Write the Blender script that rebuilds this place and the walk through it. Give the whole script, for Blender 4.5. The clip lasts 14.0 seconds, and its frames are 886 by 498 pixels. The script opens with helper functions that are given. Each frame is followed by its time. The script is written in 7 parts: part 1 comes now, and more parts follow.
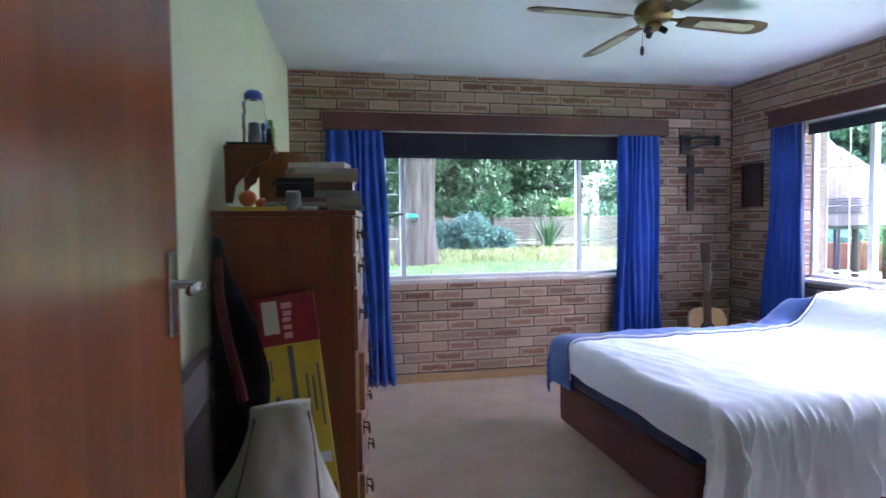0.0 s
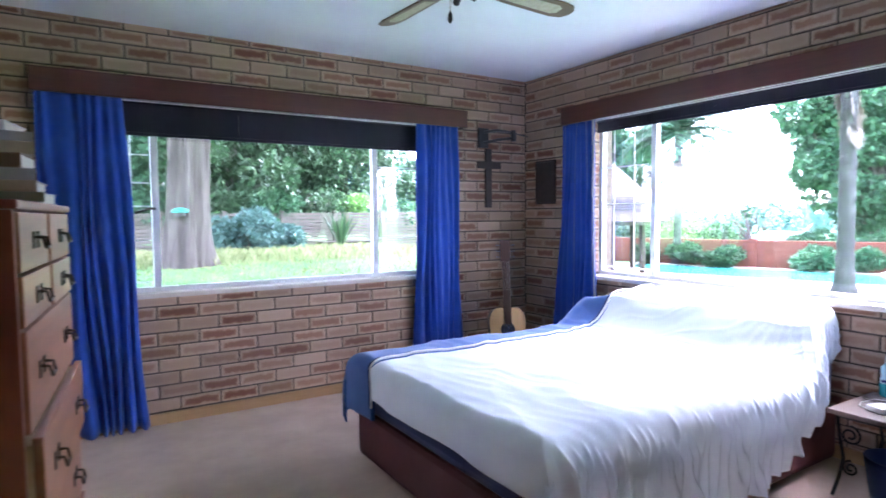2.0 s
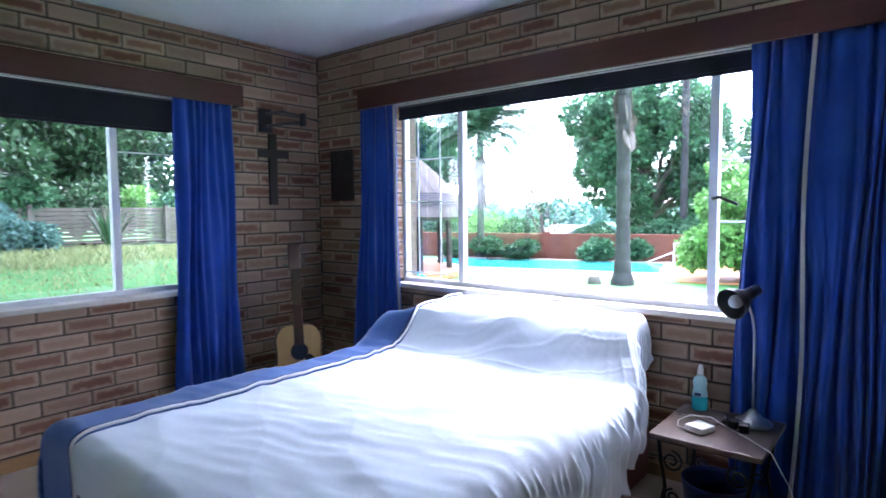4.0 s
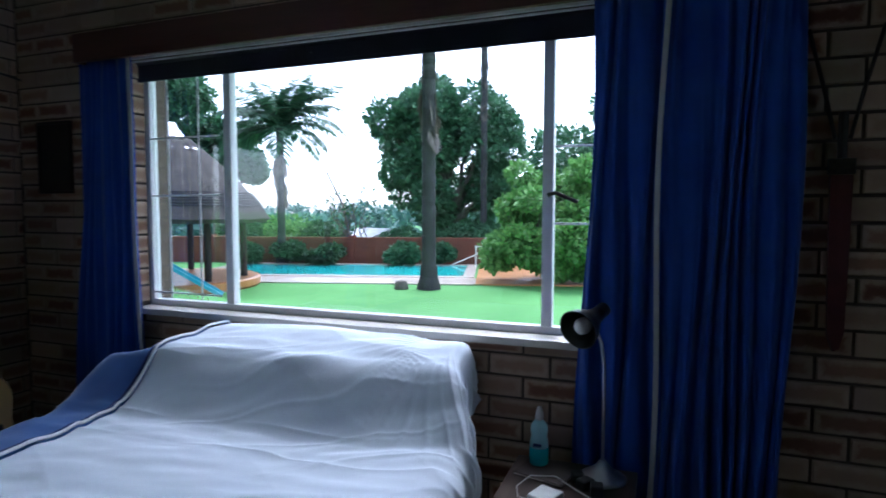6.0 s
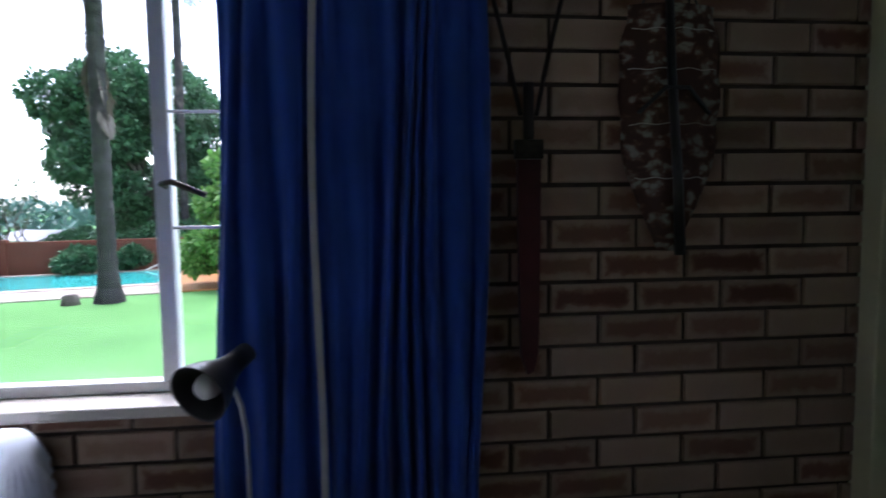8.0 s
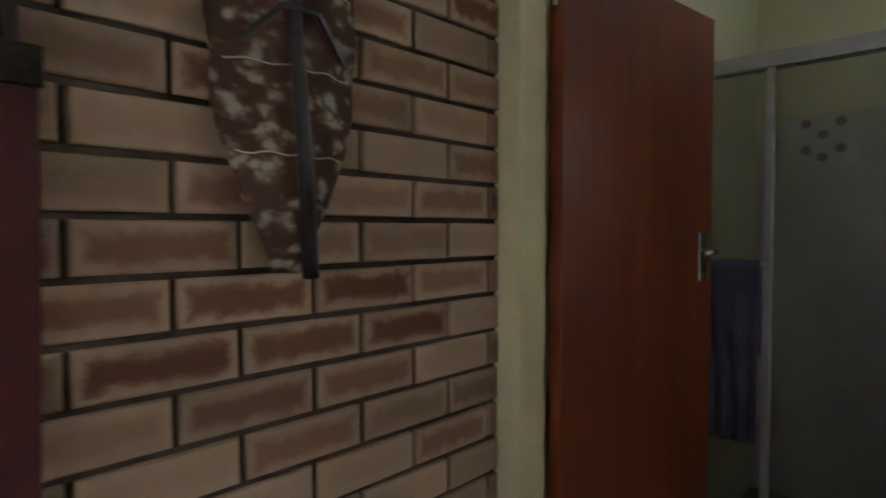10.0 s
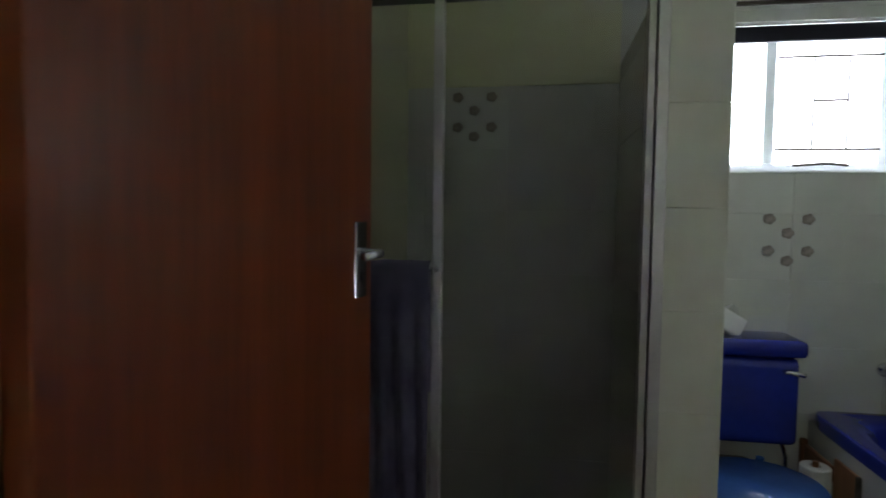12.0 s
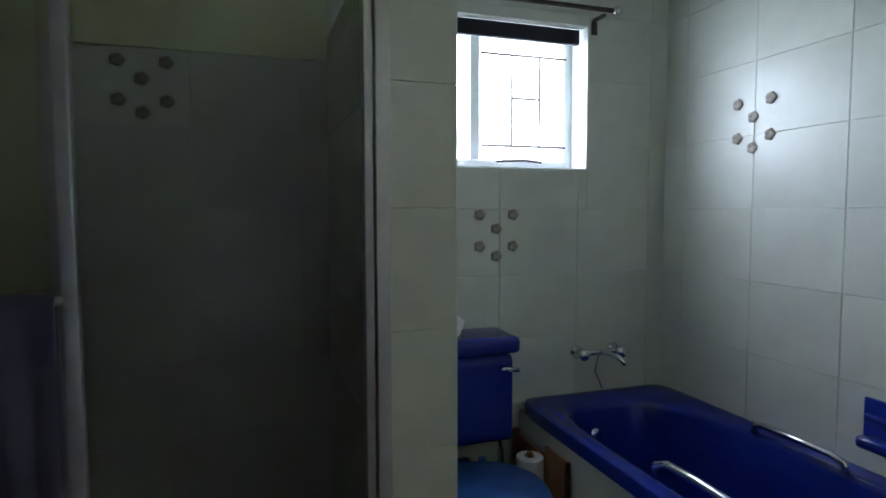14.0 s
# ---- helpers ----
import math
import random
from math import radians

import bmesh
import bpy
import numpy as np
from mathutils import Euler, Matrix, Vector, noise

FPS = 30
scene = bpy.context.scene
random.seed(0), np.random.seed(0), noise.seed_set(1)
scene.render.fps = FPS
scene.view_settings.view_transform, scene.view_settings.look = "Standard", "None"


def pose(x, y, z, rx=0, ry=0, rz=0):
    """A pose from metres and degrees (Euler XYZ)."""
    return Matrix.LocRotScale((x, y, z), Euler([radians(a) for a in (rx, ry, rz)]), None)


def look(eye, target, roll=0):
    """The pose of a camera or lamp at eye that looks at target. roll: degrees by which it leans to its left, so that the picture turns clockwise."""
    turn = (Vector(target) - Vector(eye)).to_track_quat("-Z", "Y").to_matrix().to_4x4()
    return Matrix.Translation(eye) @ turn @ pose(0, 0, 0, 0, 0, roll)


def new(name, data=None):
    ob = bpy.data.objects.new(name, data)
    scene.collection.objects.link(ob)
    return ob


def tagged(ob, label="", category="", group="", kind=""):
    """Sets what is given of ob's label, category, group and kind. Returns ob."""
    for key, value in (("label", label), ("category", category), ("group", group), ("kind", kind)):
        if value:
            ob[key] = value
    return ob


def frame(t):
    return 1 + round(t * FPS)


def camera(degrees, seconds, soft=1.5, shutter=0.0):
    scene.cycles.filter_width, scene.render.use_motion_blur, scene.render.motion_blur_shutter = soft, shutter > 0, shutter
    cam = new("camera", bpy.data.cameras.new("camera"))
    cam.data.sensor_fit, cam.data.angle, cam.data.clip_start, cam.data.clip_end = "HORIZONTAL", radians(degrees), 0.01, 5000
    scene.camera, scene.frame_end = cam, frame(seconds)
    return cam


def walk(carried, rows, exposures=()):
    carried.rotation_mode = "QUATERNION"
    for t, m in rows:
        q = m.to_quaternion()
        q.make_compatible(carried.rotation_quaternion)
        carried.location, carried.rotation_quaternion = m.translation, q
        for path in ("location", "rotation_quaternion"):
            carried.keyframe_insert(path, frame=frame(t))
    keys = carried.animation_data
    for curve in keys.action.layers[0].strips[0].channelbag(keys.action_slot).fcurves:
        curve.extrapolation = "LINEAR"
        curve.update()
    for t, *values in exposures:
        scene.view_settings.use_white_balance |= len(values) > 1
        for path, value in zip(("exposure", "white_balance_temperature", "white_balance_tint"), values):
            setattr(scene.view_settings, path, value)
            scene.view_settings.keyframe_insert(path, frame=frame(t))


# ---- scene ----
cam = camera(74.4, 14.0, 1.6, 0.4)
PATH = [
    (0, (-3.648, -4.672, 1.31), (-3.241, -2.716, 1.219), -0.7),
    (0.5, (-3.578, -4.494, 1.31), (-3.049, -2.568, 1.213), -0.8),
    (1, (-3.513, -4.352, 1.312), (-2.843, -2.47, 1.209), -0.7),
    (1.5, (-3.47, -4.192, 1.321), (-2.615, -2.388, 1.213), -0.6),
    (2, (-3.418, -4.068, 1.316), (-2.36, -2.375, 1.203), -0.5),
    (2.5, (-3.298, -3.966, 1.334), (-2.084, -2.381, 1.21), -0.3),
    (3, (-3.174, -3.855, 1.357), (-1.837, -2.373, 1.222), -0.4),
    (5.5, (-2.336, -3.306, 1.325), (-0.545, -2.424, 1.197), -0.1),
    (6, (-2.148, -3.255, 1.321), (-0.283, -2.543, 1.192), 0.1),
    (6.5, (-1.941, -3.269, 1.317), (-0.022, -2.717, 1.188), 0.2),
    (7, (-1.762, -3.274, 1.309), (0.204, -2.932, 1.183), 0.4),
    (7.5, (-1.6, -3.284, 1.323), (0.394, -3.22, 1.18), -0.5),
    (8, (-1.475, -3.384, 1.327), (0.508, -3.591, 1.173), -0.7),
    (8.2, (-1.42, -3.411, 1.309), (0.552, -3.711, 1.171), -0.0),
    (10.3, (-0.765, -3.71, 1.269), (0.444, -5.301, 1.184), 0.3),
    (10.5, (-0.709, -3.793, 1.281), (0.389, -5.462, 1.184), 0.7),
    (11, (-0.608, -3.994, 1.271), (0.217, -5.814, 1.169), 0.8),
    (11.5, (-0.58, -4.197, 1.255), (0.003, -6.107, 1.153), 1.1),
    (12, (-0.541, -4.371, 1.271), (-0.213, -6.341, 1.162), 0.7),
    (12.5, (-0.523, -4.491, 1.28), (-0.491, -6.488, 1.173), 0.5),
    (13, (-0.505, -4.551, 1.281), (-0.768, -6.531, 1.177), 0.5),
    (13.5, (-0.535, -4.631, 1.285), (-1.026, -6.566, 1.167), -0.0),
    (14, (-0.569, -4.711, 1.293), (-1.2, -6.605, 1.163), -0.1),
]
EXPOSURE = [(0, 4.8, 5450, 32), (0.6, 4.95, 5450, 32), (3.2, 4.8, 5400, 30), (4.2, 3.8, 5350, 21), (5.3, 2.75, 5300, 14), (6.0, 2.05, 5200, 12), (6.5, 1.55, 5150, 11), (7.6, 1.0, 5150, 9), (7.8, 1.3, 5450, 10), (8.0, 2.35, 5700, 20), (8.2, 3.4, 6000, 28), (9.2, 4.2, 6300, 28), (10.3, 4.45, 7150, 30), (11.2, 4.45, 7050, 26), (12, 4.35, 6600, 21), (14, 4.15, 6100, 18)]
walk(cam, [(t, look(eye, target, roll)) for t, eye, target, roll in PATH], EXPOSURE)

# ---- world, sun, exposure ----
SUN_EL, SUN_AZ = radians(56), radians(113)
world = bpy.data.worlds.new("world")
scene.world = world
world.use_nodes = True
wn = world.node_tree.nodes
sky = wn.new("ShaderNodeTexSky")
sky.sky_type, sky.sun_disc = "NISHITA", False
sky.sun_elevation, sky.sun_rotation = SUN_EL, SUN_AZ
sky.air_density, sky.dust_density = 1.0, 1.5
desat = wn.new("ShaderNodeHueSaturation")
desat.inputs["Saturation"].default_value = 0.4
world.node_tree.links.new(sky.outputs[0], desat.inputs["Color"])
world.node_tree.links.new(desat.outputs[0], wn["Background"].inputs["Color"])
wn["Background"].inputs["Strength"].default_value = 0.15
sun_data = bpy.data.lights.new("sun", "SUN")
sun_data.energy, sun_data.angle, sun_data.color = 1.5, radians(45), (1.0, 0.98, 0.95)
sun = new("sun", sun_data)
sun.matrix_world = look((30, 13, 48), (0, 0, 0))
bath_sky = bpy.data.lights.new("sky_light_bath", "AREA")
bath_sky.shape, bath_sky.size, bath_sky.size_y, bath_sky.energy, bath_sky.color = "RECTANGLE", 0.66, 0.53, 0.8, (0.84, 0.93, 1.0)
bath_lamp = new("sky_light_bath", bath_sky)
bath_lamp.matrix_world = look((-1.49, -6.95, 1.725), (-1.49, -5.0, 0.9))


# ---- materials ----
class Nodes:
    """A material and short ways to wire its nodes."""

    def __init__(self, name, rough=0.6, metal=0.0, spec=0.5):
        self.m = bpy.data.materials.new(name)
        self.m.use_nodes = True
        self.n, self.l = self.m.node_tree.nodes, self.m.node_tree.links
        self.b = self.n["Principled BSDF"]
        self.b.inputs["Roughness"].default_value = rough
        self.b.inputs["Metallic"].default_value = metal
        self.b.inputs["Specular IOR Level"].default_value = spec

    def add(self, kind, **kw):
        node = self.n.new(kind)
        for k, v in kw.items():
            node.inputs[k.replace("_", " ")].default_value = v
        return node

    def link(self, a, b):
        self.l.new(a, b)
        return a

    def coords(self, scale=(1, 1, 1), kind="Object"):
        tc, mp = self.n.new("ShaderNodeTexCoord"), self.n.new("ShaderNodeMapping")
        mp.inputs["Scale"].default_value = scale
        self.link(tc.outputs[kind], mp.inputs[0])
        return mp.outputs[0]

    def noise(self, vec, scale, detail=4.0, rough=0.55):
        t = self.add("ShaderNodeTexNoise", Scale=scale, Detail=detail, Roughness=rough)
        self.link(vec, t.inputs["Vector"])
        return t.outputs["Fac"]

    def ramp(self, fac, stops):
        r = self.n.new("ShaderNodeValToRGB")
        e = r.color_ramp.elements
        while len(e) < len(stops):
            e.new(0.5)
        for el, (p, c) in zip(e, stops):
            el.position, el.color = p, (*c, 1)
        self.link(fac, r.inputs[0])
        return r.outputs[0]

    def mix(self, fac, a, b, kind="MIX"):
        x = self.n.new("ShaderNodeMix")
        x.data_type, x.blend_type = "RGBA", kind
        for sock, v in ((x.inputs[0], fac), (x.inputs[6], a), (x.inputs[7], b)):
            if isinstance(v, bpy.types.NodeSocket):
                self.link(v, sock)
            else:
                sock.default_value = v if isinstance(v, float) else (*v, 1)
        return x.outputs[2]

    def math(self, op, a, b=0.0):
        x = self.n.new("ShaderNodeMath")
        x.operation = op
        for sock, v in ((x.inputs[0], a), (x.inputs[1], b)):
            if isinstance(v, bpy.types.NodeSocket):
                self.link(v, sock)
            else:
                sock.default_value = v
        return x.outputs[0]

    def color(self, c):
        if isinstance(c, bpy.types.NodeSocket):
            self.link(c, self.b.inputs["Base Color"])
        else:
            self.b.inputs["Base Color"].default_value = (*c, 1)
        return self

    def bump(self, height, strength=0.3, dist=0.004):
        x = self.add("ShaderNodeBump", Strength=strength, Distance=dist)
        self.link(height, x.inputs["Height"])
        self.link(x.outputs[0], self.b.inputs["Normal"])
        return self

    def random(self):
        """A number of its own for each object, or each island of a joined mesh."""
        a, b = self.n.new("ShaderNodeObjectInfo"), self.n.new("ShaderNodeNewGeometry")
        return self.math("FRACT", self.math("ADD", a.outputs["Random"], b.outputs["Random Per Island"]))


def mottled(name, dark, light, scale=8.0, rough=0.6, bump=0.15, fine=90.0, dist=0.002, metal=0.0, spec=0.5, stretch=(1, 1, 1)):
    """A surface whose colour drifts between two tones, with a fine relief."""
    k = Nodes(name, rough, metal, spec)
    v = k.coords(stretch)
    big, small = k.noise(v, scale), k.noise(v, fine)
    fac = k.math("ADD", k.math("MULTIPLY", big, 0.75), k.math("MULTIPLY", small, 0.25))
    k.color(k.ramp(fac, [(0.32, dark), (0.68, light)]))
    if bump:
        k.bump(small, bump, dist)
    return k.m


def wood(name, dark, light, rough=0.35, along=(1, 1, 0.06), scale=14.0, spec=0.5):
    """Grain drawn out along one axis."""
    k = Nodes(name, rough, 0, spec)
    v = k.coords(along)
    w = k.noise(v, scale, 6, 0.65)
    f = k.noise(v, scale * 9, 3, 0.6)
    fac = k.math("ADD", k.math("MULTIPLY", w, 0.7), k.math("MULTIPLY", f, 0.3))
    k.color(k.ramp(fac, [(0.3, dark), (0.52, [(a + b) / 2 for a, b in zip(dark, light)]), (0.72, light)]))
    k.bump(f, 0.08, 0.001)
    return k.m


def cloth(name, dark, light, weave=900.0, rough=0.9, scale=5.0):
    k = Nodes(name, rough, 0, 0.2)
    v = k.coords()
    big, fine = k.noise(v, scale), k.noise(v, weave, 2)
    k.color(k.ramp(big, [(0.3, dark), (0.7, light)]))
    k.b.inputs["Sheen Weight"].default_value = 0.25
    k.bump(fine, 0.25, 0.0008)
    return k.m


def clear(name, rough=0.0, tint=(1, 1, 1), ior=1.45):
    k = Nodes(name, rough, 0, 0.5)
    k.color(tint)
    k.b.inputs["Transmission Weight"].default_value = 1.0
    k.b.inputs["IOR"].default_value = ior
    return k.m


def brick_material(name, pale, mid, dark):
    """Flashed face brick: pale edges and a burnt patch of its own shape on each face."""
    k = Nodes(name, 0.85, 0, 0.25)
    r = k.random()
    uv = k.n.new("ShaderNodeUVMap")
    uv.uv_map = "face"
    sep = k.n.new("ShaderNodeSeparateXYZ")
    k.link(uv.outputs[0], sep.inputs[0])
    ex = k.math("ABSOLUTE", k.math("SUBTRACT", sep.outputs[0], 0.5))
    ey = k.math("ABSOLUTE", k.math("SUBTRACT", sep.outputs[1], 0.5))
    off = k.n.new("ShaderNodeCombineXYZ")
    k.link(k.math("MULTIPLY", r, 57.0), off.inputs[0])
    k.link(k.math("MULTIPLY", r, 31.0), off.inputs[2])
    add = k.n.new("ShaderNodeVectorMath")
    k.link(uv.outputs[0], add.inputs[0])
    k.link(off.outputs[0], add.inputs[1])
    mp = k.n.new("ShaderNodeMapping")
    mp.inputs["Scale"].default_value = (3, 1, 1)
    k.link(add.outputs[0], mp.inputs[0])
    n1, n2 = k.noise(mp.outputs[0], 2.2, 5), k.noise(mp.outputs[0], 16.0, 5, 0.7)
    # distance from the nearest arris, in brick heights
    rim = k.math("MINIMUM", k.math("MULTIPLY", k.math("SUBTRACT", 0.5, ex), 3.1), k.math("SUBTRACT", 0.5, ey))
    wander = k.math("ADD", k.math("MULTIPLY", k.math("SUBTRACT", n1, 0.5), 0.5), k.math("MULTIPLY", k.math("SUBTRACT", n2, 0.5), 0.2))
    inside = k.n.new("ShaderNodeMapRange")
    inside.interpolation_type = "SMOOTHSTEP"
    inside.inputs["From Min"].default_value, inside.inputs["From Max"].default_value = 0.02, 0.38
    k.link(k.math("ADD", rim, wander), inside.inputs["Value"])
    r2 = k.math("FRACT", k.math("MULTIPLY", r, 13.7))
    burnt = k.math("POWER", r2, 1.35)
    fac = k.math("MULTIPLY", inside.outputs[0], k.math("ADD", k.math("MULTIPLY", burnt, 0.85), k.math("MULTIPLY", n2, 0.25)))
    tone = k.ramp(fac, [(0.0, pale), (0.25, [(2 * a + b) / 3 for a, b in zip(pale, mid)]), (0.55, mid), (1.0, dark)])
    hue = k.n.new("ShaderNodeHueSaturation")
    k.link(tone, hue.inputs["Color"])
    k.link(k.math("ADD", k.math("MULTIPLY", r, 0.34), 0.80), hue.inputs["Value"])
    k.color(hue.outputs[0])
    k.bump(n2, 0.7, 0.006)
    return k.m


def foliage(name, dark, mid, light, trans=0.25):
    k = Nodes(name, 0.55, 0, 0.35)
    r = k.random()
    n = k.noise(k.coords(), 3.0)
    fac = k.math("ADD", k.math("MULTIPLY", r, 0.65), k.math("MULTIPLY", n, 0.35))
    c = k.ramp(fac, [(0.15, dark), (0.5, mid), (0.9, light)])
    k.color(c)
    t = k.n.new("ShaderNodeBsdfTranslucent")
    k.link(c, t.inputs["Color"])
    mx = k.n.new("ShaderNodeMixShader")
    mx.inputs[0].default_value = trans
    k.link(k.b.outputs[0], mx.inputs[1])
    k.link(t.outputs[0], mx.inputs[2])
    k.link(mx.outputs[0], k.n["Material Output"].inputs[0])
    return k.m


MORTAR = mottled("mortar", (0.065, 0.048, 0.038), (0.12, 0.092, 0.072), 20, 0.95, 0.4, 160)
BRICK = brick_material("face_brick", (0.45, 0.325, 0.235), (0.28, 0.155, 0.10), (0.155, 0.062, 0.042))
PLASTER_GREEN = mottled("green_plaster", (0.60, 0.60, 0.40), (0.66, 0.66, 0.45), 3, 0.6, 0.1, 60)
CEILING = mottled("ceiling_paint", (0.70, 0.72, 0.76), (0.76, 0.78, 0.82), 2, 0.8, 0.05, 50)
CARPET = mottled("beige_carpet", (0.48, 0.365, 0.29), (0.60, 0.47, 0.375), 5, 0.95, 0.8, 420, 0.006, 0, 0.1)
SKIRT = wood("skirting_wood", (0.30, 0.17, 0.07), (0.42, 0.26, 0.12), 0.45, (0.06, 0.06, 1))
PELMET = wood("pelmet_wood", (0.052, 0.013, 0.010), (0.105, 0.028, 0.019), 0.42, (0.08, 0.08, 1))
DOOR_WOOD = wood("door_veneer", (0.23, 0.060, 0.017), (0.35, 0.10, 0.03), 0.22, (1, 1, 0.05), 9)
JAMB = mottled("cream_gloss_paint", (0.60, 0.57, 0.36), (0.66, 0.63, 0.41), 6, 0.28, 0.03, 40)
FRAME = mottled("window_frame_paint", (0.66, 0.67, 0.68), (0.76, 0.77, 0.78), 12, 0.4, 0.06, 70)
SILL = mottled("sill_tile", (0.55, 0.50, 0.44), (0.66, 0.61, 0.55), 7, 0.35, 0.05, 80)
GLASS = clear("window_glass")
BLIND = cloth("blackout_blind", (0.012, 0.012, 0.02), (0.02, 0.02, 0.032), 500, 0.7)
CURTAIN = cloth("blue_curtain", (0.016, 0.052, 0.28), (0.026, 0.080, 0.38), 700)
LINING = cloth("curtain_lining", (0.36, 0.35, 0.34), (0.45, 0.44, 0.43), 700)
STEEL = mottled("chrome", (0.62, 0.62, 0.63), (0.75, 0.75, 0.76), 10, 0.16, 0.02, 60, 0.001, 1.0)
ALU = mottled("aluminium", (0.38, 0.37, 0.40), (0.47, 0.46, 0.49), 10, 0.38, 0.05, 90, 0.001, 0.9)
BLACK = mottled("black_plastic", (0.012, 0.012, 0.013), (0.03, 0.03, 0.032), 9, 0.4, 0.05, 70)
WHITE = mottled("white_plastic", (0.72, 0.72, 0.70), (0.80, 0.80, 0.78), 9, 0.35, 0.03, 70)


# ---- building blocks ----
def part(name, bm, material, parent=None, label="", smooth=False, at=None):
    """Links a bmesh as one mesh object, under a thing or a part of one."""
    me = bpy.data.meshes.new(name)
    bmesh.ops.recalc_face_normals(bm, faces=bm.faces)
    bm.to_mesh(me)
    bm.free()
    for m in material if isinstance(material, (list, tuple)) else [material]:
        me.materials.append(m)
    if smooth:
        for p in me.polygons:
            p.use_smooth = True
    ob = new(name, me)
    if at is not None:
        ob.matrix_basis = at
    if parent:
        ob.parent = parent
    if label:
        ob["label"] = label
    return ob


def thing(name, label, category, at=None, group="", kind=""):
    """An empty at the base of a thing, which carries its parts."""
    ob = new(name)
    ob.empty_display_size = 0.1
    if at is not None:
        ob.matrix_basis = at
    return tagged(ob, label, category, group, kind)


def box(bm, x0, x1, y0, y1, z0, z1, m=None):
    pts = [(x, y, z) for x in (x0, x1) for y in (y0, y1) for z in (z0, z1)]
    vs = [bm.verts.new(m @ Vector(p) if m else p) for p in pts]
    for q in ((0, 1, 3, 2), (4, 6, 7, 5), (0, 4, 5, 1), (2, 3, 7, 6), (0, 2, 6, 4), (1, 5, 7, 3)):
        bm.faces.new([vs[i] for i in q])
    return bm


def boxes(*rows, bevel=0.0, seg=2):
    """Boxes in one bmesh, x0 x1 y0 y1 z0 z1 each, with rounded edges."""
    bm = bmesh.new()
    for r in rows:
        box(bm, *r)
    if bevel:
        bmesh.ops.bevel(bm, geom=bm.edges[:], offset=bevel, segments=seg, affect="EDGES", profile=0.6)
    return bm


def lathe(profile, n=24, m=None, bm=None):
    """Turns a profile of (radius, height) round z."""
    bm = bm or bmesh.new()
    rings = []
    for r, z in profile:
        ring = []
        for i in range(n):
            a = 2 * math.pi * i / n
            p = Vector((max(r, 0.0004) * math.cos(a), max(r, 0.0004) * math.sin(a), z))
            ring.append(bm.verts.new(m @ p if m else p))
        rings.append(ring)
    for a, b in zip(rings, rings[1:]):
        for i in range(n):
            bm.faces.new((a[i], a[(i + 1) % n], b[(i + 1) % n], b[i]))
    bm.faces.new(rings[0][::-1])
    bm.faces.new(rings[-1])
    return bm


def tube(points, radius, n=8, bm=None, taper=None):
    """A round bar along a line of points."""
    bm = bm or bmesh.new()
    pts = [Vector(p) for p in points]
    prev, rings = None, []
    for i, p in enumerate(pts):
        d = (pts[min(i + 1, len(pts) - 1)] - pts[max(i - 1, 0)]).normalized()
        side = prev - d * prev.dot(d) if prev else d.orthogonal()
        side.normalize()
        prev = side
        up = d.cross(side)
        r = radius * (taper[i] if taper else 1)
        rings.append([bm.verts.new(p + (side * math.cos(2 * math.pi * k / n) + up * math.sin(2 * math.pi * k / n)) * r) for k in range(n)])
    for a, b in zip(rings, rings[1:]):
        for k in range(n):
            bm.faces.new((a[k], a[(k + 1) % n], b[(k + 1) % n], b[k]))
    bm.faces.new(rings[0][::-1])
    bm.faces.new(rings[-1])
    return bm


def surface(f, nu, nv, closed_u=False):
    """A grid mesh of f(u, v), u and v from 0 to 1."""
    bm = bmesh.new()
    g = [[bm.verts.new(f(i / nu, j / nv)) for j in range(nv + 1)] for i in range(nu + (0 if closed_u else 1))]
    for i in range(nu):
        a, b = g[i], g[(i + 1) % len(g)]
        for j in range(nv):
            bm.faces.new((a[j], b[j], b[j + 1], a[j + 1]))
    return bm


def thicken(ob, t, offset=-1.0):
    md = ob.modifiers.new("thickness", "SOLIDIFY")
    md.thickness, md.offset = t, offset
    return ob


def prism(outline, z0, z1, bm=None, m=None):
    """A flat outline of (x, y), raised from z0 to z1."""
    bm = bm or bmesh.new()
    lo = [bm.verts.new(m @ Vector((x, y, z0)) if m else (x, y, z0)) for x, y in outline]
    hi = [bm.verts.new(m @ Vector((x, y, z1)) if m else (x, y, z1)) for x, y in outline]
    n = len(outline)
    bm.faces.new(lo[::-1])
    bm.faces.new(hi)
    for i in range(n):
        bm.faces.new((lo[i], lo[(i + 1) % n], hi[(i + 1) % n], hi[i]))
    return bm


def noise3(x, y, z):
    return noise.noise(Vector((x, y, z)))


# ---- the house ----
H = 2.5                      # ceiling
SILL_Z, HEAD_Z = 0.845, 2.06
NX0, NX1 = -3.50, -0.95      # north window
EY0, EY1 = -3.33, -0.80      # east window
SOUTH = -4.70                # bedroom's south wall
BATH_S, BATH_W, BATH_E = -6.716, -2.2, 0.0
T = 0.23
BD0, BD1 = -0.84, -0.055     # bathroom door opening
ED0, ED1 = -3.96, -3.10      # entry door opening
ENTRY = -4.44                # face of the entry wall
DOOR_H = 2.03


def structure(name, bm, material, label):
    ob = part(name, bm, material)
    return tagged(ob, label, "wall", kind="structure")


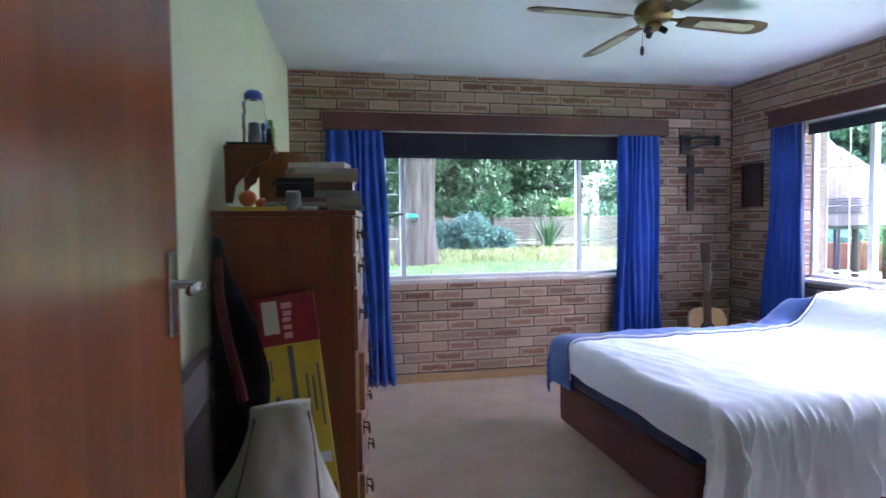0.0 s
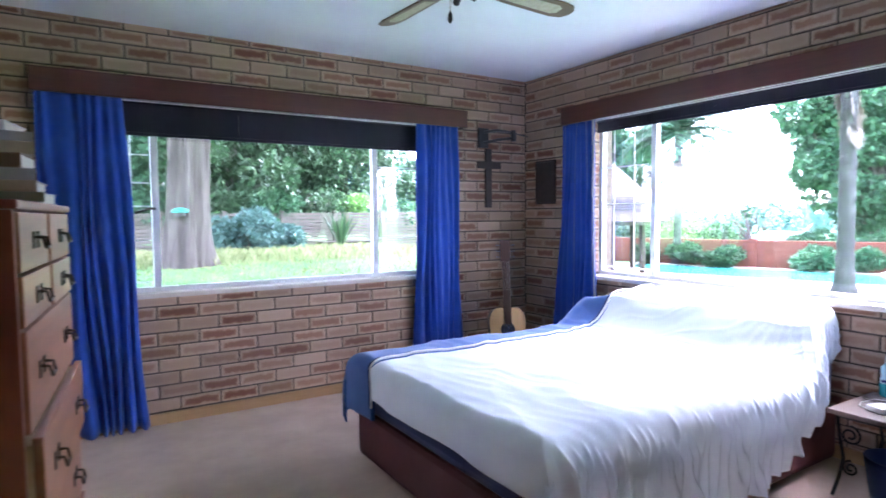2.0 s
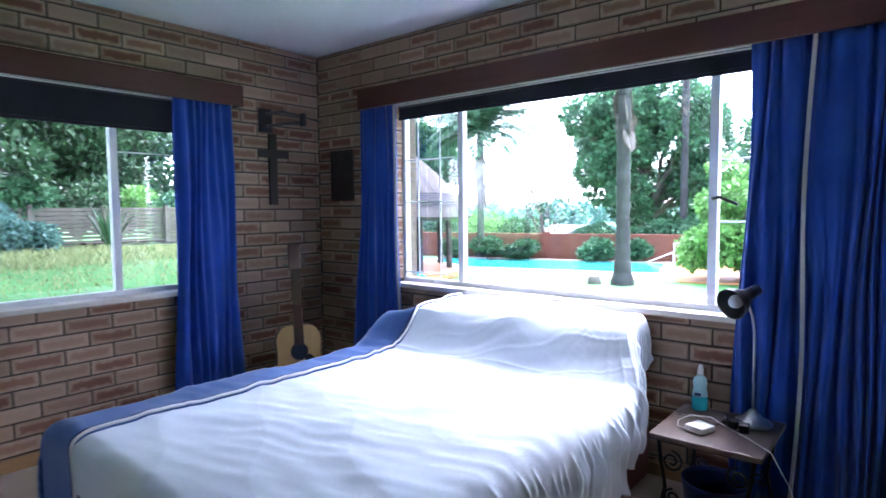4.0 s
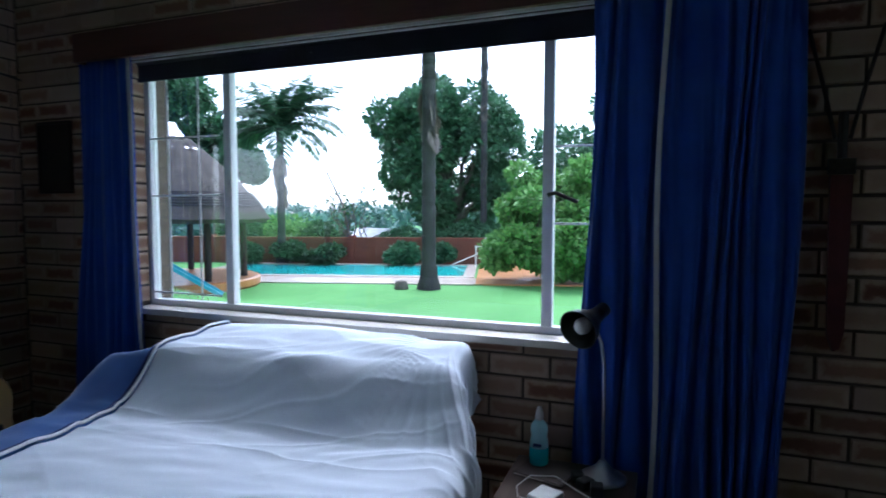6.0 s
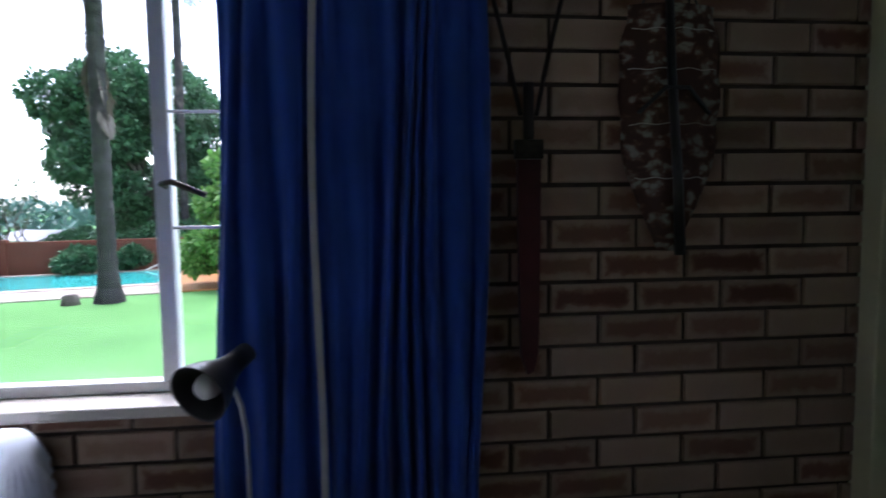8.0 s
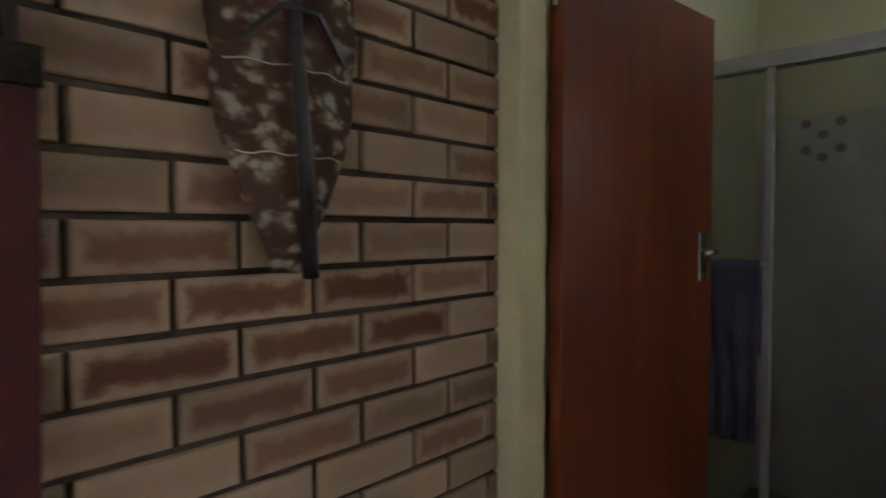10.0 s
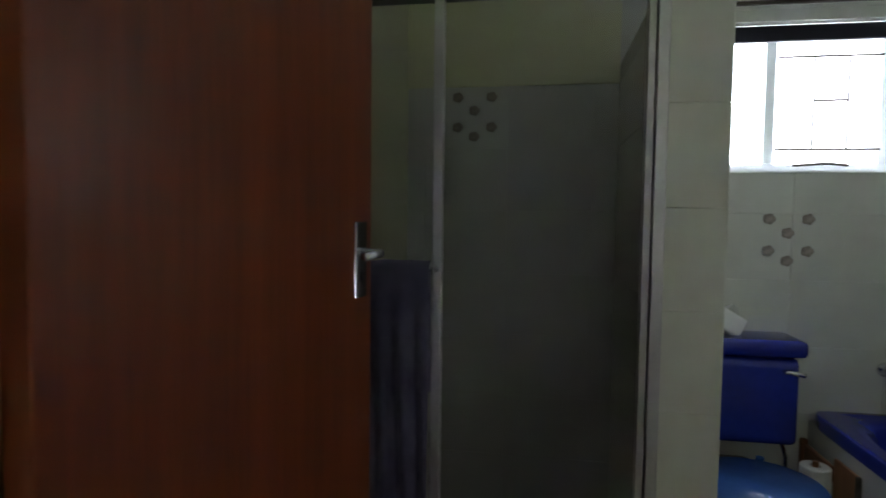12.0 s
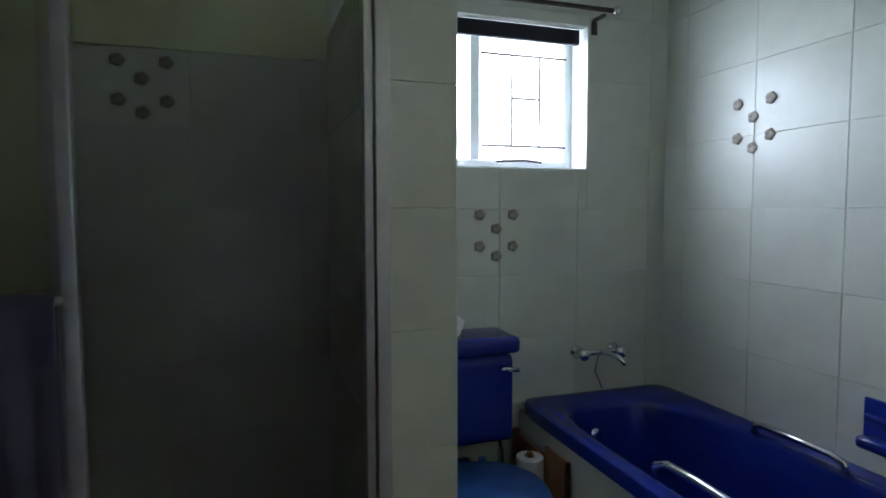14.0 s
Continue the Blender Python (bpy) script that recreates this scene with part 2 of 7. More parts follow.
wall_north = structure("wall_north", boxes(
    (-4.3, NX0, 0.012, T, -0.4, H + 0.05), (NX1, T, 0.012, T, -0.4, H + 0.05),
    (NX0, NX1, 0.012, T, -0.4, SILL_Z - 0.03), (NX0, NX1, 0.012, T, HEAD_Z, H + 0.05)), MORTAR,
    "face brick bedroom wall round a wide window")
wall_east = structure("wall_east", boxes(
    (0.012, T, EY1, 0.012, -0.4, H + 0.05), (0.012, T, SOUTH - 0.0, EY0, -0.4, H + 0.05),
    (0.012, T, EY0, EY1, -0.4, SILL_Z - 0.03), (0.012, T, EY0, EY1, HEAD_Z, H + 0.05)), MORTAR,
    "face brick bedroom wall with a wide window to the garden")
bm = prism([(-3.875, 0.0), (-4.21, SOUTH), (-4.45, SOUTH), (-4.45, 0.0)], -0.4, H + 0.05)
wall_west = structure("wall_west", bm, PLASTER_GREEN, "pale green plastered bedroom wall")
wall_south = structure("wall_south", boxes(
    (-4.45, ED0, ENTRY - 0.09, ENTRY, -0.4, H + 0.05), (ED1, -2.9, ENTRY - 0.09, ENTRY, -0.4, H + 0.05),
    (-3.0, -2.9, SOUTH, ENTRY - 0.09, -0.4, H + 0.05), (-3.0, BD0, SOUTH - 0.09, SOUTH, -0.4, H + 0.05),
    (ED0, ED1, ENTRY - 0.09, ENTRY, DOOR_H, H + 0.05), (BD0, BD1, SOUTH - 0.09, SOUTH, DOOR_H, H + 0.05),
    (BD1, T, SOUTH - 0.09, SOUTH, -0.4, H + 0.05)), PLASTER_GREEN, "plastered wall with two doorways")
floor = structure("floor", boxes((-4.3, 0.0, SOUTH - 0.09, 0.0, -0.1, 0.0)), CARPET, "beige carpet laid wall to wall")
floor["category"] = "floor"
ceiling = structure("ceiling", boxes((-4.45, T, SOUTH - 0.09, T, H, H + 0.15)), CEILING, "smooth white painted ceiling")
ceiling["category"] = "ceiling"
# hall behind the entry, bathroom shell
hall = structure("wall_hall", boxes(
    (-4.25, -2.3, -6.3, -6.2, -0.4, H + 0.05), (-4.25, -4.15, -6.2, SOUTH - 0.001, -0.4, H + 0.05),
    (-2.42, -2.3, -6.2, SOUTH - 0.09, -0.4, H + 0.05)), PLASTER_GREEN, "plain passage wall behind the entry")
hall_floor = structure("floor_hall", boxes((-4.25, -2.3, -6.3, SOUTH - 0.09, -0.1, 0.0)), CARPET, "beige carpet in the passage")
hall_ceiling = structure("ceiling_hall", boxes((-4.25, -2.3, -6.3, SOUTH - 0.09, H, H + 0.15)), CEILING, "white passage ceiling")


# hipped roof over the whole house, unseen; its wide eaves are added to darken the rooms
RX0, RX1, RY0, RY1, EAVE, RISE = -4.95, 0.72, -7.4, 0.72, 2.58, 1.05
bm = bmesh.new()
low = [bm.verts.new(p) for p in ((RX0, RY0, EAVE), (RX1, RY0, EAVE), (RX1, RY1, EAVE), (RX0, RY1, EAVE))]
xm, half = (RX0 + RX1) / 2, (RX1 - RX0) / 2
ridge = [bm.verts.new((xm, RY0 + half, EAVE + RISE)), bm.verts.new((xm, RY1 - half, EAVE + RISE))]
for q in ((low[0], low[1], ridge[0]), (low[1], low[2], ridge[1], ridge[0]), (low[2], low[3], ridge[1]), (low[3], low[0], ridge[0], ridge[1])):
    bm.faces.new(q)
roof = structure("roof", bm, mottled("roof_tile", (0.16, 0.075, 0.05), (0.26, 0.13, 0.085), 5, 0.85, 0.4, 40), "unseen low hipped tiled roof, added so its eaves shade the windows")
roof["category"] = "roof"
md = roof.modifiers.new("thickness", "SOLIDIFY")
md.thickness, md.offset = 0.05, 1.0


# ---- bedroom: windows ----
def steel_window(name, label, width, height, posts, m):
    """A steel window in its own x-z plane, x from 0 to width, with posts at the given x."""
    w = tagged(new(name), label, "window", kind="structure")
    w.matrix_basis = m
    f = 0.024
    e = 0.03
    part("window_frame", boxes((0, width, -f, f, 0, e), (0, width, -f, f, height - e, height),
                               (0, e, -f, f, e, height - e), (width - e, width, -f, f, e, height - e), bevel=0.004), FRAME, w)
    edges = [e, *posts, width - e]
    for p in posts:
        part("window_post", boxes((p - 0.021, p + 0.021, -f, f, e, height - e), bevel=0.004), FRAME, w)
    for i, (a, b) in enumerate(zip(edges, edges[1:])):
        pane = part("pane", boxes((a, b, -0.003, 0.003, e, height - e)), GLASS, w)
        pane.visible_shadow = False
    return w


window_1 = steel_window("window_1", "wide white steel window with a fixed pane between two casements",
                        NX1 - NX0, HEAD_Z - SILL_Z, (0.51, 2.06), pose(NX0, 0.11, SILL_Z))
window_2 = steel_window("window_2", "wide white steel window looking on to the pool",
                        EY1 - EY0, HEAD_Z - SILL_Z, (0.50, 2.02), pose(0.11, EY0, SILL_Z, 0, 0, 90))
for nm, b in (("sill_north", (NX0, NX1, -0.025, 0.13, SILL_Z - 0.03, SILL_Z)), ("sill_east", (-0.025, 0.13, EY0, EY1, SILL_Z - 0.03, SILL_Z))):
    tagged(part(nm, boxes(b, bevel=0.006), SILL), "pale tiled window sill", "window sill", kind="structure")
for nm, b in (("baseboard_north", (-3.86, -0.0, -0.012, 0.0115, 0, 0.07)), ("baseboard_east", (-0.012, 0.0115, SOUTH, -0.013, 0, 0.07))):
    tagged(part(nm, boxes(b, bevel=0.004), SKIRT), "low varnished wooden skirting", "skirting", kind="structure")


def pelmet(label, x0, x1, m):
    p = thing("pelmet", label, "pelmet", m, "pelmets over the windows")
    part("front_board", boxes((x0, x1, -0.115, -0.09, 2.03, 2.165), bevel=0.003), PELMET, p)
    part("top_board", boxes((x0, x1, -0.0895, -0.002, 2.145, 2.163), bevel=0.002), PELMET, p)
    for x in (x0, x1 - 0.022):
        part("end_board", boxes((x, x + 0.022, -0.0895, -0.002, 2.03, 2.1445), bevel=0.002), PELMET, p)
    part("curtain_rail", boxes((x0 + 0.03, x1 - 0.03, -0.03, -0.02, 2.04, 2.056)), WHITE, p, "white curtain rail")
    return p


pelmet("dark red stained wooden pelmet over the north window", -3.62, -0.70, pose(0, 0, 0))
pelmet("dark red stained wooden pelmet over the garden window", 0.573, 3.62, pose(0, 0, 0, 0, 0, -90))


def roller_blind(label, width, low, m):
    """A blind in its own x-z plane: roller at the head, cloth down to low, weighted bar."""
    b = thing("roller_blind", label, "blind", m, "roller blinds")
    part("roller", tube([(0.0, 0.0, 2.036), (width, 0.0, 2.036)], 0.021, 14), BLIND, b, smooth=True)
    part("cloth", boxes((0.01, width - 0.01, -0.0215, -0.0195, low + 0.02, 2.025)), BLIND, b)
    part("bottom_bar", boxes((0.008, width - 0.008, -0.026, -0.015, low, low + 0.0195), bevel=0.003), BLIND, b)
    part("cord_clip", boxes((width * 0.4, width * 0.4 + 0.006, -0.027, -0.0222, low + 0.05, 2.0)), BLACK, b)
    part("head_rail", boxes((0.0, width, -0.052, -0.044, 2.034, 2.040)), WHITE, b, "white head rail")


roller_blind("black roller blind pulled part way down the north window", NX1 - NX0 - 0.04, 1.83, pose(NX0 + 0.02, 0.05, 0))
roller_blind("black roller blind rolled up at the garden window head", EY1 - EY0 - 0.04, 1.945, pose(0.05, EY1 - 0.02, 0, 0, 0, -90))


def curtain(label, w0, w1, drop, folds, m, seed, lining=None):
    """A gathered curtain hanging from z = 2.06: w0 wide at the head, w1 at the hem, from x = 0."""
    c = thing("curtain", label, "curtain", m, "blue curtains")
    rnd = random.Random(seed)
    ph = [rnd.uniform(-0.9, 0.9) for _ in range(folds + 1)]
    amp = [rnd.uniform(0.6, 1.15) for _ in range(folds + 1)]

    def f(u, v):
        k = folds * min(1.0, max(0.0, u + 0.055 * math.sin(5.1 * u + seed) * math.sin(math.pi * u) + 0.03 * math.sin(13 * u + 2 * seed) * math.sin(math.pi * u)))
        i = min(int(k), folds - 1)
        s = k - i
        a = amp[i] * (1 - s) + amp[i + 1] * s
        p = ph[i] * (1 - s) + ph[i + 1] * s
        depth = (0.014 + 0.022 * v) * a * (0.75 + 0.5 * noise3(u * 3, v * 2, seed + 0.5))
        w = w0[0] + (w1[0] - w0[0]) * v ** 1.3, w0[1] + (w1[1] - w0[1]) * v ** 1.3
        x = w[0] + (w[1] - w[0]) * u + 0.012 * math.sin(7 * v + 9 * u + seed)
        y = depth * math.sin(2 * math.pi * k + p + 0.5 * math.sin(3 * v + i)) + 0.006 * noise3(u * 9, v * 7, seed)
        return (x, y, 2.055 - (2.055 - drop) * v + (0.012 * math.sin(2 * math.pi * k) if v == 1 else 0))
    body = part("drape", surface(f, folds * 12, 36), CURTAIN, c, smooth=True)
    thicken(body, 0.003, 0)
    if lining is not None:
        out = -1 if lining < 0.5 else 1
        e = part("lining", surface(lambda u, v: tuple(Vector(f(lining, v)) + Vector((out * (0.008 - 0.017 * u), -0.018 - 0.006 * u, 0))), 4, 30), LINING, c, "pale lining turned outward", True)
        thicken(e, 0.002, 0)
    return c, f


curtain("blue cotton curtain drawn to the side of the north window", (0, 0.44), (0.06, 0.52), 0.015, 7, pose(-3.60, -0.055, 0), 3)
curtain("blue cotton curtain gathered at the corner end of the north window", (0, 0.38), (-0.06, 0.44), 0.06, 7, pose(-1.14, -0.055, 0), 4)
curtain("blue cotton curtain gathered at the corner end of the garden window", (0, 0.33), (-0.16, 0.38), 0.06, 7, pose(-0.055, -0.545, 0, 0, 0, -90), 5, 1.0)
curtain("blue curtain edge hanging beside the bedside lamp", (0, 0.24), (-0.06, 0.23), 0.04, 4, pose(-0.05, -3.01, 0, 0, 0, -90), 6)
curtain("heavy blue curtain with its pale lining showing", (0.235, 0.635), (0.20, 0.60), 0.04, 8, pose(-0.075, -3.01, 0, 0, 0, -90), 9, 0.0)

# ---- bedroom: bed ----
SHEET = cloth("white_duvet", (0.70, 0.76, 0.86), (0.77, 0.83, 0.92), 600)
BEDBLUE = cloth("blue_bedding", (0.024, 0.08, 0.27), (0.038, 0.115, 0.34), 600)
NAVY = cloth("navy_valance", (0.012, 0.02, 0.09), (0.02, 0.035, 0.14), 600)
BASE = mottled("bed_base_cover", (0.075, 0.014, 0.014), (0.115, 0.024, 0.022), 6, 0.7, 0.3, 300)
bed = thing("bed", "double bed with a rumpled white duvet and blue edge", "bed", pose(-1.12, -1.93, 0))
part("base", boxes((-1.045, 1.05, -0.68, 0.76, 0.03, 0.29), bevel=0.03), BASE, bed, "maroon upholstered bed base")
part("mattress", boxes((-1.055, 1.05, -0.66, 0.75, 0.2905, 0.55), bevel=0.05, seg=3), NAVY, bed)


def drop_over(c, lo, hi, r):
    """How a sheet bends over an edge: the place across it and the drop."""
    for edge, s in ((lo, -1), (hi, 1)):
        e = (c - edge) * s
        if e > 0:
            a = min(e / r, math.pi / 2)
            return edge + s * r * math.sin(a), r * (1 - math.cos(a)) + max(0.0, e - r * math.pi / 2), e
    return c, 0.0, 0.0


def smooth(a, b, x):
    t = min(1.0, max(0.0, (x - a) / (b - a)))
    return t * t * (3 - 2 * t)


rnd = random.Random(23)
PLEATS = []
at = -1.0
while at < 1.1:
    near_head = smooth(-0.3, 0.5, at)
    PLEATS.append((at, rnd.uniform(0.007, 0.012), rnd.uniform(0.35, 1.0), rnd.uniform(-0.10, 0.10) - 0.10 * near_head, rnd.uniform(0.0, 0.09)))
    at += rnd.uniform(0.026, 0.062)


def pleats(a, d):
    """Uneven folds of the hanging side: how far they stand out at a drop d."""
    out = 0.0
    for c, w, k, slant, start in PLEATS:
        e = abs(a - c - slant * d - 0.012 * math.sin(17 * d + 40 * c)) / (w * (1 + 1.5 * d))
        if e < 3.0:
            out += k * (1 / (1 + 1.3 * e ** 2.2) - 0.09) * smooth(start, start + 0.10, d)
    return out


def fan_folds(a, b):
    """Creases that run from the pillow's corner down over the side of the hump."""
    da, db = a - 0.98, b + 0.58
    r = math.hypot(da, db)
    th = math.atan2(db, da)
    k = math.sin(19 * th + 3.5 * noise3(a * 3, b * 3, 21))
    return (1 - abs(k)) ** 2 * smooth(0.05, 0.2, r) * (1 - smooth(0.3, 0.55, r)) * smooth(0.28, 0.52, -b)


def duvet(a, b, lift=0.0):
    """The bedding, by its flat place: a along the bed from the foot, b across it."""
    x, dx, ex = drop_over(a, -1.02, 9, 0.065)
    head = smooth(0.62, 0.92, a)
    side = -0.70 + 0.09 * smooth(0.45, 0.95, a)
    if b < side:
        b = side + (b - side) * (1 - 0.52 * smooth(0.0, 0.95, a))
    y, dy, ey = drop_over(b, side, 0.71, 0.11 - 0.07 * head)
    drop = max(dx, dy) + 0.35 * min(dx, dy)
    south = smooth(0.0, 0.25, dy) if b < 0 else 0.0
    hump = smooth(0.50, 0.76, a + 0.10 * b + 0.03 * noise3(b * 3, 1, 6)) * (1 - 0.3 * smooth(1.05, 1.12, a))
    sag = 0.3 * smooth(0.45, 0.75, b) if b > 0 else 0.22 * smooth(0.35, 0.7, -b) * (1 - 0.85 * head)
    z = 0.59 + 0.215 * hump * (1 - sag) - drop + lift
    z += 0.035 * hump * math.cos(1.6 * b) * smooth(0.75, 0.98, a)
    z += 0.020 * math.exp(-((a - 0.98) ** 2 + (b + 0.60) ** 2) / 0.006)
    if b < 0:
        fold = pleats(a, dy)
        y -= 0.056 * fold * (1 - 0.5 * head) + south * (0.016 * noise3(a * 3, 2 + dy, 5) + 0.012 * noise3(a * 11, 3 * dy, 3)) - 0.01 * south
        y += 0.10 * smooth(0.18, 0.42, dy) * smooth(0.1, 0.9, a)
        z += 0.010 * fold * (1 - smooth(0.1, 0.25, dy))
        y -= 0.014 * fan_folds(a, b) * smooth(0.0, 0.1, dy)
        z += 0.007 * fan_folds(a, b) * (1 - smooth(0.0, 0.16, dy))
    west = smooth(0.0, 0.2, dx)
    x -= west * (0.010 * math.sin(b * 9 + 3 * noise3(b * 3, 1, 1)) + 0.004)
    w = noise3(a * 3.2 + b, b * 1.6, 2.2) * 0.016 + noise3(a * 9 + 2 * b, b * 4.5 - a * 2, 7) * 0.008
    across = 1 - abs(math.sin(11 * a + 2.2 * b + 2.6 * noise3(a * 2, b * 1.6, 9)))
    crease = 0.016 * across ** 3 * smooth(0.05, 0.45, a) * (1 - smooth(0.72, 0.9, a)) * (0.4 + noise3(a * 2.5, b * 2.5, 31) * 1.2)
    ridge = -0.006 * abs(math.sin(9 * a - 4.5 * b + 2.5 * noise3(a, b * 2, 4)))
    fan = smooth(0.2, 0.5, a) * (1 - smooth(0.72, 0.98, a)) * smooth(-0.75, 0.2, -b)
    crease += fan * 0.005 * (1 - 2 * abs(math.sin(20 * (a * 0.9 + 0.42 * b) + 2.2 * noise3(a * 3, b * 3, 6)))) ** 3
    crease += 0.0045 * noise3(a * 17 + 3 * b, b * 7 + 4 * a, 12)
    top = 1 - smooth(0.0, 0.12, drop)
    z += (w + crease + ridge) * (0.35 + 0.65 * top)
    hem = (0.022 * noise3(a * 3.5, b * 2.5, 11) - 0.012 * abs(math.sin(a * 21 + 3 * noise3(a * 2, 1, 1)))) * smooth(0.15, 0.3, drop)
    return (x, y, max(z + hem, 0.05))


def sheet(name, a0, a1, b0, b1, na, nb, material, label="", lift=0.0, thick=0.018):
    ob = part(name, surface(lambda u, v: duvet(a0 + (a1 - a0) * u, b0 + (b1 - b0) * v, lift), na, nb), material, bed, label, True)
    return thicken(ob, thick, -1)


sheet("duvet", -1.25, 1.10, -1.18, 0.50, 620, 170, SHEET, "rumpled white duvet")
sheet("duvet_border", -1.36, 1.10, 0.502, 1.02, 150, 34, BEDBLUE, "blue duvet border", 0.002)
WHITEPIPE = cloth("white_piping", (0.7, 0.7, 0.72), (0.8, 0.8, 0.82), 700)
pts = [Vector(duvet(-1.30 + 2.38 * i / 120, 0.505, 0.014)) for i in range(121)]
part("piping", tube(pts, 0.006, 6), WHITEPIPE, bed, "white piping along the border", True)
pts = [Vector(duvet(-1.30 + 2.38 * i / 120, 0.525, 0.012)) for i in range(121)]
part("border_stitching", tube(pts, 0.0045, 6), NAVY, bed, "navy stitched line", True)


def pillow_shape(u, v):
    a, b = 2 * math.pi * u, math.pi * (v - 0.5)
    r = lambda c, p: math.copysign(abs(c) ** p, c)
    x, y, z = r(math.cos(a), 0.4) * r(math.cos(b), 0.5), r(math.sin(a), 0.4) * r(math.cos(b), 0.5), math.sin(b)
    return Vector((x * 0.2, y * 0.62, z * 0.08))


part("pillow", surface(pillow_shape, 40, 16, True), SHEET, bed, "white pillow at the head", True, pose(0.86, -0.02, 0.665, 0, -24, 0))

# ---- bedroom: doors ----
def lever_handle(parent, x, y, z, side, m=None):
    """A lever on a long plate, standing out along the leaf's own y."""
    h = part("door_handle", boxes((x - 0.026, x + 0.026, y, y + side * 0.006, z - 0.092, z + 0.06), bevel=0.003), STEEL, parent, "chrome lever handle")
    part("lever", tube([(x, y + side * 0.006, z), (x, y + side * 0.045, z), (x - 0.02, y + side * 0.055, z), (x - 0.09, y + side * 0.052, z - 0.004)], 0.008, 10), STEEL, h, smooth=True)
    part("keyhole", boxes((x - 0.004, x + 0.004, y + side * 0.0061, y + side * 0.0075, z - 0.06, z - 0.04), bevel=0.001), BLACK, h)
    return h


def door_leaf(name, label, m, width=0.81, inset=0.06, wood_face=None, lever_z=1.232, top=2.02):
    d = tagged(new(name), label, "door", kind="structure")
    d.matrix_basis = m
    part("leaf", boxes((0.006, width - 0.006, -0.02, 0.02, 0.008, top), bevel=0.003), wood_face or DOOR_WOOD, d)
    part("edge_strip", boxes((width - 0.0058, width, -0.0195, 0.0195, 0.008, top), bevel=0.002), wood_face or DOOR_WOOD, d)
    for s in (-1, 1):
        lever_handle(d, width - inset, 0.0201 * s, lever_z, s)
    for z in (0.22, 1.84):
        part("hinge", tube([(0, 0.0, z - 0.045), (0, 0.0, z + 0.045)], 0.0075, 8), STEEL, d, "steel hinge")
    return d


def door_frame(name, label, x0, x1, face):
    f = tagged(new(name), label, "door frame", kind="structure")
    y0, y1 = face - 0.1, face + 0.006
    for a, b, stop in ((x0 - 0.035, x0 + 0.012, 1), (x1 - 0.012, x1 + 0.05, -1)):
        part("jamb", boxes((a, b, y0, y1, 0.0, DOOR_H + 0.03), bevel=0.006), JAMB, f)
    part("head", boxes((x0 + 0.0125, x1 - 0.0125, y0, y1, DOOR_H, DOOR_H + 0.03), bevel=0.005), JAMB, f)
    return f


DOOR_WOOD_2 = wood("dark_red_veneer", (0.115, 0.024, 0.009), (0.25, 0.056, 0.02), 0.3, (1, 1, 0.05), 9)
# the two leaves: hinge, then the way the leaf runs
door_frame("door_frame_1", "cream painted steel frame of the entry", ED0, ED1, ENTRY)
door_leaf("door_1", "reddish varnished door standing open against the wall", pose(-3.952, ENTRY + 0.03, 0, 0, 0, 88.7), 0.91, 0.055, None, 1.205)
door_frame("door_frame_2", "cream painted steel frame of the bathroom doorway", BD0, BD1, SOUTH)
door_leaf("door_2", "reddish varnished bathroom door standing open", pose(-0.084, SOUTH - 0.105, 0, 0, 0, -96.6), 0.757, 0.062, DOOR_WOOD_2, 1.2, 1.93)

# ---- bedroom: chest of drawers ----
CHEST = wood("chest_wood", (0.15, 0.038, 0.018), (0.30, 0.085, 0.04), 0.38, (1, 1, 0.07), 10)
DRAWER = wood("drawer_wood", (0.19, 0.075, 0.035), (0.36, 0.16, 0.08), 0.36, (1, 0.07, 1), 10)
PINE = wood("drawer_side_wood", (0.42, 0.29, 0.17), (0.56, 0.41, 0.26), 0.6, (1, 0.07, 1), 10)
BRONZE = mottled("dark_bronze", (0.03, 0.026, 0.022), (0.09, 0.075, 0.06), 20, 0.4, 0.1, 80, 0.001, 0.8)
CX0, CX1, CY0, CY1, CZ = -4.03, -3.535, -2.53, -1.68, 1.36
chest = thing("chest_of_drawers", "tall dark red wooden chest with drawers not quite shut", "chest", Matrix.Translation((CX1, CY0, 0)) @ Matrix.Rotation(radians(-5.5), 4, "Z") @ Matrix.Translation((-CX1, -CY0, 0)))
part("side_panel", boxes((CX0, CX1, CY0, CY0 + 0.022, 0.0, CZ - 0.022), bevel=0.002), CHEST, chest)
part("side_panel", boxes((CX0, CX1, CY1 - 0.022, CY1, 0.0, CZ - 0.022), bevel=0.002), CHEST, chest)
part("back_panel", boxes((CX0, CX0 + 0.012, CY0 + 0.0225, CY1 - 0.0225, 0.0, CZ - 0.022)), CHEST, chest)
part("top_board", boxes((CX0, CX1 + 0.012, CY0 - 0.012, CY1 + 0.012, CZ - 0.0215, CZ), bevel=0.006), CHEST, chest)
part("plinth", boxes((CX0 + 0.03, CX1 - 0.005, CY0 + 0.0225, CY1 - 0.0225, 0.0, 0.13), bevel=0.002), CHEST, chest)


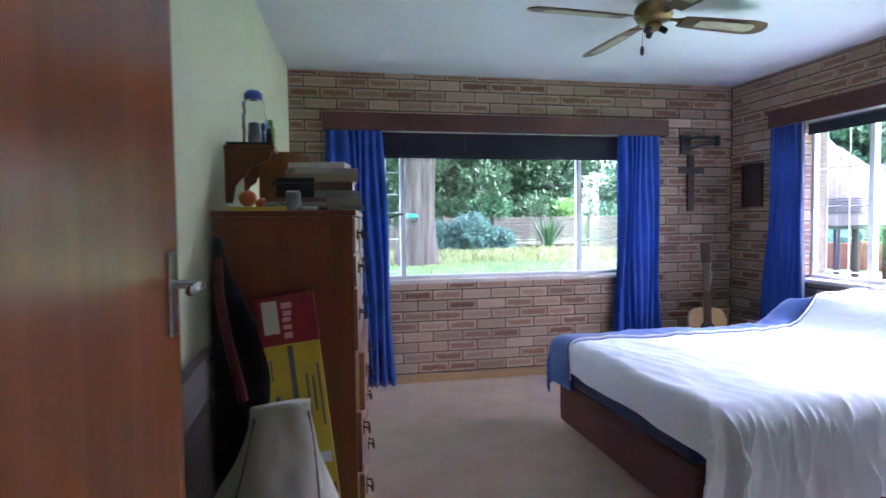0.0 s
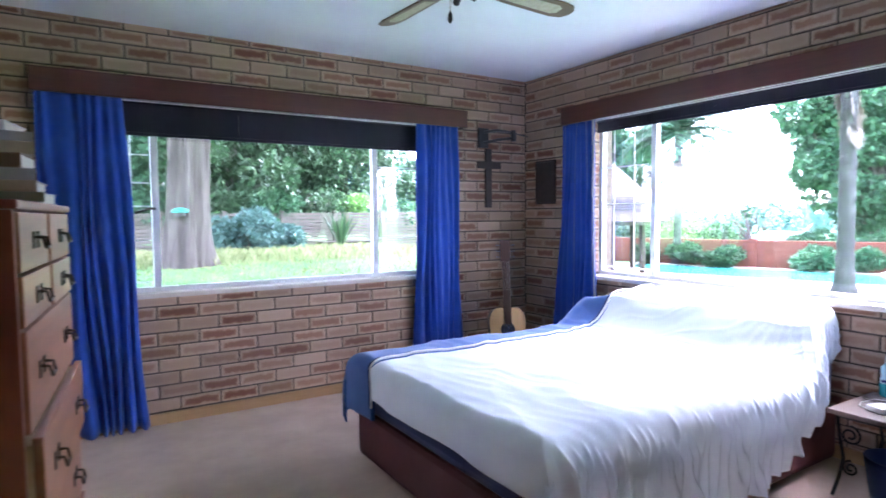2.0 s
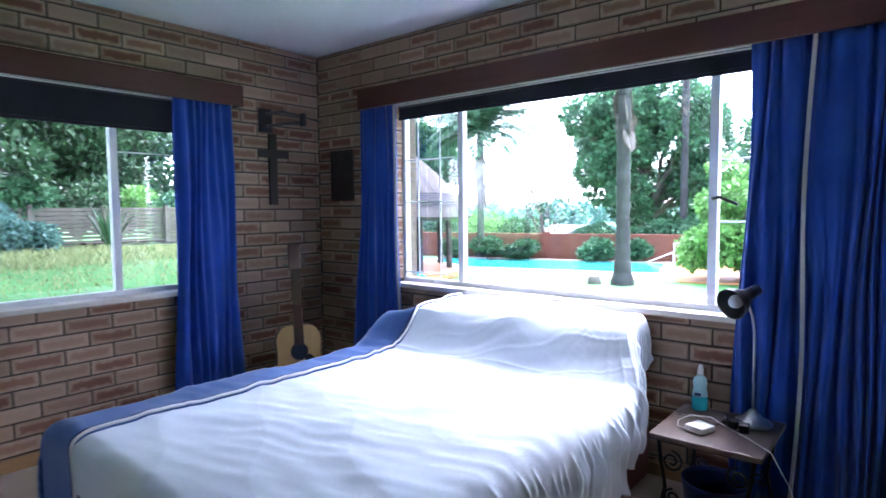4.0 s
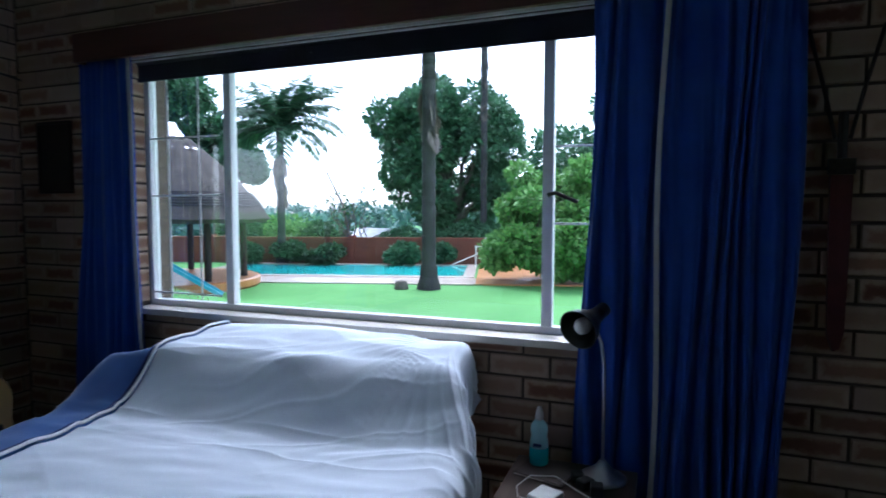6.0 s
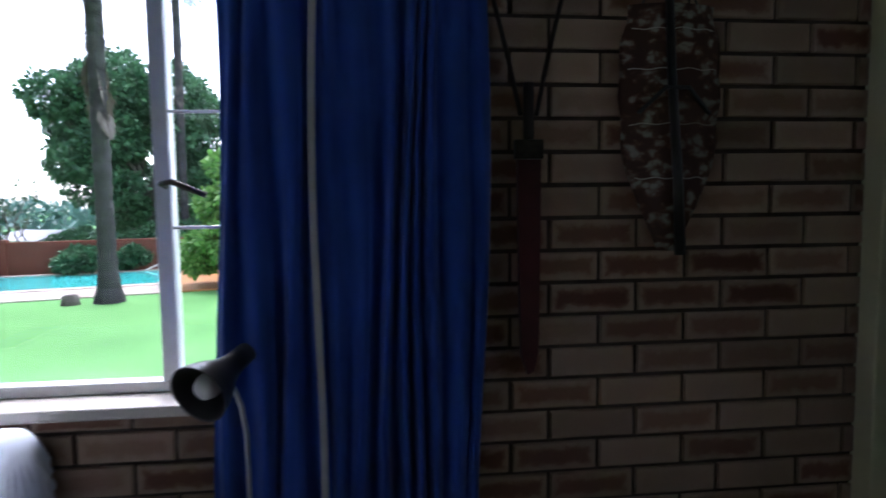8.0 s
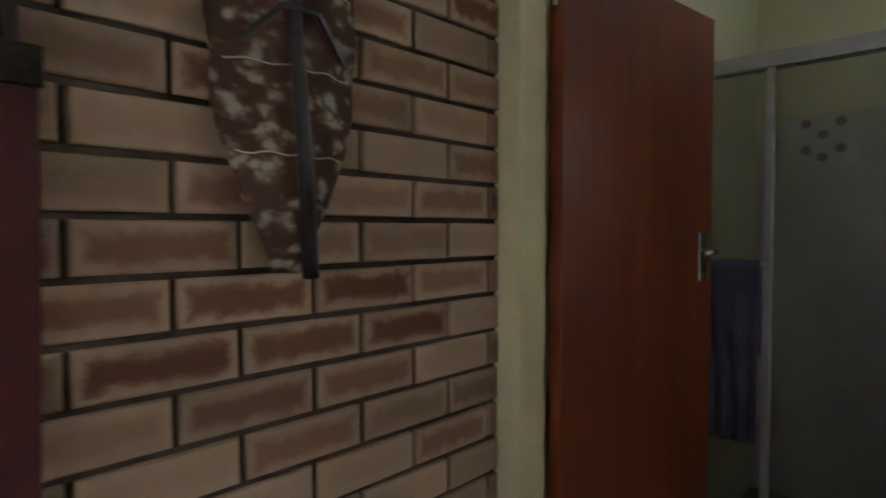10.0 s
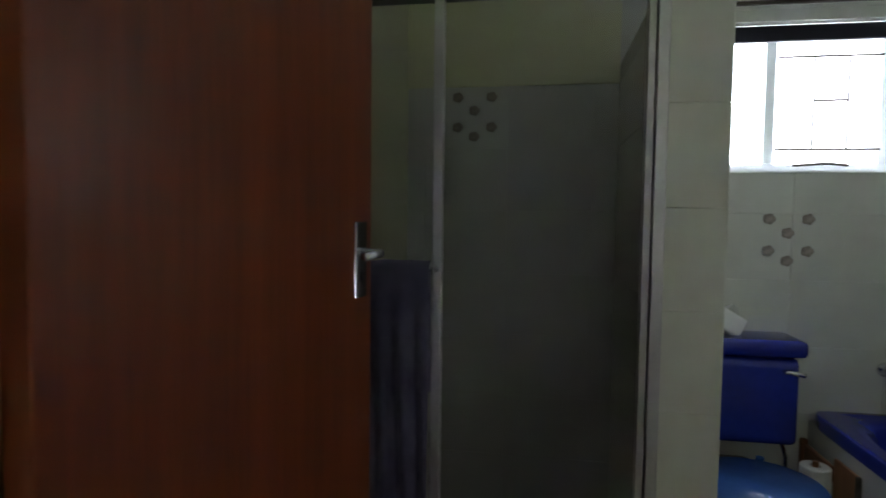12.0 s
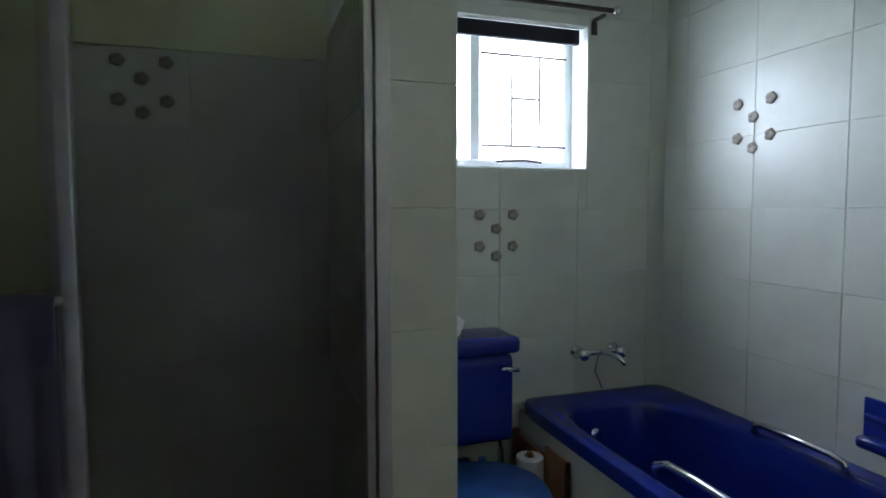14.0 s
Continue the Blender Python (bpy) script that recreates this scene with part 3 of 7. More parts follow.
def drawer(y0, y1, z0, z1, out, knobs):
    d = part("drawer", boxes((CX0 + 0.05, CX1 + out - 0.0215, y0 + 0.008, y1 - 0.008, z0 + 0.006, z1 - 0.02)), PINE, chest)
    part("drawer_front", boxes((CX1 + out - 0.021, CX1 + out, y0 + 0.003, y1 - 0.003, z0 + 0.003, z1 - 0.003), bevel=0.004), DRAWER, d)
    for k in knobs:
        y, z, x = y0 + (y1 - y0) * k, (z0 + z1) / 2, CX1 + out
        h = boxes((x, x + 0.004, y - 0.042, y - 0.018, z - 0.02, z + 0.022), (x, x + 0.004, y + 0.018, y + 0.042, z - 0.02, z + 0.022), bevel=0.0015)
        tube([(x + 0.004, y - 0.03, z + 0.008), (x + 0.02, y - 0.03, z + 0.006), (x + 0.026, y - 0.026, z - 0.018), (x + 0.026, y + 0.026, z - 0.018), (x + 0.02, y + 0.03, z + 0.006), (x + 0.004, y + 0.03, z + 0.008)], 0.004, 6, h)
        part("handle", h, BRONZE, d, "dark metal drop handle")
    return d


ym = (CY0 + CY1) / 2
for z0, z1, outs in ((1.195, 1.336, (0.006, 0.010)), (1.073, 1.193, (0.008, 0.012))):
    drawer(CY0 + 0.0225, ym, z0, z1, outs[0], (0.5,))
    drawer(ym, CY1 - 0.0225, z0, z1, outs[1], (0.5,))
for z0, z1, out in ((0.835, 1.071, 0.010), (0.61, 0.833, 0.032), (0.375, 0.608, 0.018), (0.135, 0.373, 0.026)):
    drawer(CY0 + 0.0225, CY1 - 0.0225, z0, z1, out, (0.22, 0.78))

# ---- on the chest ----
PAPER = mottled("page_edges", (0.50, 0.46, 0.38), (0.66, 0.62, 0.54), 30, 0.9, 0.3, 260, 0.001, 0, 0.2, (1, 1, 12))
rnd = random.Random(11)
COVERS = [mottled("book_cover_" + n, [c * 0.8 for c in col], col, 14, 0.45, 0.05, 90) for n, col in
          (("brown", (0.22, 0.12, 0.07)), ("grey", (0.38, 0.36, 0.33)), ("tan", (0.45, 0.36, 0.24)), ("dark", (0.06, 0.05, 0.05)), ("white", (0.7, 0.68, 0.65)), ("green", (0.2, 0.24, 0.17)))]


def book(label, x, y, z, w, d, h, turn, cover):
    """A closed book lying flat, its base at z."""
    b = thing("book", label, "book", pose(x, y, z, 0, 0, turn), "books on the chest")
    part("pages", boxes((-w / 2 + 0.003, w / 2 - 0.004, -d / 2 + 0.004, d / 2 - 0.004, 0.0022, h - 0.0022)), PAPER, b, "cream page block")
    part("cover", boxes((-w / 2, w / 2, -d / 2, d / 2, 0, 0.002), (-w / 2, w / 2, -d / 2, d / 2, h - 0.002, h), (-w / 2, -w / 2 + 0.0028, -d / 2, d / 2, 0.002, h - 0.002), bevel=0.0006, seg=1), cover, b)


z = CZ
for i, (w, d, h, t, c) in enumerate(((0.24, 0.30, 0.022, 4, 5), (0.235, 0.29, 0.026, -3, 2), (0.20, 0.27, 0.03, 3, 1), (0.20, 0.26, 0.034, -6, 0), (0.19, 0.26, 0.03, 5, 2), (0.19, 0.25, 0.024, 14, 1), (0.16, 0.22, 0.022, -12, 4))):
    book("worn paperback in a leaning stack of books on the chest", -3.64 + rnd.uniform(-0.006, 0.006), -2.27 + rnd.uniform(-0.01, 0.01), z, w, d, h, t + 90, COVERS[c])
    z += h + 0.0002
book("open bottom volume lying near the chest's edge", -3.62, -2.0, CZ, 0.20, 0.27, 0.03, 80, COVERS[1])
book("yellow covered book at the back of the chest top", -3.87, -2.44, CZ, 0.15, 0.2, 0.014, 92, mottled("yellow_cover", (0.55, 0.38, 0.03), (0.65, 0.46, 0.05), 12, 0.4, 0.03))

CLOCKWOOD = wood("cabinet_wood", (0.20, 0.075, 0.025), (0.38, 0.16, 0.06), 0.35, (1, 1, 0.08), 10)
clock = thing("wooden_cabinet", "small round-topped wooden cabinet with a dark window", "cabinet", pose(-3.80, -1.92, CZ, 0, 0, 0))
arch = [(-0.11, 0), (0.11, 0), (0.11, 0.235)] + [(0.11 * math.cos(a), 0.235 + 0.035 * math.sin(a)) for a in np.linspace(0, math.pi, 12)[1:-1]] + [(-0.11, 0.235)]
part("body", prism(arch, -0.075, 0.075, m=pose(0, 0, 0, 90)), CLOCKWOOD, clock)
part("dark_window", boxes((0.02, 0.09, -0.079, -0.0755, 0.07, 0.19), bevel=0.001), BLACK, clock, "dark recessed panel")
part("knob", lathe([(0.008, 0), (0.011, 0.008), (0.006, 0.014)], 12, pose(-0.05, -0.0755, 0.13, 90)), BRONZE, clock)

blackbox = thing("black_box", "matt black case lying on papers", "box", pose(-3.74, -2.36, CZ + 0.05))
part("case", boxes((-0.07, 0.07, -0.05, 0.05, 0, 0.055), bevel=0.006), BLACK, blackbox)
part("lid", boxes((-0.071, 0.071, -0.051, 0.051, 0.0555, 0.075), bevel=0.005), BLACK, blackbox)
for i in range(3):
    book("flat grey magazine under a black case", -3.745, -2.37, CZ + 0.0162 * i, 0.16 - 0.01 * i, 0.22, 0.016, 85 + 6 * i, COVERS[(3, 1, 0)[i]])
TIN = mottled("dented_tin", (0.12, 0.13, 0.15), (0.3, 0.31, 0.34), 18, 0.3, 0.1, 60, 0.002, 0.7)
can = thing("tin", "small grey metal tin with a rolled rim", "tin", pose(-3.745, -2.47, CZ))
part("body", lathe([(0.024, 0), (0.026, 0.004), (0.026, 0.066), (0.024, 0.07)], 20), TIN, can, smooth=True)
part("rim", lathe([(0.0262, 0.064), (0.0278, 0.067), (0.0262, 0.0715)], 20), STEEL, can, smooth=True)
ORANGE = mottled("orange_peel", (0.5, 0.09, 0.03), (0.62, 0.16, 0.04), 12, 0.45, 0.4, 200)
for x, y, r, lab in ((-3.905, -2.46, 0.031, "reddish orange fruit on the chest"), (-3.86, -2.40, 0.026, "small red fruit beside another")):
    prof = [(r * math.sin(a) * (1 + 0.03 * math.cos(3 * a)), r - r * math.cos(a) * (0.93 if a > 1.6 else 1)) for a in np.linspace(0.02, math.pi - 0.02, 14)]
    fr = thing("fruit", lab, "fruit", pose(x, y, CZ + (0.0145 if r > 0.03 else 0.0)), "fruit on the chest")
    part("flesh", lathe(prof, 20), ORANGE, fr, smooth=True)
    part("stem", tube([(0, 0, 1.9 * r), (0.002, 0.001, 2.1 * r)], 0.0022, 6), BRONZE, fr)
GREYTIN = mottled("olive_tin", (0.10, 0.11, 0.08), (0.2, 0.21, 0.17), 20, 0.4, 0.1, 60)
for i, (x, y, w, h) in enumerate(((-3.82, -2.47, 0.05, 0.022), (-3.78, -2.42, 0.06, 0.028), (-3.70, -2.48, 0.07, 0.014), (-3.62, -2.46, 0.09, 0.012))):
    b = thing("small_box", "small flat dull box among the clutter", "box", pose(x, y, CZ, 0, 0, 17 * i), "clutter on the chest")
    part("tray", boxes((-w / 2, w / 2, -0.03, 0.03, 0, h * 0.6), bevel=0.002), (GREYTIN, TIN, COVERS[1], COVERS[3])[i], b)
    part("lid", boxes((-w / 2 - 0.001, w / 2 + 0.001, -0.031, 0.031, h * 0.6, h), bevel=0.002), (TIN, GREYTIN, COVERS[4], COVERS[0])[i], b)

# wall shelf with scroll brackets
SHELFWOOD = wood("shelf_wood", (0.14, 0.045, 0.02), (0.28, 0.10, 0.046), 0.4, (1, 0.08, 1), 10)
shelf = thing("wall_shelf", "small dark wooden wall shelf on scrolled brackets", "shelf", pose(-4.03, -2.15, 1.40))
part("shelf_board", boxes((-0.005, 0.20, -0.01, 0.42, 0.215, 0.236), bevel=0.004), SHELFWOOD, shelf)
scroll = [(0, 0.0), (0.024, 0.0), (0.03, 0.03), (0.034, 0.06), (0.05, 0.085), (0.07, 0.10), (0.078, 0.122), (0.095, 0.14), (0.118, 0.146), (0.132, 0.156), (0.152, 0.168), (0.155, 0.1945), (0, 0.1945)]
for y in (0.0, 0.39):
    part("bracket", prism([(1.2 * a, 1.1 * c) for a, c in scroll], y, y + 0.018, m=Matrix(((1, 0, 0, 0), (0, 0, 1, 0), (0, 1, 0, 0), (0, 0, 0, 1)))), SHELFWOOD, shelf)
part("back_rail", boxes((-0.005, 0.008, 0.019, 0.389, 0.165, 0.2145), bevel=0.003), SHELFWOOD, shelf)

tray = thing("tray", "thin black tray lying on the wall shelf", "tray", pose(-3.935, -1.95, 1.6365))
part("base", boxes((-0.085, 0.10, -0.205, 0.19, 0, 0.004), bevel=0.001), BLACK, tray)
part("rim", boxes((-0.085, -0.08, -0.205, 0.19, 0.0042, 0.0125), (0.095, 0.10, -0.205, 0.19, 0.0042, 0.0125), (-0.0795, 0.0945, -0.205, -0.2, 0.0042, 0.0125), (-0.0795, 0.0945, 0.185, 0.19, 0.0042, 0.0125), bevel=0.001), BLACK, tray)
part("mat", boxes((-0.079, 0.094, -0.199, 0.184, 0.0042, 0.0092)), BLACK, tray)
JUG = clear("water_bottle_plastic", 0.1, (0.88, 0.93, 0.95), 1.08)
CAPBLUE = mottled("blue_cap", (0.02, 0.04, 0.28), (0.03, 0.07, 0.38), 9, 0.35, 0.04)
jug = thing("water_bottle", "clear ribbed water bottle with a blue cap", "bottle", pose(-3.915, -2.09, 1.646) @ Matrix.Diagonal((1.12, 1.12, 1.1, 1)))
part("body", lathe([(0.038, 0), (0.043, 0.006), (0.043, 0.03), (0.04, 0.045), (0.043, 0.06), (0.043, 0.11), (0.036, 0.125), (0.041, 0.14), (0.041, 0.158), (0.03, 0.168)], 28), JUG, jug, smooth=True)
part("cap", lathe([(0.031, 0.1685), (0.034, 0.172), (0.034, 0.19), (0.022, 0.203), (0.006, 0.206)], 24), CAPBLUE, jug, smooth=True)
part("contents", lathe([(0.02, 0.004), (0.022, 0.01), (0.02, 0.08), (0.01, 0.085)], 18), TIN, jug, "dark thing inside the bottle", True)
for lab, x, y, r, h, col in (("light blue spray can on the shelf", -3.885, -1.99, 0.022, 0.14, (0.05, 0.22, 0.6)), ("bright green plastic bottle on the shelf", -3.865, -1.88, 0.02, 0.14, (0.22, 0.5, 0.06)), ("black plastic figure-shaped bottle on the shelf", -3.855, -2.07, 0.014, 0.07, (0.02, 0.025, 0.02))):
    b = thing("bottle", lab, "bottle", pose(x, y, 1.646), "bottles on the shelf")
    mt = mottled("plastic_" + lab.split()[0] + lab.split()[1], [c * 0.8 for c in col], col, 12, 0.35, 0.03)
    part("body", lathe([(r * 0.95, 0), (r, 0.004), (r, h * 0.72), (r * 0.6, h * 0.8)], 18), mt, b, smooth=True)
    part("cap", lathe([(r * 0.6, h * 0.801), (r * 0.62, h * 0.97), (r * 0.5, h)], 16), mt, b, smooth=True)

# ---- beside the chest ----
YELLOW = mottled("yellow_card", (0.58, 0.42, 0.02), (0.68, 0.50, 0.04), 7, 0.4, 0.04, 70)
RED = mottled("red_card", (0.22, 0.012, 0.02), (0.32, 0.02, 0.03), 7, 0.4, 0.04, 70)
GREY = mottled("grey_print", (0.10, 0.09, 0.10), (0.16, 0.15, 0.16), 7, 0.5, 0.03)
carton = thing("carton", "tall yellow and red printed carton leaning on the chest", "box", pose(-3.655, -2.745, 0.012, -8, 0, 0) @ pose(0, 0, 0, 0, -6.5, 0))
part("body", boxes((-0.095, 0.095, -0.045, 0.045, 0.0, 0.905), bevel=0.002), YELLOW, carton, "yellow printed card")
part("sleeve", boxes((-0.096, 0.096, -0.046, 0.046, 0.9055, 1.07), bevel=0.002), RED, carton, "red printed card")
for nm, x0, x1, z0, z1, mt in (("gun_silhouette", -0.02, 0.02, 0.30, 0.66, GREY), ("gun_silhouette", -0.012, 0.006, 0.66, 0.90, GREY), ("picture_panel", 0.045, 0.085, 0.50, 0.535, WHITE), ("picture_panel", 0.05, 0.088, 0.39, 0.43, RED), ("picture_panel", 0.055, 0.085, 0.2, 0.32, WHITE), ("picture_panel", -0.07, -0.055, 0.66, 0.74, GREY)):
    part(nm, boxes((x0, x1, -0.0466, -0.0452, z0, z1), bevel=0.0003, seg=1), mt, carton)
for i, (x, z0, z1) in enumerate(((0.035, 0.66, 0.8), (0.055, 0.67, 0.79), (0.075, 0.62, 0.83), (-0.075, 0.79, 0.86))):
    part("text_line", boxes((x, x + 0.007, -0.0464, -0.0452, z0, z1)), GREY, carton)
part("label", boxes((-0.078, -0.028, -0.0476, -0.0462, 0.945, 1.055)), PAPER, carton, "pale printed label")
for x0, x1, z0, z1 in ((-0.015, 0.012, 0.925, 0.945), (-0.015, 0.012, 0.955, 0.97), (-0.015, 0.012, 0.98, 0.995), (-0.012, 0.015, 1.0, 1.018), (-0.015, 0.02, 1.025, 1.045)):
    part("logo_shape", boxes((x0, x1, -0.0476, -0.0462, z0, z1), bevel=0.0005, seg=1), mottled("logo_pink", (0.6, 0.3, 0.33), (0.7, 0.38, 0.42), 9) if z0 < 0.93 else bpy.data.materials["logo_pink"], carton)

CANVAS = cloth("beige_canvas", (0.46, 0.42, 0.34), (0.58, 0.54, 0.45), 500)
bag = thing("canvas_bag", "slumped beige canvas bag with a zipped flap", "bag", pose(-3.80, -3.03, 0.0, 0, 0, 6))


def bag_side(v):
    return 0.135 * (1 - 0.80 * smooth(0.50, 1.0, v))


def bag_body(u, v):
    a = 2 * math.pi * u
    k = lambda c, p: math.copysign(abs(c) ** p, c)
    dent = 0.016 * noise3(3 * math.cos(a), 3 * math.sin(a), v * 4) + 0.006 * noise3(8 * math.cos(a), 8 * math.sin(a), v * 9)
    x = k(math.cos(a), 0.5) * 0.215 * (1 - 0.62 * smooth(0.45, 1.0, v))
    y = k(math.sin(a), 0.6) * bag_side(v)
    return (x * (1 + dent * 3) + 0.035 * smooth(0.5, 1, v), y * (1 + dent * 3) + 0.05 * v, 0.80 * v + 0.06 * x * v * v + dent * (1 - 0.6 * v))


b = surface(bag_body, 48, 30, True)
bmesh.ops.holes_fill(b, edges=b.edges[:])
part("body", b, CANVAS, bag, smooth=True)


def flap(u, s):
    v = 1.0 - 0.52 * s
    x = (u - 0.5) * 0.16 * (1 + 1.0 * s) + 0.035 * smooth(0.5, 1, v)
    bow = 1 - 0.25 * (2 * u - 1) ** 4
    return (x, -bag_side(v) * bow + 0.05 * v - 0.012 - 0.022 * math.sin(math.pi * u) * math.sin(math.pi * min(1, s * 0.9)) + 0.014 * noise3(u * 4, s * 4, 3), 0.80 * v + 0.05 * (x - 0.03) * v * v + 0.012 * (1 - s) - 0.05 * (2 * u - 1) ** 4 * (1 - s))


fl = part("flap", surface(flap, 28, 28), CANVAS, bag, "front flap of the bag", True)
thicken(fl, 0.006, 0)
part("zip", tube([flap(i / 20, 0.985) for i in range(21)], 0.004, 6), BRONZE, bag, "dark zip")
for s in (0.05, 0.95):
    part("seam", tube([Vector(flap(s, i / 20)) + Vector((0, -0.003, 0)) for i in range(21)], 0.003, 6), BRONZE, bag, "dark piped seam")
part("strap", tube([(-0.14, -0.115, 0.60), (-0.19, -0.14, 0.45), (-0.17, -0.15, 0.25), (-0.14, -0.145, 0.1)], 0.012, 6), CANVAS, bag)
part("paper_scrap", boxes((-0.02, 0.07, -0.137, -0.135, 0.30, 0.37), bevel=0.0005, seg=1), WHITE, bag, "white paper showing under the flap")

GREYWOOD = wood("greyed_board", (0.10, 0.085, 0.075), (0.18, 0.155, 0.14), 0.5, (1, 0.06, 1), 10)
DARKBOARD = wood("dark_board", (0.03, 0.02, 0.016), (0.06, 0.042, 0.034), 0.5, (1, 0.06, 1), 10)
hb = thing("headboard", "greyed wooden headboard leaning against the wall behind bags", "headboard", pose(-4.005, -3.16, 0, 0, -1.2, 0))
part("top_rail", boxes((-0.018, 0.012, -0.5, 0.54, 0.76, 0.885), bevel=0.005), GREYWOOD, hb)
part("cap", boxes((-0.018, 0.018, -0.5, 0.54, 0.8855, 0.903), bevel=0.004), GREYWOOD, hb, "pale bevelled cap")
part("panel", boxes((-0.012, 0.006, -0.48, 0.52, 0.16, 0.7595), bevel=0.002), DARKBOARD, hb, "dark recessed panel")
for y0 in (-0.5, 0.48):
    part("leg", boxes((-0.016, 0.0065, y0, y0 + 0.06, 0.0, 0.1595), bevel=0.003), GREYWOOD, hb)
part("metal_fitting", boxes((0.0125, 0.022, 0.43, 0.50, 0.868, 0.884), bevel=0.003), STEEL, hb, "small bright metal fitting")

DARKBAG = cloth("black_nylon", (0.008, 0.006, 0.008), (0.018, 0.014, 0.016), 500)
MAROON = cloth("maroon_strap", (0.06, 0.01, 0.015), (0.09, 0.016, 0.022), 500)
case = thing("long_bag", "long black nylon bag with a maroon strap in the corner", "bag", pose(-3.90, -2.70, 0.0, -4, 0, 0))
b = surface(lambda u, v: (math.cos(2 * math.pi * u) * 0.10 * (1 - 0.82 * smooth(0.62, 1, v)) * (1 + 0.10 * noise3(u * 6, v * 6, 2)) - 0.002 - 0.085 * smooth(0.6, 1, v), math.sin(2 * math.pi * u) * 0.06 * (1 - 0.6 * smooth(0.6, 1, v)), 1.27 * v), 32, 36, True)
bmesh.ops.holes_fill(b, edges=b.edges[:])
part("body", b, DARKBAG, case, smooth=True)
part("strap", tube([(-0.082, -0.040, 1.20), (-0.075, -0.062, 1.08), (-0.045, -0.075, 0.92), (-0.012, -0.078, 0.78), (-0.005, -0.078, 0.74)], 0.016, 8), MAROON, case, "maroon padded strap")
part("strap_end", tube([(-0.005, -0.078, 0.739), (0.01, -0.078, 0.66), (0.02, -0.078, 0.60)], 0.006, 6), DARKBAG, case)

# ---- corner: guitar, crosses, picture ----
SPRUCE = wood("spruce_top", (0.42, 0.25, 0.10), (0.58, 0.38, 0.18), 0.3, (1, 1, 0.05), 16)
ROSE = wood("dark_rosewood", (0.03, 0.014, 0.008), (0.07, 0.03, 0.018), 0.35, (1, 1, 0.06), 16)
guitar = thing("guitar", "acoustic guitar with a pale spruce top leaning in the corner", "guitar", pose(-0.55, -0.45, 0.03, 0, 0, -28) @ pose(0, 0, 0, -12, 0, 0) @ Matrix.Scale(1.15, 4))


def guitar_outline(n=64):
    out = []
    for i in range(n):
        a = 2 * math.pi * i / n
        s, c = math.sin(a), math.cos(a)
        zc = 0.24 - 0.24 * c
        w = 0.19 - 0.065 * smooth(0.16, 0.28, zc) + 0.022 * smooth(0.30, 0.42, zc)
        out.append((w * math.copysign(abs(s) ** (0.72 if c > 0 else 0.42), s), zc))
    return out


UPRIGHT = pose(0, 0, 0, 90)
part("body", prism(guitar_outline(), -0.045, 0.045, m=UPRIGHT), ROSE, guitar)
part("soundboard", prism([(x * 0.985, 0.24 + (z - 0.24) * 0.985) for x, z in guitar_outline()], 0.0452, 0.048, m=UPRIGHT), SPRUCE, guitar, "pale spruce top")
part("sound_hole", lathe([(0.05, 0), (0.05, 0.001)], 28, pose(0, -0.0482, 0.325, 90)), BLACK, guitar, "dark sound hole")
part("pick_guard", prism([(0.03, 0.29), (0.055, 0.31), (0.09, 0.28), (0.10, 0.22), (0.06, 0.2), (0.035, 0.24)], 0.0483, 0.0493, m=UPRIGHT), BLACK, guitar, "black pick guard")
part("bridge", boxes((-0.075, 0.075, -0.057, -0.0483, 0.135, 0.158), bevel=0.002), ROSE, guitar)
part("neck", boxes((-0.027, 0.027, -0.064, -0.0494, 0.36, 0.80), bevel=0.004), ROSE, guitar)
part("headstock", boxes((-0.036, 0.036, -0.062, -0.047, 0.801, 0.95), bevel=0.005), ROSE, guitar)
for i in range(6):
    s = -1 if i < 3 else 1
    part("tuning_peg", lathe([(0.004, 0), (0.004, 0.016), (0.008, 0.018), (0.008, 0.028)], 10, pose(s * 0.036, -0.055, 0.83 + 0.042 * (i % 3), 0, s * 90)), STEEL, guitar)
    x = -0.02 + 0.008 * i
    part("string", tube([(x * 1.3, -0.058, 0.145), (x, -0.066, 0.80)], 0.0007, 4), STEEL, guitar)

DARKWOOD = wood("dark_carved_wood", (0.012, 0.007, 0.006), (0.035, 0.018, 0.014), 0.5, (1, 1, 0.08), 12)
cross = thing("cross", "plain dark wooden cross hung on the brick wall", "cross", pose(-0.42, -0.003, 1.385))
part("upright", boxes((-0.032, 0.032, -0.02, 0, 0, 0.5), bevel=0.003), DARKWOOD, cross)
part("crossbar", boxes((-0.125, 0.125, -0.026, -0.0202, 0.33, 0.385), bevel=0.002), DARKWOOD, cross)
br = thing("wall_bracket", "black swing-arm wall bracket in the corner", "bracket", pose(-0.475, -0.003, 1.89))
part("wall_plate", boxes((-0.05, 0.05, -0.025, 0, 0.0, 0.165), bevel=0.004), BLACK, br)
part("arm", tube([(0.0, -0.025, 0.04), (0.12, -0.07, 0.07), (0.27, -0.12, 0.09)], 0.012, 8), BLACK, br)
part("arm", tube([(0.0, -0.025, 0.13), (0.12, -0.055, 0.15), (0.25, -0.09, 0.135)], 0.012, 8), BLACK, br)
part("joint", lathe([(0.022, 0), (0.024, 0.01), (0.024, 0.08), (0.02, 0.09)], 16, pose(0.25, -0.11, 0.06)), BLACK, br)
part("rod", tube([(0.26, -0.1, 0.13), (0.45, -0.06, 0.115)], 0.006, 8), BLACK, br)
pic = thing("picture", "small dark framed picture on the brick wall", "picture", pose(-0.004, -0.285, 1.41, 0, 0, -90))
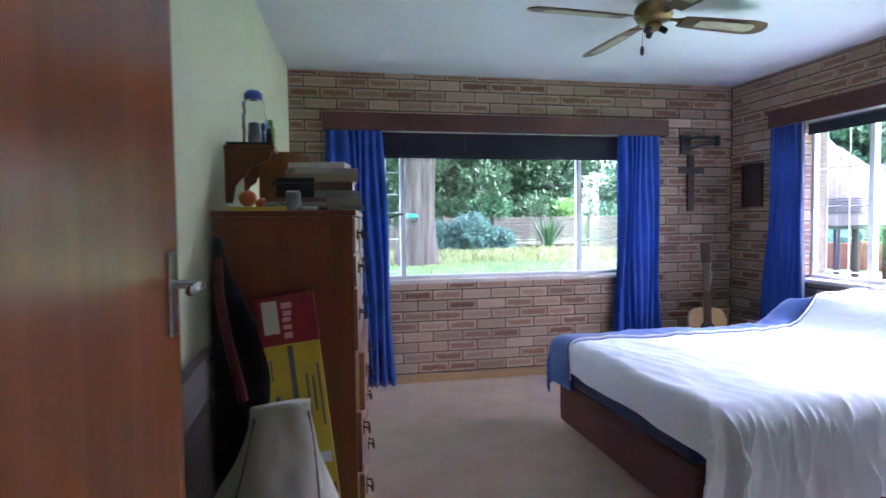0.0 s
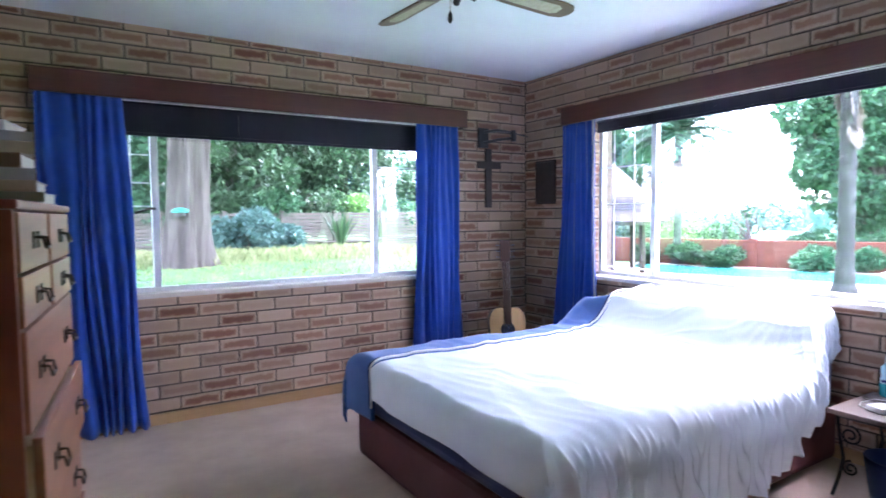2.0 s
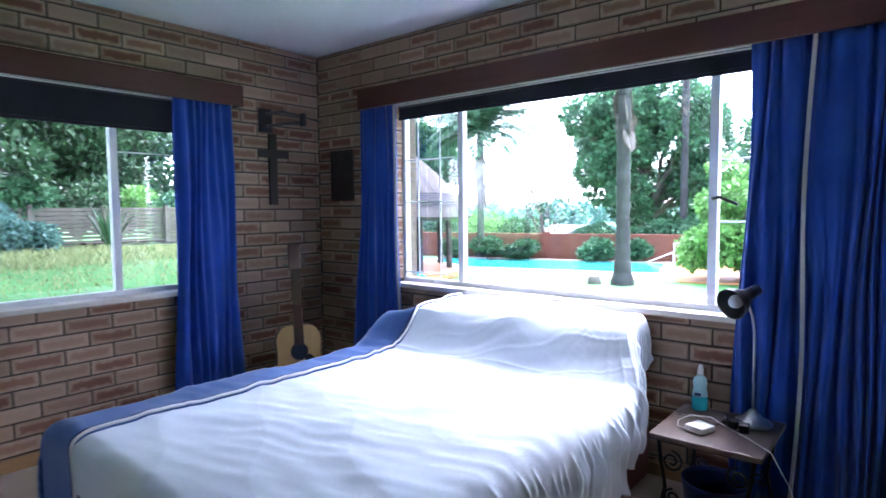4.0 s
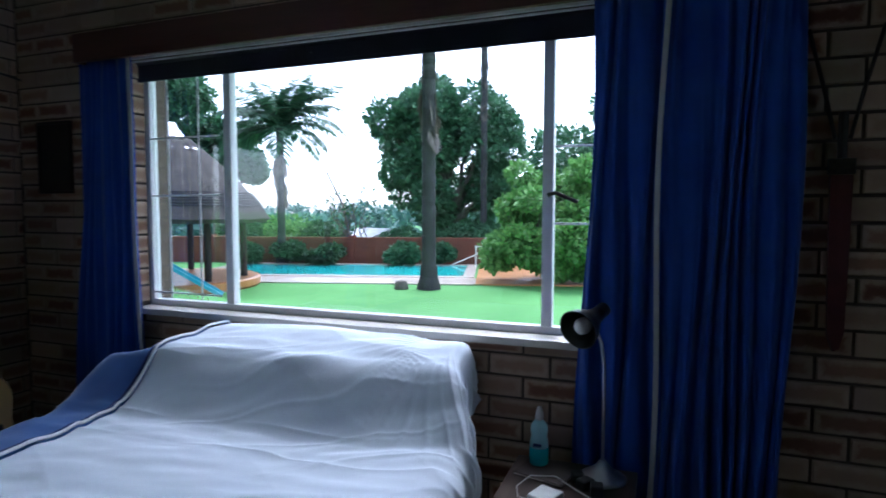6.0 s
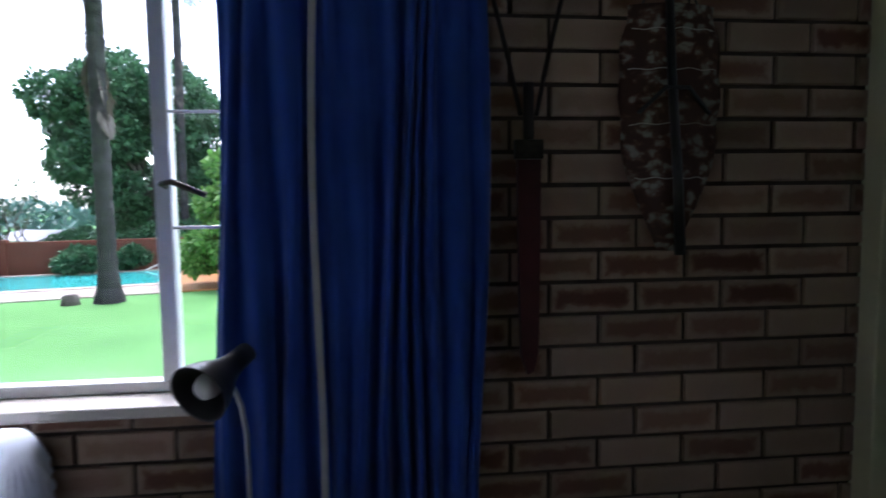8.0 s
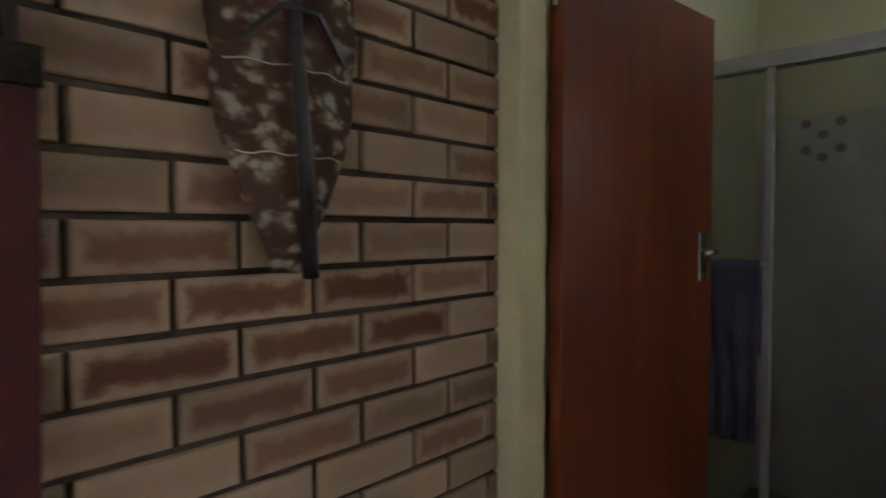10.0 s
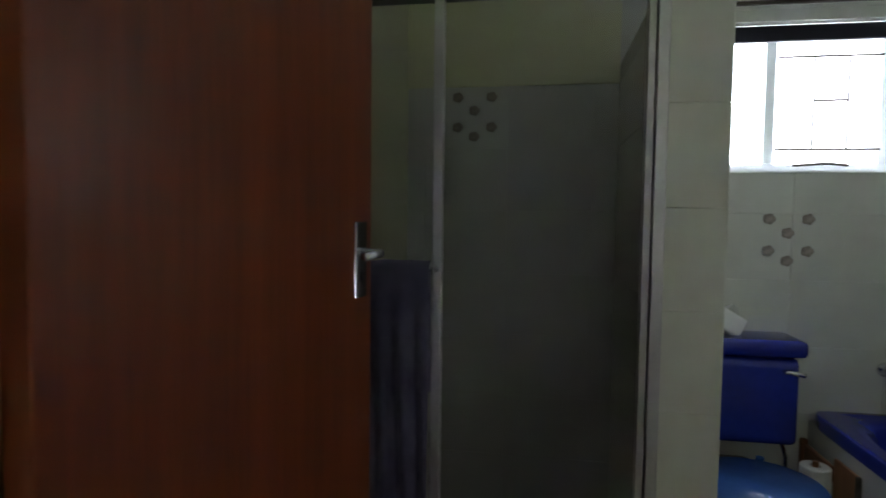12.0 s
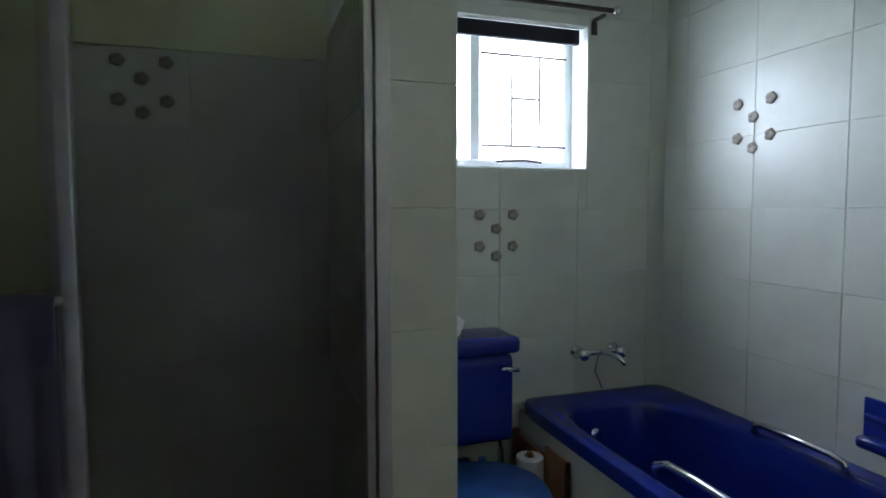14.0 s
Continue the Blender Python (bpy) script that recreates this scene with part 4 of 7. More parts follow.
part("panel", boxes((-0.105, 0.105, -0.012, 0, 0.015, 0.355)), mottled("dark_picture", (0.02, 0.014, 0.012), (0.05, 0.035, 0.028), 14, 0.5), pic)
part("picture_frame", boxes((-0.12, 0.12, -0.02, 0, 0, 0.0145), (-0.12, 0.12, -0.02, 0, 0.3555, 0.37), (-0.12, -0.1055, -0.02, 0, 0.015, 0.355), (0.1055, 0.12, -0.02, 0, 0.015, 0.355), bevel=0.002), DARKWOOD, pic)

# ---- bedside ----
NSWOOD = wood("bedside_wood", (0.055, 0.034, 0.026), (0.125, 0.085, 0.062), 0.32, (0.08, 1, 1), 10)
ns = thing("bedside_table", "narrow dark wooden bedside table on thin legs", "table", pose(-0.30, -2.98, 0))
part("tabletop", boxes((-0.23, 0.23, -0.205, 0.215, 0.398, 0.42), bevel=0.003), NSWOOD, ns)
IRON = mottled("wrought_iron", (0.014, 0.013, 0.013), (0.04, 0.037, 0.035), 22, 0.5, 0.2, 120, 0.001, 0.6)


def scroll_line(x, y, z, r, way, turns=1.6, n=26):
    """A flat spiral in the y-z plane, from its outer end inwards."""
    return [(x, y + way * r * (1 - 0.75 * i / n) * math.sin(2 * math.pi * turns * i / n), z + r * (1 - 0.75 * i / n) * math.cos(2 * math.pi * turns * i / n)) for i in range(n + 1)]


for x in (-0.2, 0.2):
    for y, way in ((-0.175, 1), (0.185, -1)):
        part("leg", tube([(x, y, 0.397), (x, y + 0.012 * way, 0.30), (x, y + 0.03 * way, 0.2), (x, y + 0.012 * way, 0.1), (x, y - 0.012 * way, 0.012)], 0.008, 8), IRON, ns, "black wrought iron leg", True)
        part("scroll", tube(scroll_line(x, y + 0.055 * way, 0.31, 0.045, way), 0.005, 6), IRON, ns, "iron scroll", True)
        part("scroll", tube(scroll_line(x, y + 0.06 * way, 0.16, 0.035, -way), 0.005, 6), IRON, ns, "iron scroll", True)
    part("side_bar", tube([(x, -0.175, 0.388), (x, 0.185, 0.388)], 0.007, 8), IRON, ns)

AQUA = clear("aqua_liquid_bottle", 0.15, (0.06, 0.55, 0.66), 1.33)
PALEAQUA = clear("pale_plastic", 0.3, (0.50, 0.80, 0.88), 1.3)
for m_ in (AQUA, PALEAQUA):
    m_.node_tree.nodes["Principled BSDF"].inputs["Transmission Weight"].default_value = 0.25
bt = thing("spray_bottle", "clear plastic bottle part full of aqua liquid", "bottle", pose(-0.145, -2.855, 0.432))
part("liquid", lathe([(0.03, 0), (0.034, 0.006), (0.034, 0.05), (0.033, 0.062)], 24), AQUA, bt, "aqua liquid", True)
part("body", lathe([(0.033, 0.0625), (0.031, 0.085), (0.027, 0.1), (0.031, 0.118), (0.028, 0.14), (0.014, 0.158)], 24), PALEAQUA, bt, smooth=True)
part("cap", lathe([(0.014, 0.1585), (0.015, 0.165), (0.013, 0.185), (0.008, 0.2), (0.005, 0.205)], 18), WHITE, bt, smooth=True)
part("label", boxes((-0.0345, -0.0335, -0.014, 0.014, 0.07, 0.082)), mottled("navy_label", (0.01, 0.03, 0.15), (0.015, 0.04, 0.2), 9), bt)
nb = thing("notebook", "dark brown notebook under the bottle", "book", pose(-0.19, -2.89, 0.4205, 0, 0, -14))
part("cover", boxes((-0.075, 0.075, -0.09, 0.09, 0, 0.0025), (-0.075, 0.075, -0.09, 0.09, 0.0085, 0.011), bevel=0.0006, seg=1), mottled("brown_leather", (0.06, 0.04, 0.035), (0.11, 0.08, 0.07), 16, 0.5, 0.3, 200), nb)
part("pages", boxes((-0.072, 0.072, -0.087, 0.087, 0.0026, 0.0084)), PAPER, nb)
wb = thing("power_adapter", "white square electronic box on the bedside table", "electronics", pose(-0.385, -2.925, 0.4205, 0, 0, -20))
part("housing", boxes((-0.045, 0.045, -0.04, 0.04, 0, 0.027), bevel=0.006), WHITE, wb)
part("base", boxes((-0.044, 0.044, -0.039, 0.039, -0.0003, 0.0085), bevel=0.001), BLACK, wb)
cable = thing("cable", "thin white cable trailing over the bedside table", "cable", pose(0, 0, 0))
part("lead", tube([(-0.42, -2.90, 0.43), (-0.40, -2.84, 0.427), (-0.33, -2.82, 0.426), (-0.26, -2.85, 0.436), (-0.24, -2.93, 0.437), (-0.30, -3.02, 0.425), (-0.36, -3.10, 0.424), (-0.46, -3.20, 0.425), (-0.53, -3.28, 0.33), (-0.56, -3.33, 0.12), (-0.5, -3.36, 0.006)], 0.002, 6), WHITE, cable, smooth=True)
for i, (x, y, t) in enumerate(((-0.21, -3.0, 20), (-0.255, -3.03, -35), (-0.29, -3.07, 8))):
    pl = thing("plug", "black plug lying on the bedside table", "plug", pose(x, y, 0.4205, 0, 0, t), "plugs by the lamp")
    part("shell", boxes((-0.026, 0.026, -0.02, 0.02, 0, 0.028 + 0.004 * i), bevel=0.007), BLACK, pl)
    part("pin", tube([(0.026, 0.008, 0.014), (0.042, 0.008, 0.014)], 0.003, 6), STEEL, pl)
    part("pin", tube([(0.026, -0.008, 0.014), (0.042, -0.008, 0.014)], 0.003, 6), STEEL, pl)
SHADE = mottled("gunmetal_shade", (0.035, 0.034, 0.033), (0.06, 0.058, 0.055), 12, 0.38, 0.05, 60, 0.001, 0.5)
SATIN = mottled("satin_steel", (0.42, 0.42, 0.42), (0.55, 0.55, 0.55), 14, 0.28, 0.04, 90, 0.001, 1.0)
lamp = thing("desk_lamp", "grey gooseneck desk lamp with a bell shade", "lamp", pose(-0.165, -3.075, 0.4205))
part("base", lathe([(0.078, 0), (0.08, 0.006), (0.07, 0.014), (0.045, 0.028), (0.02, 0.05), (0.012, 0.064)], 32), SATIN, lamp, "conical satin steel foot", True)
part("neck", tube([(0, 0, 0.06), (0, 0, 0.30), (0.002, 0.002, 0.40), (0.006, 0.012, 0.46), (0.012, 0.03, 0.505), (0.016, 0.045, 0.528)], 0.0055, 10), SATIN, lamp, smooth=True)
aim = Vector((-0.86, 0.40, -0.30)).to_track_quat("Z", "Y").to_matrix().to_4x4()
hd = Matrix.Translation((0.016, 0.04, 0.545)) @ aim
sh = part("shade", lathe([(0.012, -0.075), (0.024, -0.07), (0.026, -0.02), (0.03, 0.0), (0.036, 0.02), (0.05, 0.045), (0.062, 0.075), (0.066, 0.098), (0.0685, 0.1), (0.0635, 0.098), (0.058, 0.076), (0.046, 0.048), (0.03, 0.022), (0.02, 0.01)], 32, hd), SHADE, lamp, "grey bell shade", True)
part("bulb", lathe([(0.013, 0.0105), (0.014, 0.03), (0.027, 0.055), (0.029, 0.07), (0.022, 0.088), (0.008, 0.096)], 20, hd), WHITE, lamp, "unlit white bulb", True)
bin_ = thing("waste_basket", "dark basket under the bedside table", "basket", pose(-0.30, -2.97, 0.0))
b = surface(lambda u, v: (math.cos(2 * math.pi * u) * (0.105 + 0.03 * v), math.sin(2 * math.pi * u) * (0.105 + 0.03 * v), 0.004 + 0.19 * v), 32, 8, True)
thicken(part("wall", b, NAVY, bin_, smooth=True), 0.005, 0)
part("bottom", lathe([(0.1, 0), (0.104, 0.004)], 32), NAVY, bin_)

# ---- on the wall by the bathroom door ----
mask = thing("bark_shield", "mottled bark cloth shield with a dark central stick", "shield", pose(-0.006, -4.125, 1.19, 0, 0, -90))
k = Nodes("mottled_bark", 0.8, 0, 0.2)
v = k.coords((1, 1, 1))
w = k.n.new("ShaderNodeTexVoronoi")
w.inputs["Scale"].default_value = 24
warp = k.n.new("ShaderNodeTexNoise")
warp.inputs["Scale"].default_value, warp.inputs["Detail"].default_value = 16, 5
mp = k.coords((0.9, 0.9, 1.2))
k.link(mp, warp.inputs["Vector"])
wv = k.n.new("ShaderNodeMix")
wv.data_type, wv.blend_type = "RGBA", "LINEAR_LIGHT"
wv.inputs[0].default_value = 0.055
k.link(mp, wv.inputs[6])
k.link(warp.outputs["Color"], wv.inputs[7])
k.link(wv.outputs[2], w.inputs["Vector"])
blot = k.math("ADD", w.outputs["Distance"], k.math("MULTIPLY", k.noise(v, 45, 5, 0.7), 0.7))
k.color(k.ramp(blot, [(0.54, (0.32, 0.32, 0.26)), (0.63, (0.24, 0.22, 0.175)), (0.76, (0.14, 0.075, 0.05)), (0.92, (0.08, 0.042, 0.03))]))
k.bump(k.noise(v, 60), 0.5, 0.004)
HIDE = k.m


def hide(u, v):
    z = 0.01 + 0.62 * v
    half = 0.120 * smooth(-0.08, 0.50, v) ** 0.75 * (1 - 0.15 * smooth(0.85, 1.0, v)) + 0.012
    half *= 1 + 0.08 * noise3(v * 7, 1, 3)
    x = (2 * u - 1) * half
    return (x, -0.012 - 0.028 * (1 - (2 * u - 1) ** 2) + 0.004 * noise3(u * 5, v * 9, 2), z)


thicken(part("bark", surface(hide, 24, 40), HIDE, mask, "mottled brown and grey bark", True), 0.006, 0)
for q in (0.30, 0.52, 0.74, 0.90):
    part("stitching", tube([Vector(hide(0.06 + 0.88 * i / 16, q + 0.004 * math.sin(1.3 * i + 9 * q))) + Vector((0, -0.005, 0)) for i in range(17)], 0.0012, 5), PAPER, mask, "pale sinew stitching")
part("stick", tube([(0.02, -0.047, 0.0), (0.008, -0.05, 0.2), (-0.012, -0.05, 0.45), (-0.02, -0.046, 0.66)], 0.0125, 10, taper=[1.1, 1, 0.9, 0.8]), BLACK, mask, "dark carved stick", True)
part("lashing", tube([(-0.09, -0.03, 0.36), (-0.03, -0.056, 0.42), (0.03, -0.056, 0.42), (0.10, -0.03, 0.36)], 0.006, 6), BLACK, mask)
part("hanging_cord", tube([(-0.08, -0.01, 0.62), (0.0, -0.006, 0.80), (0.08, -0.01, 0.62)], 0.003, 6), BLACK, mask)
sword = thing("sheathed_sword", "long dark red sheath hung by straps on bricks", "sword", pose(-0.006, -3.755, 0.885, 0, 0, -90))
SHEATH = mottled("red_leather", (0.05, 0.01, 0.012), (0.09, 0.018, 0.02), 12, 0.45, 0.2, 100)
part("sheath", prism([(-0.021, 0.05), (-0.004, 0.0), (0.012, 0.01), (0.024, 0.06), (0.028, 0.3), (0.03, 0.55), (-0.03, 0.55), (-0.027, 0.3)], 0.006, 0.026, m=pose(0, 0, 0, 90)), SHEATH, sword)
part("throat", boxes((-0.036, 0.036, -0.03, -0.003, 0.552, 0.60), bevel=0.003), BRONZE, sword)
part("grip", tube([(0, -0.016, 0.60), (0, -0.016, 0.74)], 0.014, 10), DARKWOOD, sword)
for s in (-1, 1):
    part("strap", tube([(0.02 * s, -0.016, 0.66), (0.05 * s, -0.01, 0.80), (0.10 * s, -0.006, 1.0)], 0.006, 6), DARKWOOD, sword)

# ---- ceiling fan ----
CANE = mottled("cane_weave", (0.40, 0.37, 0.25), (0.56, 0.53, 0.38), 40, 0.6, 0.5, 260, 0.002)
BRASS = mottled("old_brass", (0.16, 0.10, 0.045), (0.30, 0.20, 0.09), 14, 0.28, 0.04, 60, 0.001, 1.0)
FANWOOD = wood("fan_blade_wood", (0.10, 0.05, 0.025), (0.20, 0.11, 0.055), 0.35, (0.07, 1, 1), 12)
fan = thing("ceiling_fan", "four-bladed brass ceiling fan with cane panels", "fan", pose(-1.88, -1.79, 2.575, 0, 0, 3))
part("canopy", lathe([(0.06, -0.031), (0.062, -0.04), (0.045, -0.06), (0.016, -0.065)], 28), BRASS, fan, smooth=True)
part("down_rod", tube([(0, 0, -0.05), (0, 0, -0.1)], 0.012, 12), BRASS, fan)
part("motor", lathe([(0.03, -0.1), (0.085, -0.115), (0.1, -0.14), (0.1, -0.175), (0.085, -0.2), (0.045, -0.212)], 32), BRASS, fan, smooth=True)
part("switch_housing", lathe([(0.042, -0.213), (0.045, -0.218), (0.045, -0.238), (0.03, -0.25), (0.01, -0.255)], 28), BRASS, fan, smooth=True)
for i in range(3):
    a = radians(120 * i + 200)
    part("lamp_holder", lathe([(0.012, 0), (0.017, 0.008), (0.017, 0.04), (0.012, 0.045)], 14, Matrix.Translation((0.03 * math.cos(a), 0.03 * math.sin(a), -0.24)) @ Euler((0, radians(125), a)).to_matrix().to_4x4()), BLACK, fan, "empty lamp holder")
part("pull_chain", tube([(-0.035, -0.03, -0.235), (-0.092, -0.04, -0.25), (-0.096, -0.04, -0.355)], 0.0018, 6), BRASS, fan)
part("chain_bob", lathe([(0.004, 0.05), (0.009, 0.04), (0.011, 0.015), (0.005, 0)], 12, pose(-0.096, -0.04, -0.40)), DARKWOOD, fan, "dark wooden bob")
blade_outline = [(0.17, -0.048), (0.30, -0.058), (0.62, -0.068), (0.69, -0.055), (0.72, -0.02), (0.72, 0.02), (0.69, 0.055), (0.62, 0.068), (0.30, 0.058), (0.17, 0.048)]
inlay = [(0.27, -0.032), (0.60, -0.04), (0.635, -0.02), (0.635, 0.02), (0.60, 0.04), (0.27, 0.032)]
for i in range(4):
    m = pose(0, 0, -0.19, 0, 0, 90 * i) @ pose(0, 0, 0, -11, 0, 0)
    bl = part("blade", prism(blade_outline, -0.004, 0.004, m=m), FANWOOD, fan)
    part("cane_panel", prism(inlay, -0.0062, -0.0045, m=m), CANE, bl, "woven cane inlay")
    part("blade_arm", prism([(0.08, -0.014), (0.14, -0.012), (0.2, -0.035), (0.22, 0.0), (0.2, 0.035), (0.14, 0.012), (0.08, 0.014)], 0.0045, 0.009, m=m), BRASS, bl)


# ---- bathroom ----
TILE = None
k = Nodes("glazed_tile", 0.33, 0, 0.42)
v = k.coords()
base = k.ramp(k.noise(v, 5, 5), [(0.3, (0.50, 0.51, 0.46)), (0.7, (0.57, 0.58, 0.53))])
tone = k.n.new("ShaderNodeHueSaturation")
k.link(base, tone.inputs["Color"])
k.link(k.math("ADD", k.math("MULTIPLY", k.random(), 0.08), 0.96), tone.inputs["Value"])
k.color(tone.outputs[0])
k.bump(k.noise(v, 14, 3), 0.12, 0.004)
TILE = k.m
GROUT = mottled("tile_grout", (0.50, 0.51, 0.46), (0.58, 0.59, 0.54), 14, 0.9, 0.3, 160)
FLOORTILE = mottled("bath_floor_tile", (0.20, 0.19, 0.18), (0.28, 0.27, 0.25), 6, 0.35, 0.1, 80)
BLUE = mottled("cobalt_enamel", (0.010, 0.020, 0.20), (0.014, 0.028, 0.26), 5, 0.08, 0.02, 40)
BLUESEAT = mottled("blue_seat_plastic", (0.03, 0.10, 0.34), (0.045, 0.14, 0.42), 6, 0.22, 0.02, 50)
BW0, BW1, BWZ0, BWZ1 = -1.83, -1.15, 1.45, 2.0
PX0, PX1, PY = -0.974, -0.831, -5.84
PIER = 1.866                 # top of the shower partition
wall_bath_south = structure("wall_bath_south", boxes(
    (-2.45, BW0, BATH_S - 0.25, BATH_S, -0.4, H + 0.05), (BW1, 0.25, BATH_S - 0.25, BATH_S, -0.4, H + 0.05),
    (BW0, BW1, BATH_S - 0.25, BATH_S, -0.4, BWZ0), (BW0, BW1, BATH_S - 0.25, BATH_S, BWZ1, H + 0.05)), GROUT, "grey-green tiled bathroom wall with a small window")
wall_bath_west = structure("wall_bath_west", boxes((BATH_W - 0.1, BATH_W, BATH_S, SOUTH - 0.09, -0.4, H + 0.05)), GROUT, "grey-green tiled bathroom wall by the bath")
wall_bath_east = structure("wall_bath_east", boxes((0.0, 0.25, BATH_S, SOUTH - 0.09, -0.4, H + 0.05)), PLASTER_GREEN, "green painted bathroom wall")
wall_pier = structure("wall_pier", boxes((PX0, PX1, BATH_S, PY, 0.0, PIER)), GROUT, "tiled partition between shower and toilet")
floor_bath = structure("floor_bath", boxes((BATH_W, 0.0, BATH_S, SOUTH - 0.09, -0.1, 0.0)), FLOORTILE, "dark tiled bathroom floor")
ceiling_bath = structure("ceiling_bath", boxes((BATH_W - 0.1, 0.25, BATH_S - 0.25, SOUTH - 0.09, H, H + 0.15)), CEILING, "white bathroom ceiling")
part("paint_band", boxes((PX1 + 0.003, 0.0, BATH_S, BATH_S + 0.008, 1.79, H)), PLASTER_GREEN, wall_bath_south, "green paint above the tiles")
REVEAL = mottled("white_gloss_paint", (0.72, 0.74, 0.72), (0.80, 0.82, 0.80), 6, 0.4, 0.05)
part("reveal", boxes((BW0, BW0 + 0.006, BATH_S - 0.16, BATH_S + 0.004, BWZ0 + 0.006, BWZ1), (BW1 - 0.006, BW1, BATH_S - 0.16, BATH_S + 0.004, BWZ0 + 0.006, BWZ1),
                     (BW0, BW1, BATH_S - 0.16, BATH_S + 0.004, BWZ0, BWZ0 + 0.006)), REVEAL, wall_bath_south, "white painted reveal")
FROST = clear("frosted_glass", 0.45, (0.74, 0.84, 0.90))
window_3 = tagged(new("window_3"), "small white steel bathroom window with frosted panes", "window", kind="structure")
window_3.matrix_basis = pose(BW0 + 0.006, BATH_S - 0.13, BWZ0 + 0.006)
ww, hh = BW1 - BW0 - 0.012, BWZ1 - BWZ0 - 0.008
part("window_frame", boxes((0, ww, -0.02, 0.02, 0, 0.035), (0, ww, -0.02, 0.02, hh - 0.035, hh), (0, 0.035, -0.02, 0.02, 0.035, hh - 0.035), (ww - 0.035, ww, -0.02, 0.02, 0.035, hh - 0.035), bevel=0.003), FRAME, window_3)
part("window_post", boxes((0.40, 0.44, -0.02, 0.02, 0.035, hh - 0.035), bevel=0.003), FRAME, window_3)
for a, b in ((0.035, 0.40), (0.44, ww - 0.035)):
    p = part("pane", boxes((a, b, -0.003, 0.003, 0.035, hh - 0.035)), FROST, window_3)
    p.visible_shadow = False
for z in (0.09, 0.44):
    part("burglar_bar", tube([(0.035, 0.03, z), (0.40, 0.03, z)], 0.0055, 6), BRONZE, window_3)
for x in (0.15, 0.27):
    part("burglar_bar", tube([(x, 0.03, 0.09), (x, 0.03, 0.44)], 0.0055, 6), BRONZE, window_3)
part("burglar_bar", tube([(0.15, 0.03, 0.275), (0.27, 0.03, 0.275)], 0.0055, 6), BRONZE, window_3)
part("stay", tube([(0.14, 0.03, 0.03), (0.22, 0.05, 0.035), (0.34, 0.05, 0.028)], 0.006, 6), BRONZE, window_3, "window stay")
tagged(part("roller_blind", boxes((BW0 + 0.02, BW1 - 0.02, BATH_S - 0.05, BATH_S - 0.025, 1.935, 1.995), bevel=0.008), BLIND), "dark blind rolled up at the bathroom window head", "blind")
rod = thing("curtain_rod", "dark metal curtain rod over the bathroom window", "curtain rod", pose(0, 0, 0))
part("rod", tube([(-1.89, BATH_S + 0.07, 2.045), (-1.05, BATH_S + 0.07, 2.045)], 0.009, 10), BRONZE, rod)
part("finial", lathe([(0.009, 0), (0.018, 0.008), (0.02, 0.02), (0.012, 0.034)], 16, pose(-1.89, BATH_S + 0.07, 2.045, 0, -90)), STEEL, rod, "round chrome finial", True)
part("rod_bracket", boxes((-1.86, -1.845, BATH_S + 0.0005, BATH_S + 0.075, 2.02, 2.03), (-1.865, -1.84, BATH_S + 0.0005, BATH_S + 0.008, 1.97, 2.0195), bevel=0.002), BRONZE, rod)
part("rod_bracket", boxes((-1.12, -1.105, BATH_S + 0.0005, BATH_S + 0.075, 2.02, 2.03), bevel=0.002), BRONZE, rod)

# shower
SMOKE = clear("smoked_shower_glass", 0.06, (0.68, 0.68, 0.70), 1.12)
shower = thing("shower_screen", "aluminium framed sliding shower screen with smoky panes", "shower screen", pose(0, PY, 0))
part("head_rail", boxes((PX1 + 0.001, -0.001, -0.03, 0.03, 1.815, 1.87), bevel=0.004), ALU, shower)
part("sill_rail", boxes((PX1 + 0.001, -0.001, -0.03, 0.03, 0.10, 0.14), bevel=0.004), ALU, shower)
part("kerb", boxes((PX1 + 0.001, -0.001, -0.05, 0.05, 0.0, 0.0995), bevel=0.004), REVEAL, shower)
part("wall_channel", boxes((PX1 + 0.001, PX1 + 0.03, -0.03, 0.03, 0.141, 1.8145), bevel=0.003), ALU, shower)
part("wall_channel", boxes((PX1 + 0.0305, PX1 + 0.05, -0.018, 0.018, 0.141, 1.8145), bevel=0.003), ALU, shower)
part("wall_channel", boxes((-0.03, -0.001, -0.03, 0.03, 0.141, 1.8145), bevel=0.003), ALU, shower)
part("slider_post", boxes((-0.298, -0.273, 0.002, 0.028, 0.141, 1.8145), bevel=0.003), ALU, shower)
p1 = part("pane", boxes((-0.272, -0.031, 0.012, 0.018, 0.141, 1.8145)), SMOKE, shower)
p2 = part("pane", boxes((PX1 + 0.051, -0.28, -0.018, -0.012, 0.141, 1.8145)), SMOKE, shower)
for p in (p1, p2):
    p.visible_shadow = False
part("towel_bar", tube([(-0.285, 0.03, 1.14), (-0.285, 0.055, 1.15), (-0.035, 0.055, 1.15), (-0.035, 0.03, 1.14)], 0.008, 8), ALU, shower, "towel bar")
TOWEL = cloth("charcoal_towel", (0.045, 0.04, 0.075), (0.075, 0.07, 0.115), 260, 0.95, 9)


def towel_cloth(u, v):
    x = -0.275 + 0.225 * u
    s = (v - 0.35) * 1.0
    side = 1 if s > 0 else -1
    y = 0.055 + side * (0.012 if abs(s) > 0.03 else 0.012 * abs(s) / 0.03) + 0.009 * math.sin(u * 26 + 2 * s) * smooth(0.02, 0.3, abs(s)) + 0.004
    return (x + 0.01 * math.sin(9 * s) * u, y, 1.162 - max(0.0, abs(s) - 0.02) + 0.01 * noise3(u * 4, s * 3, 2))


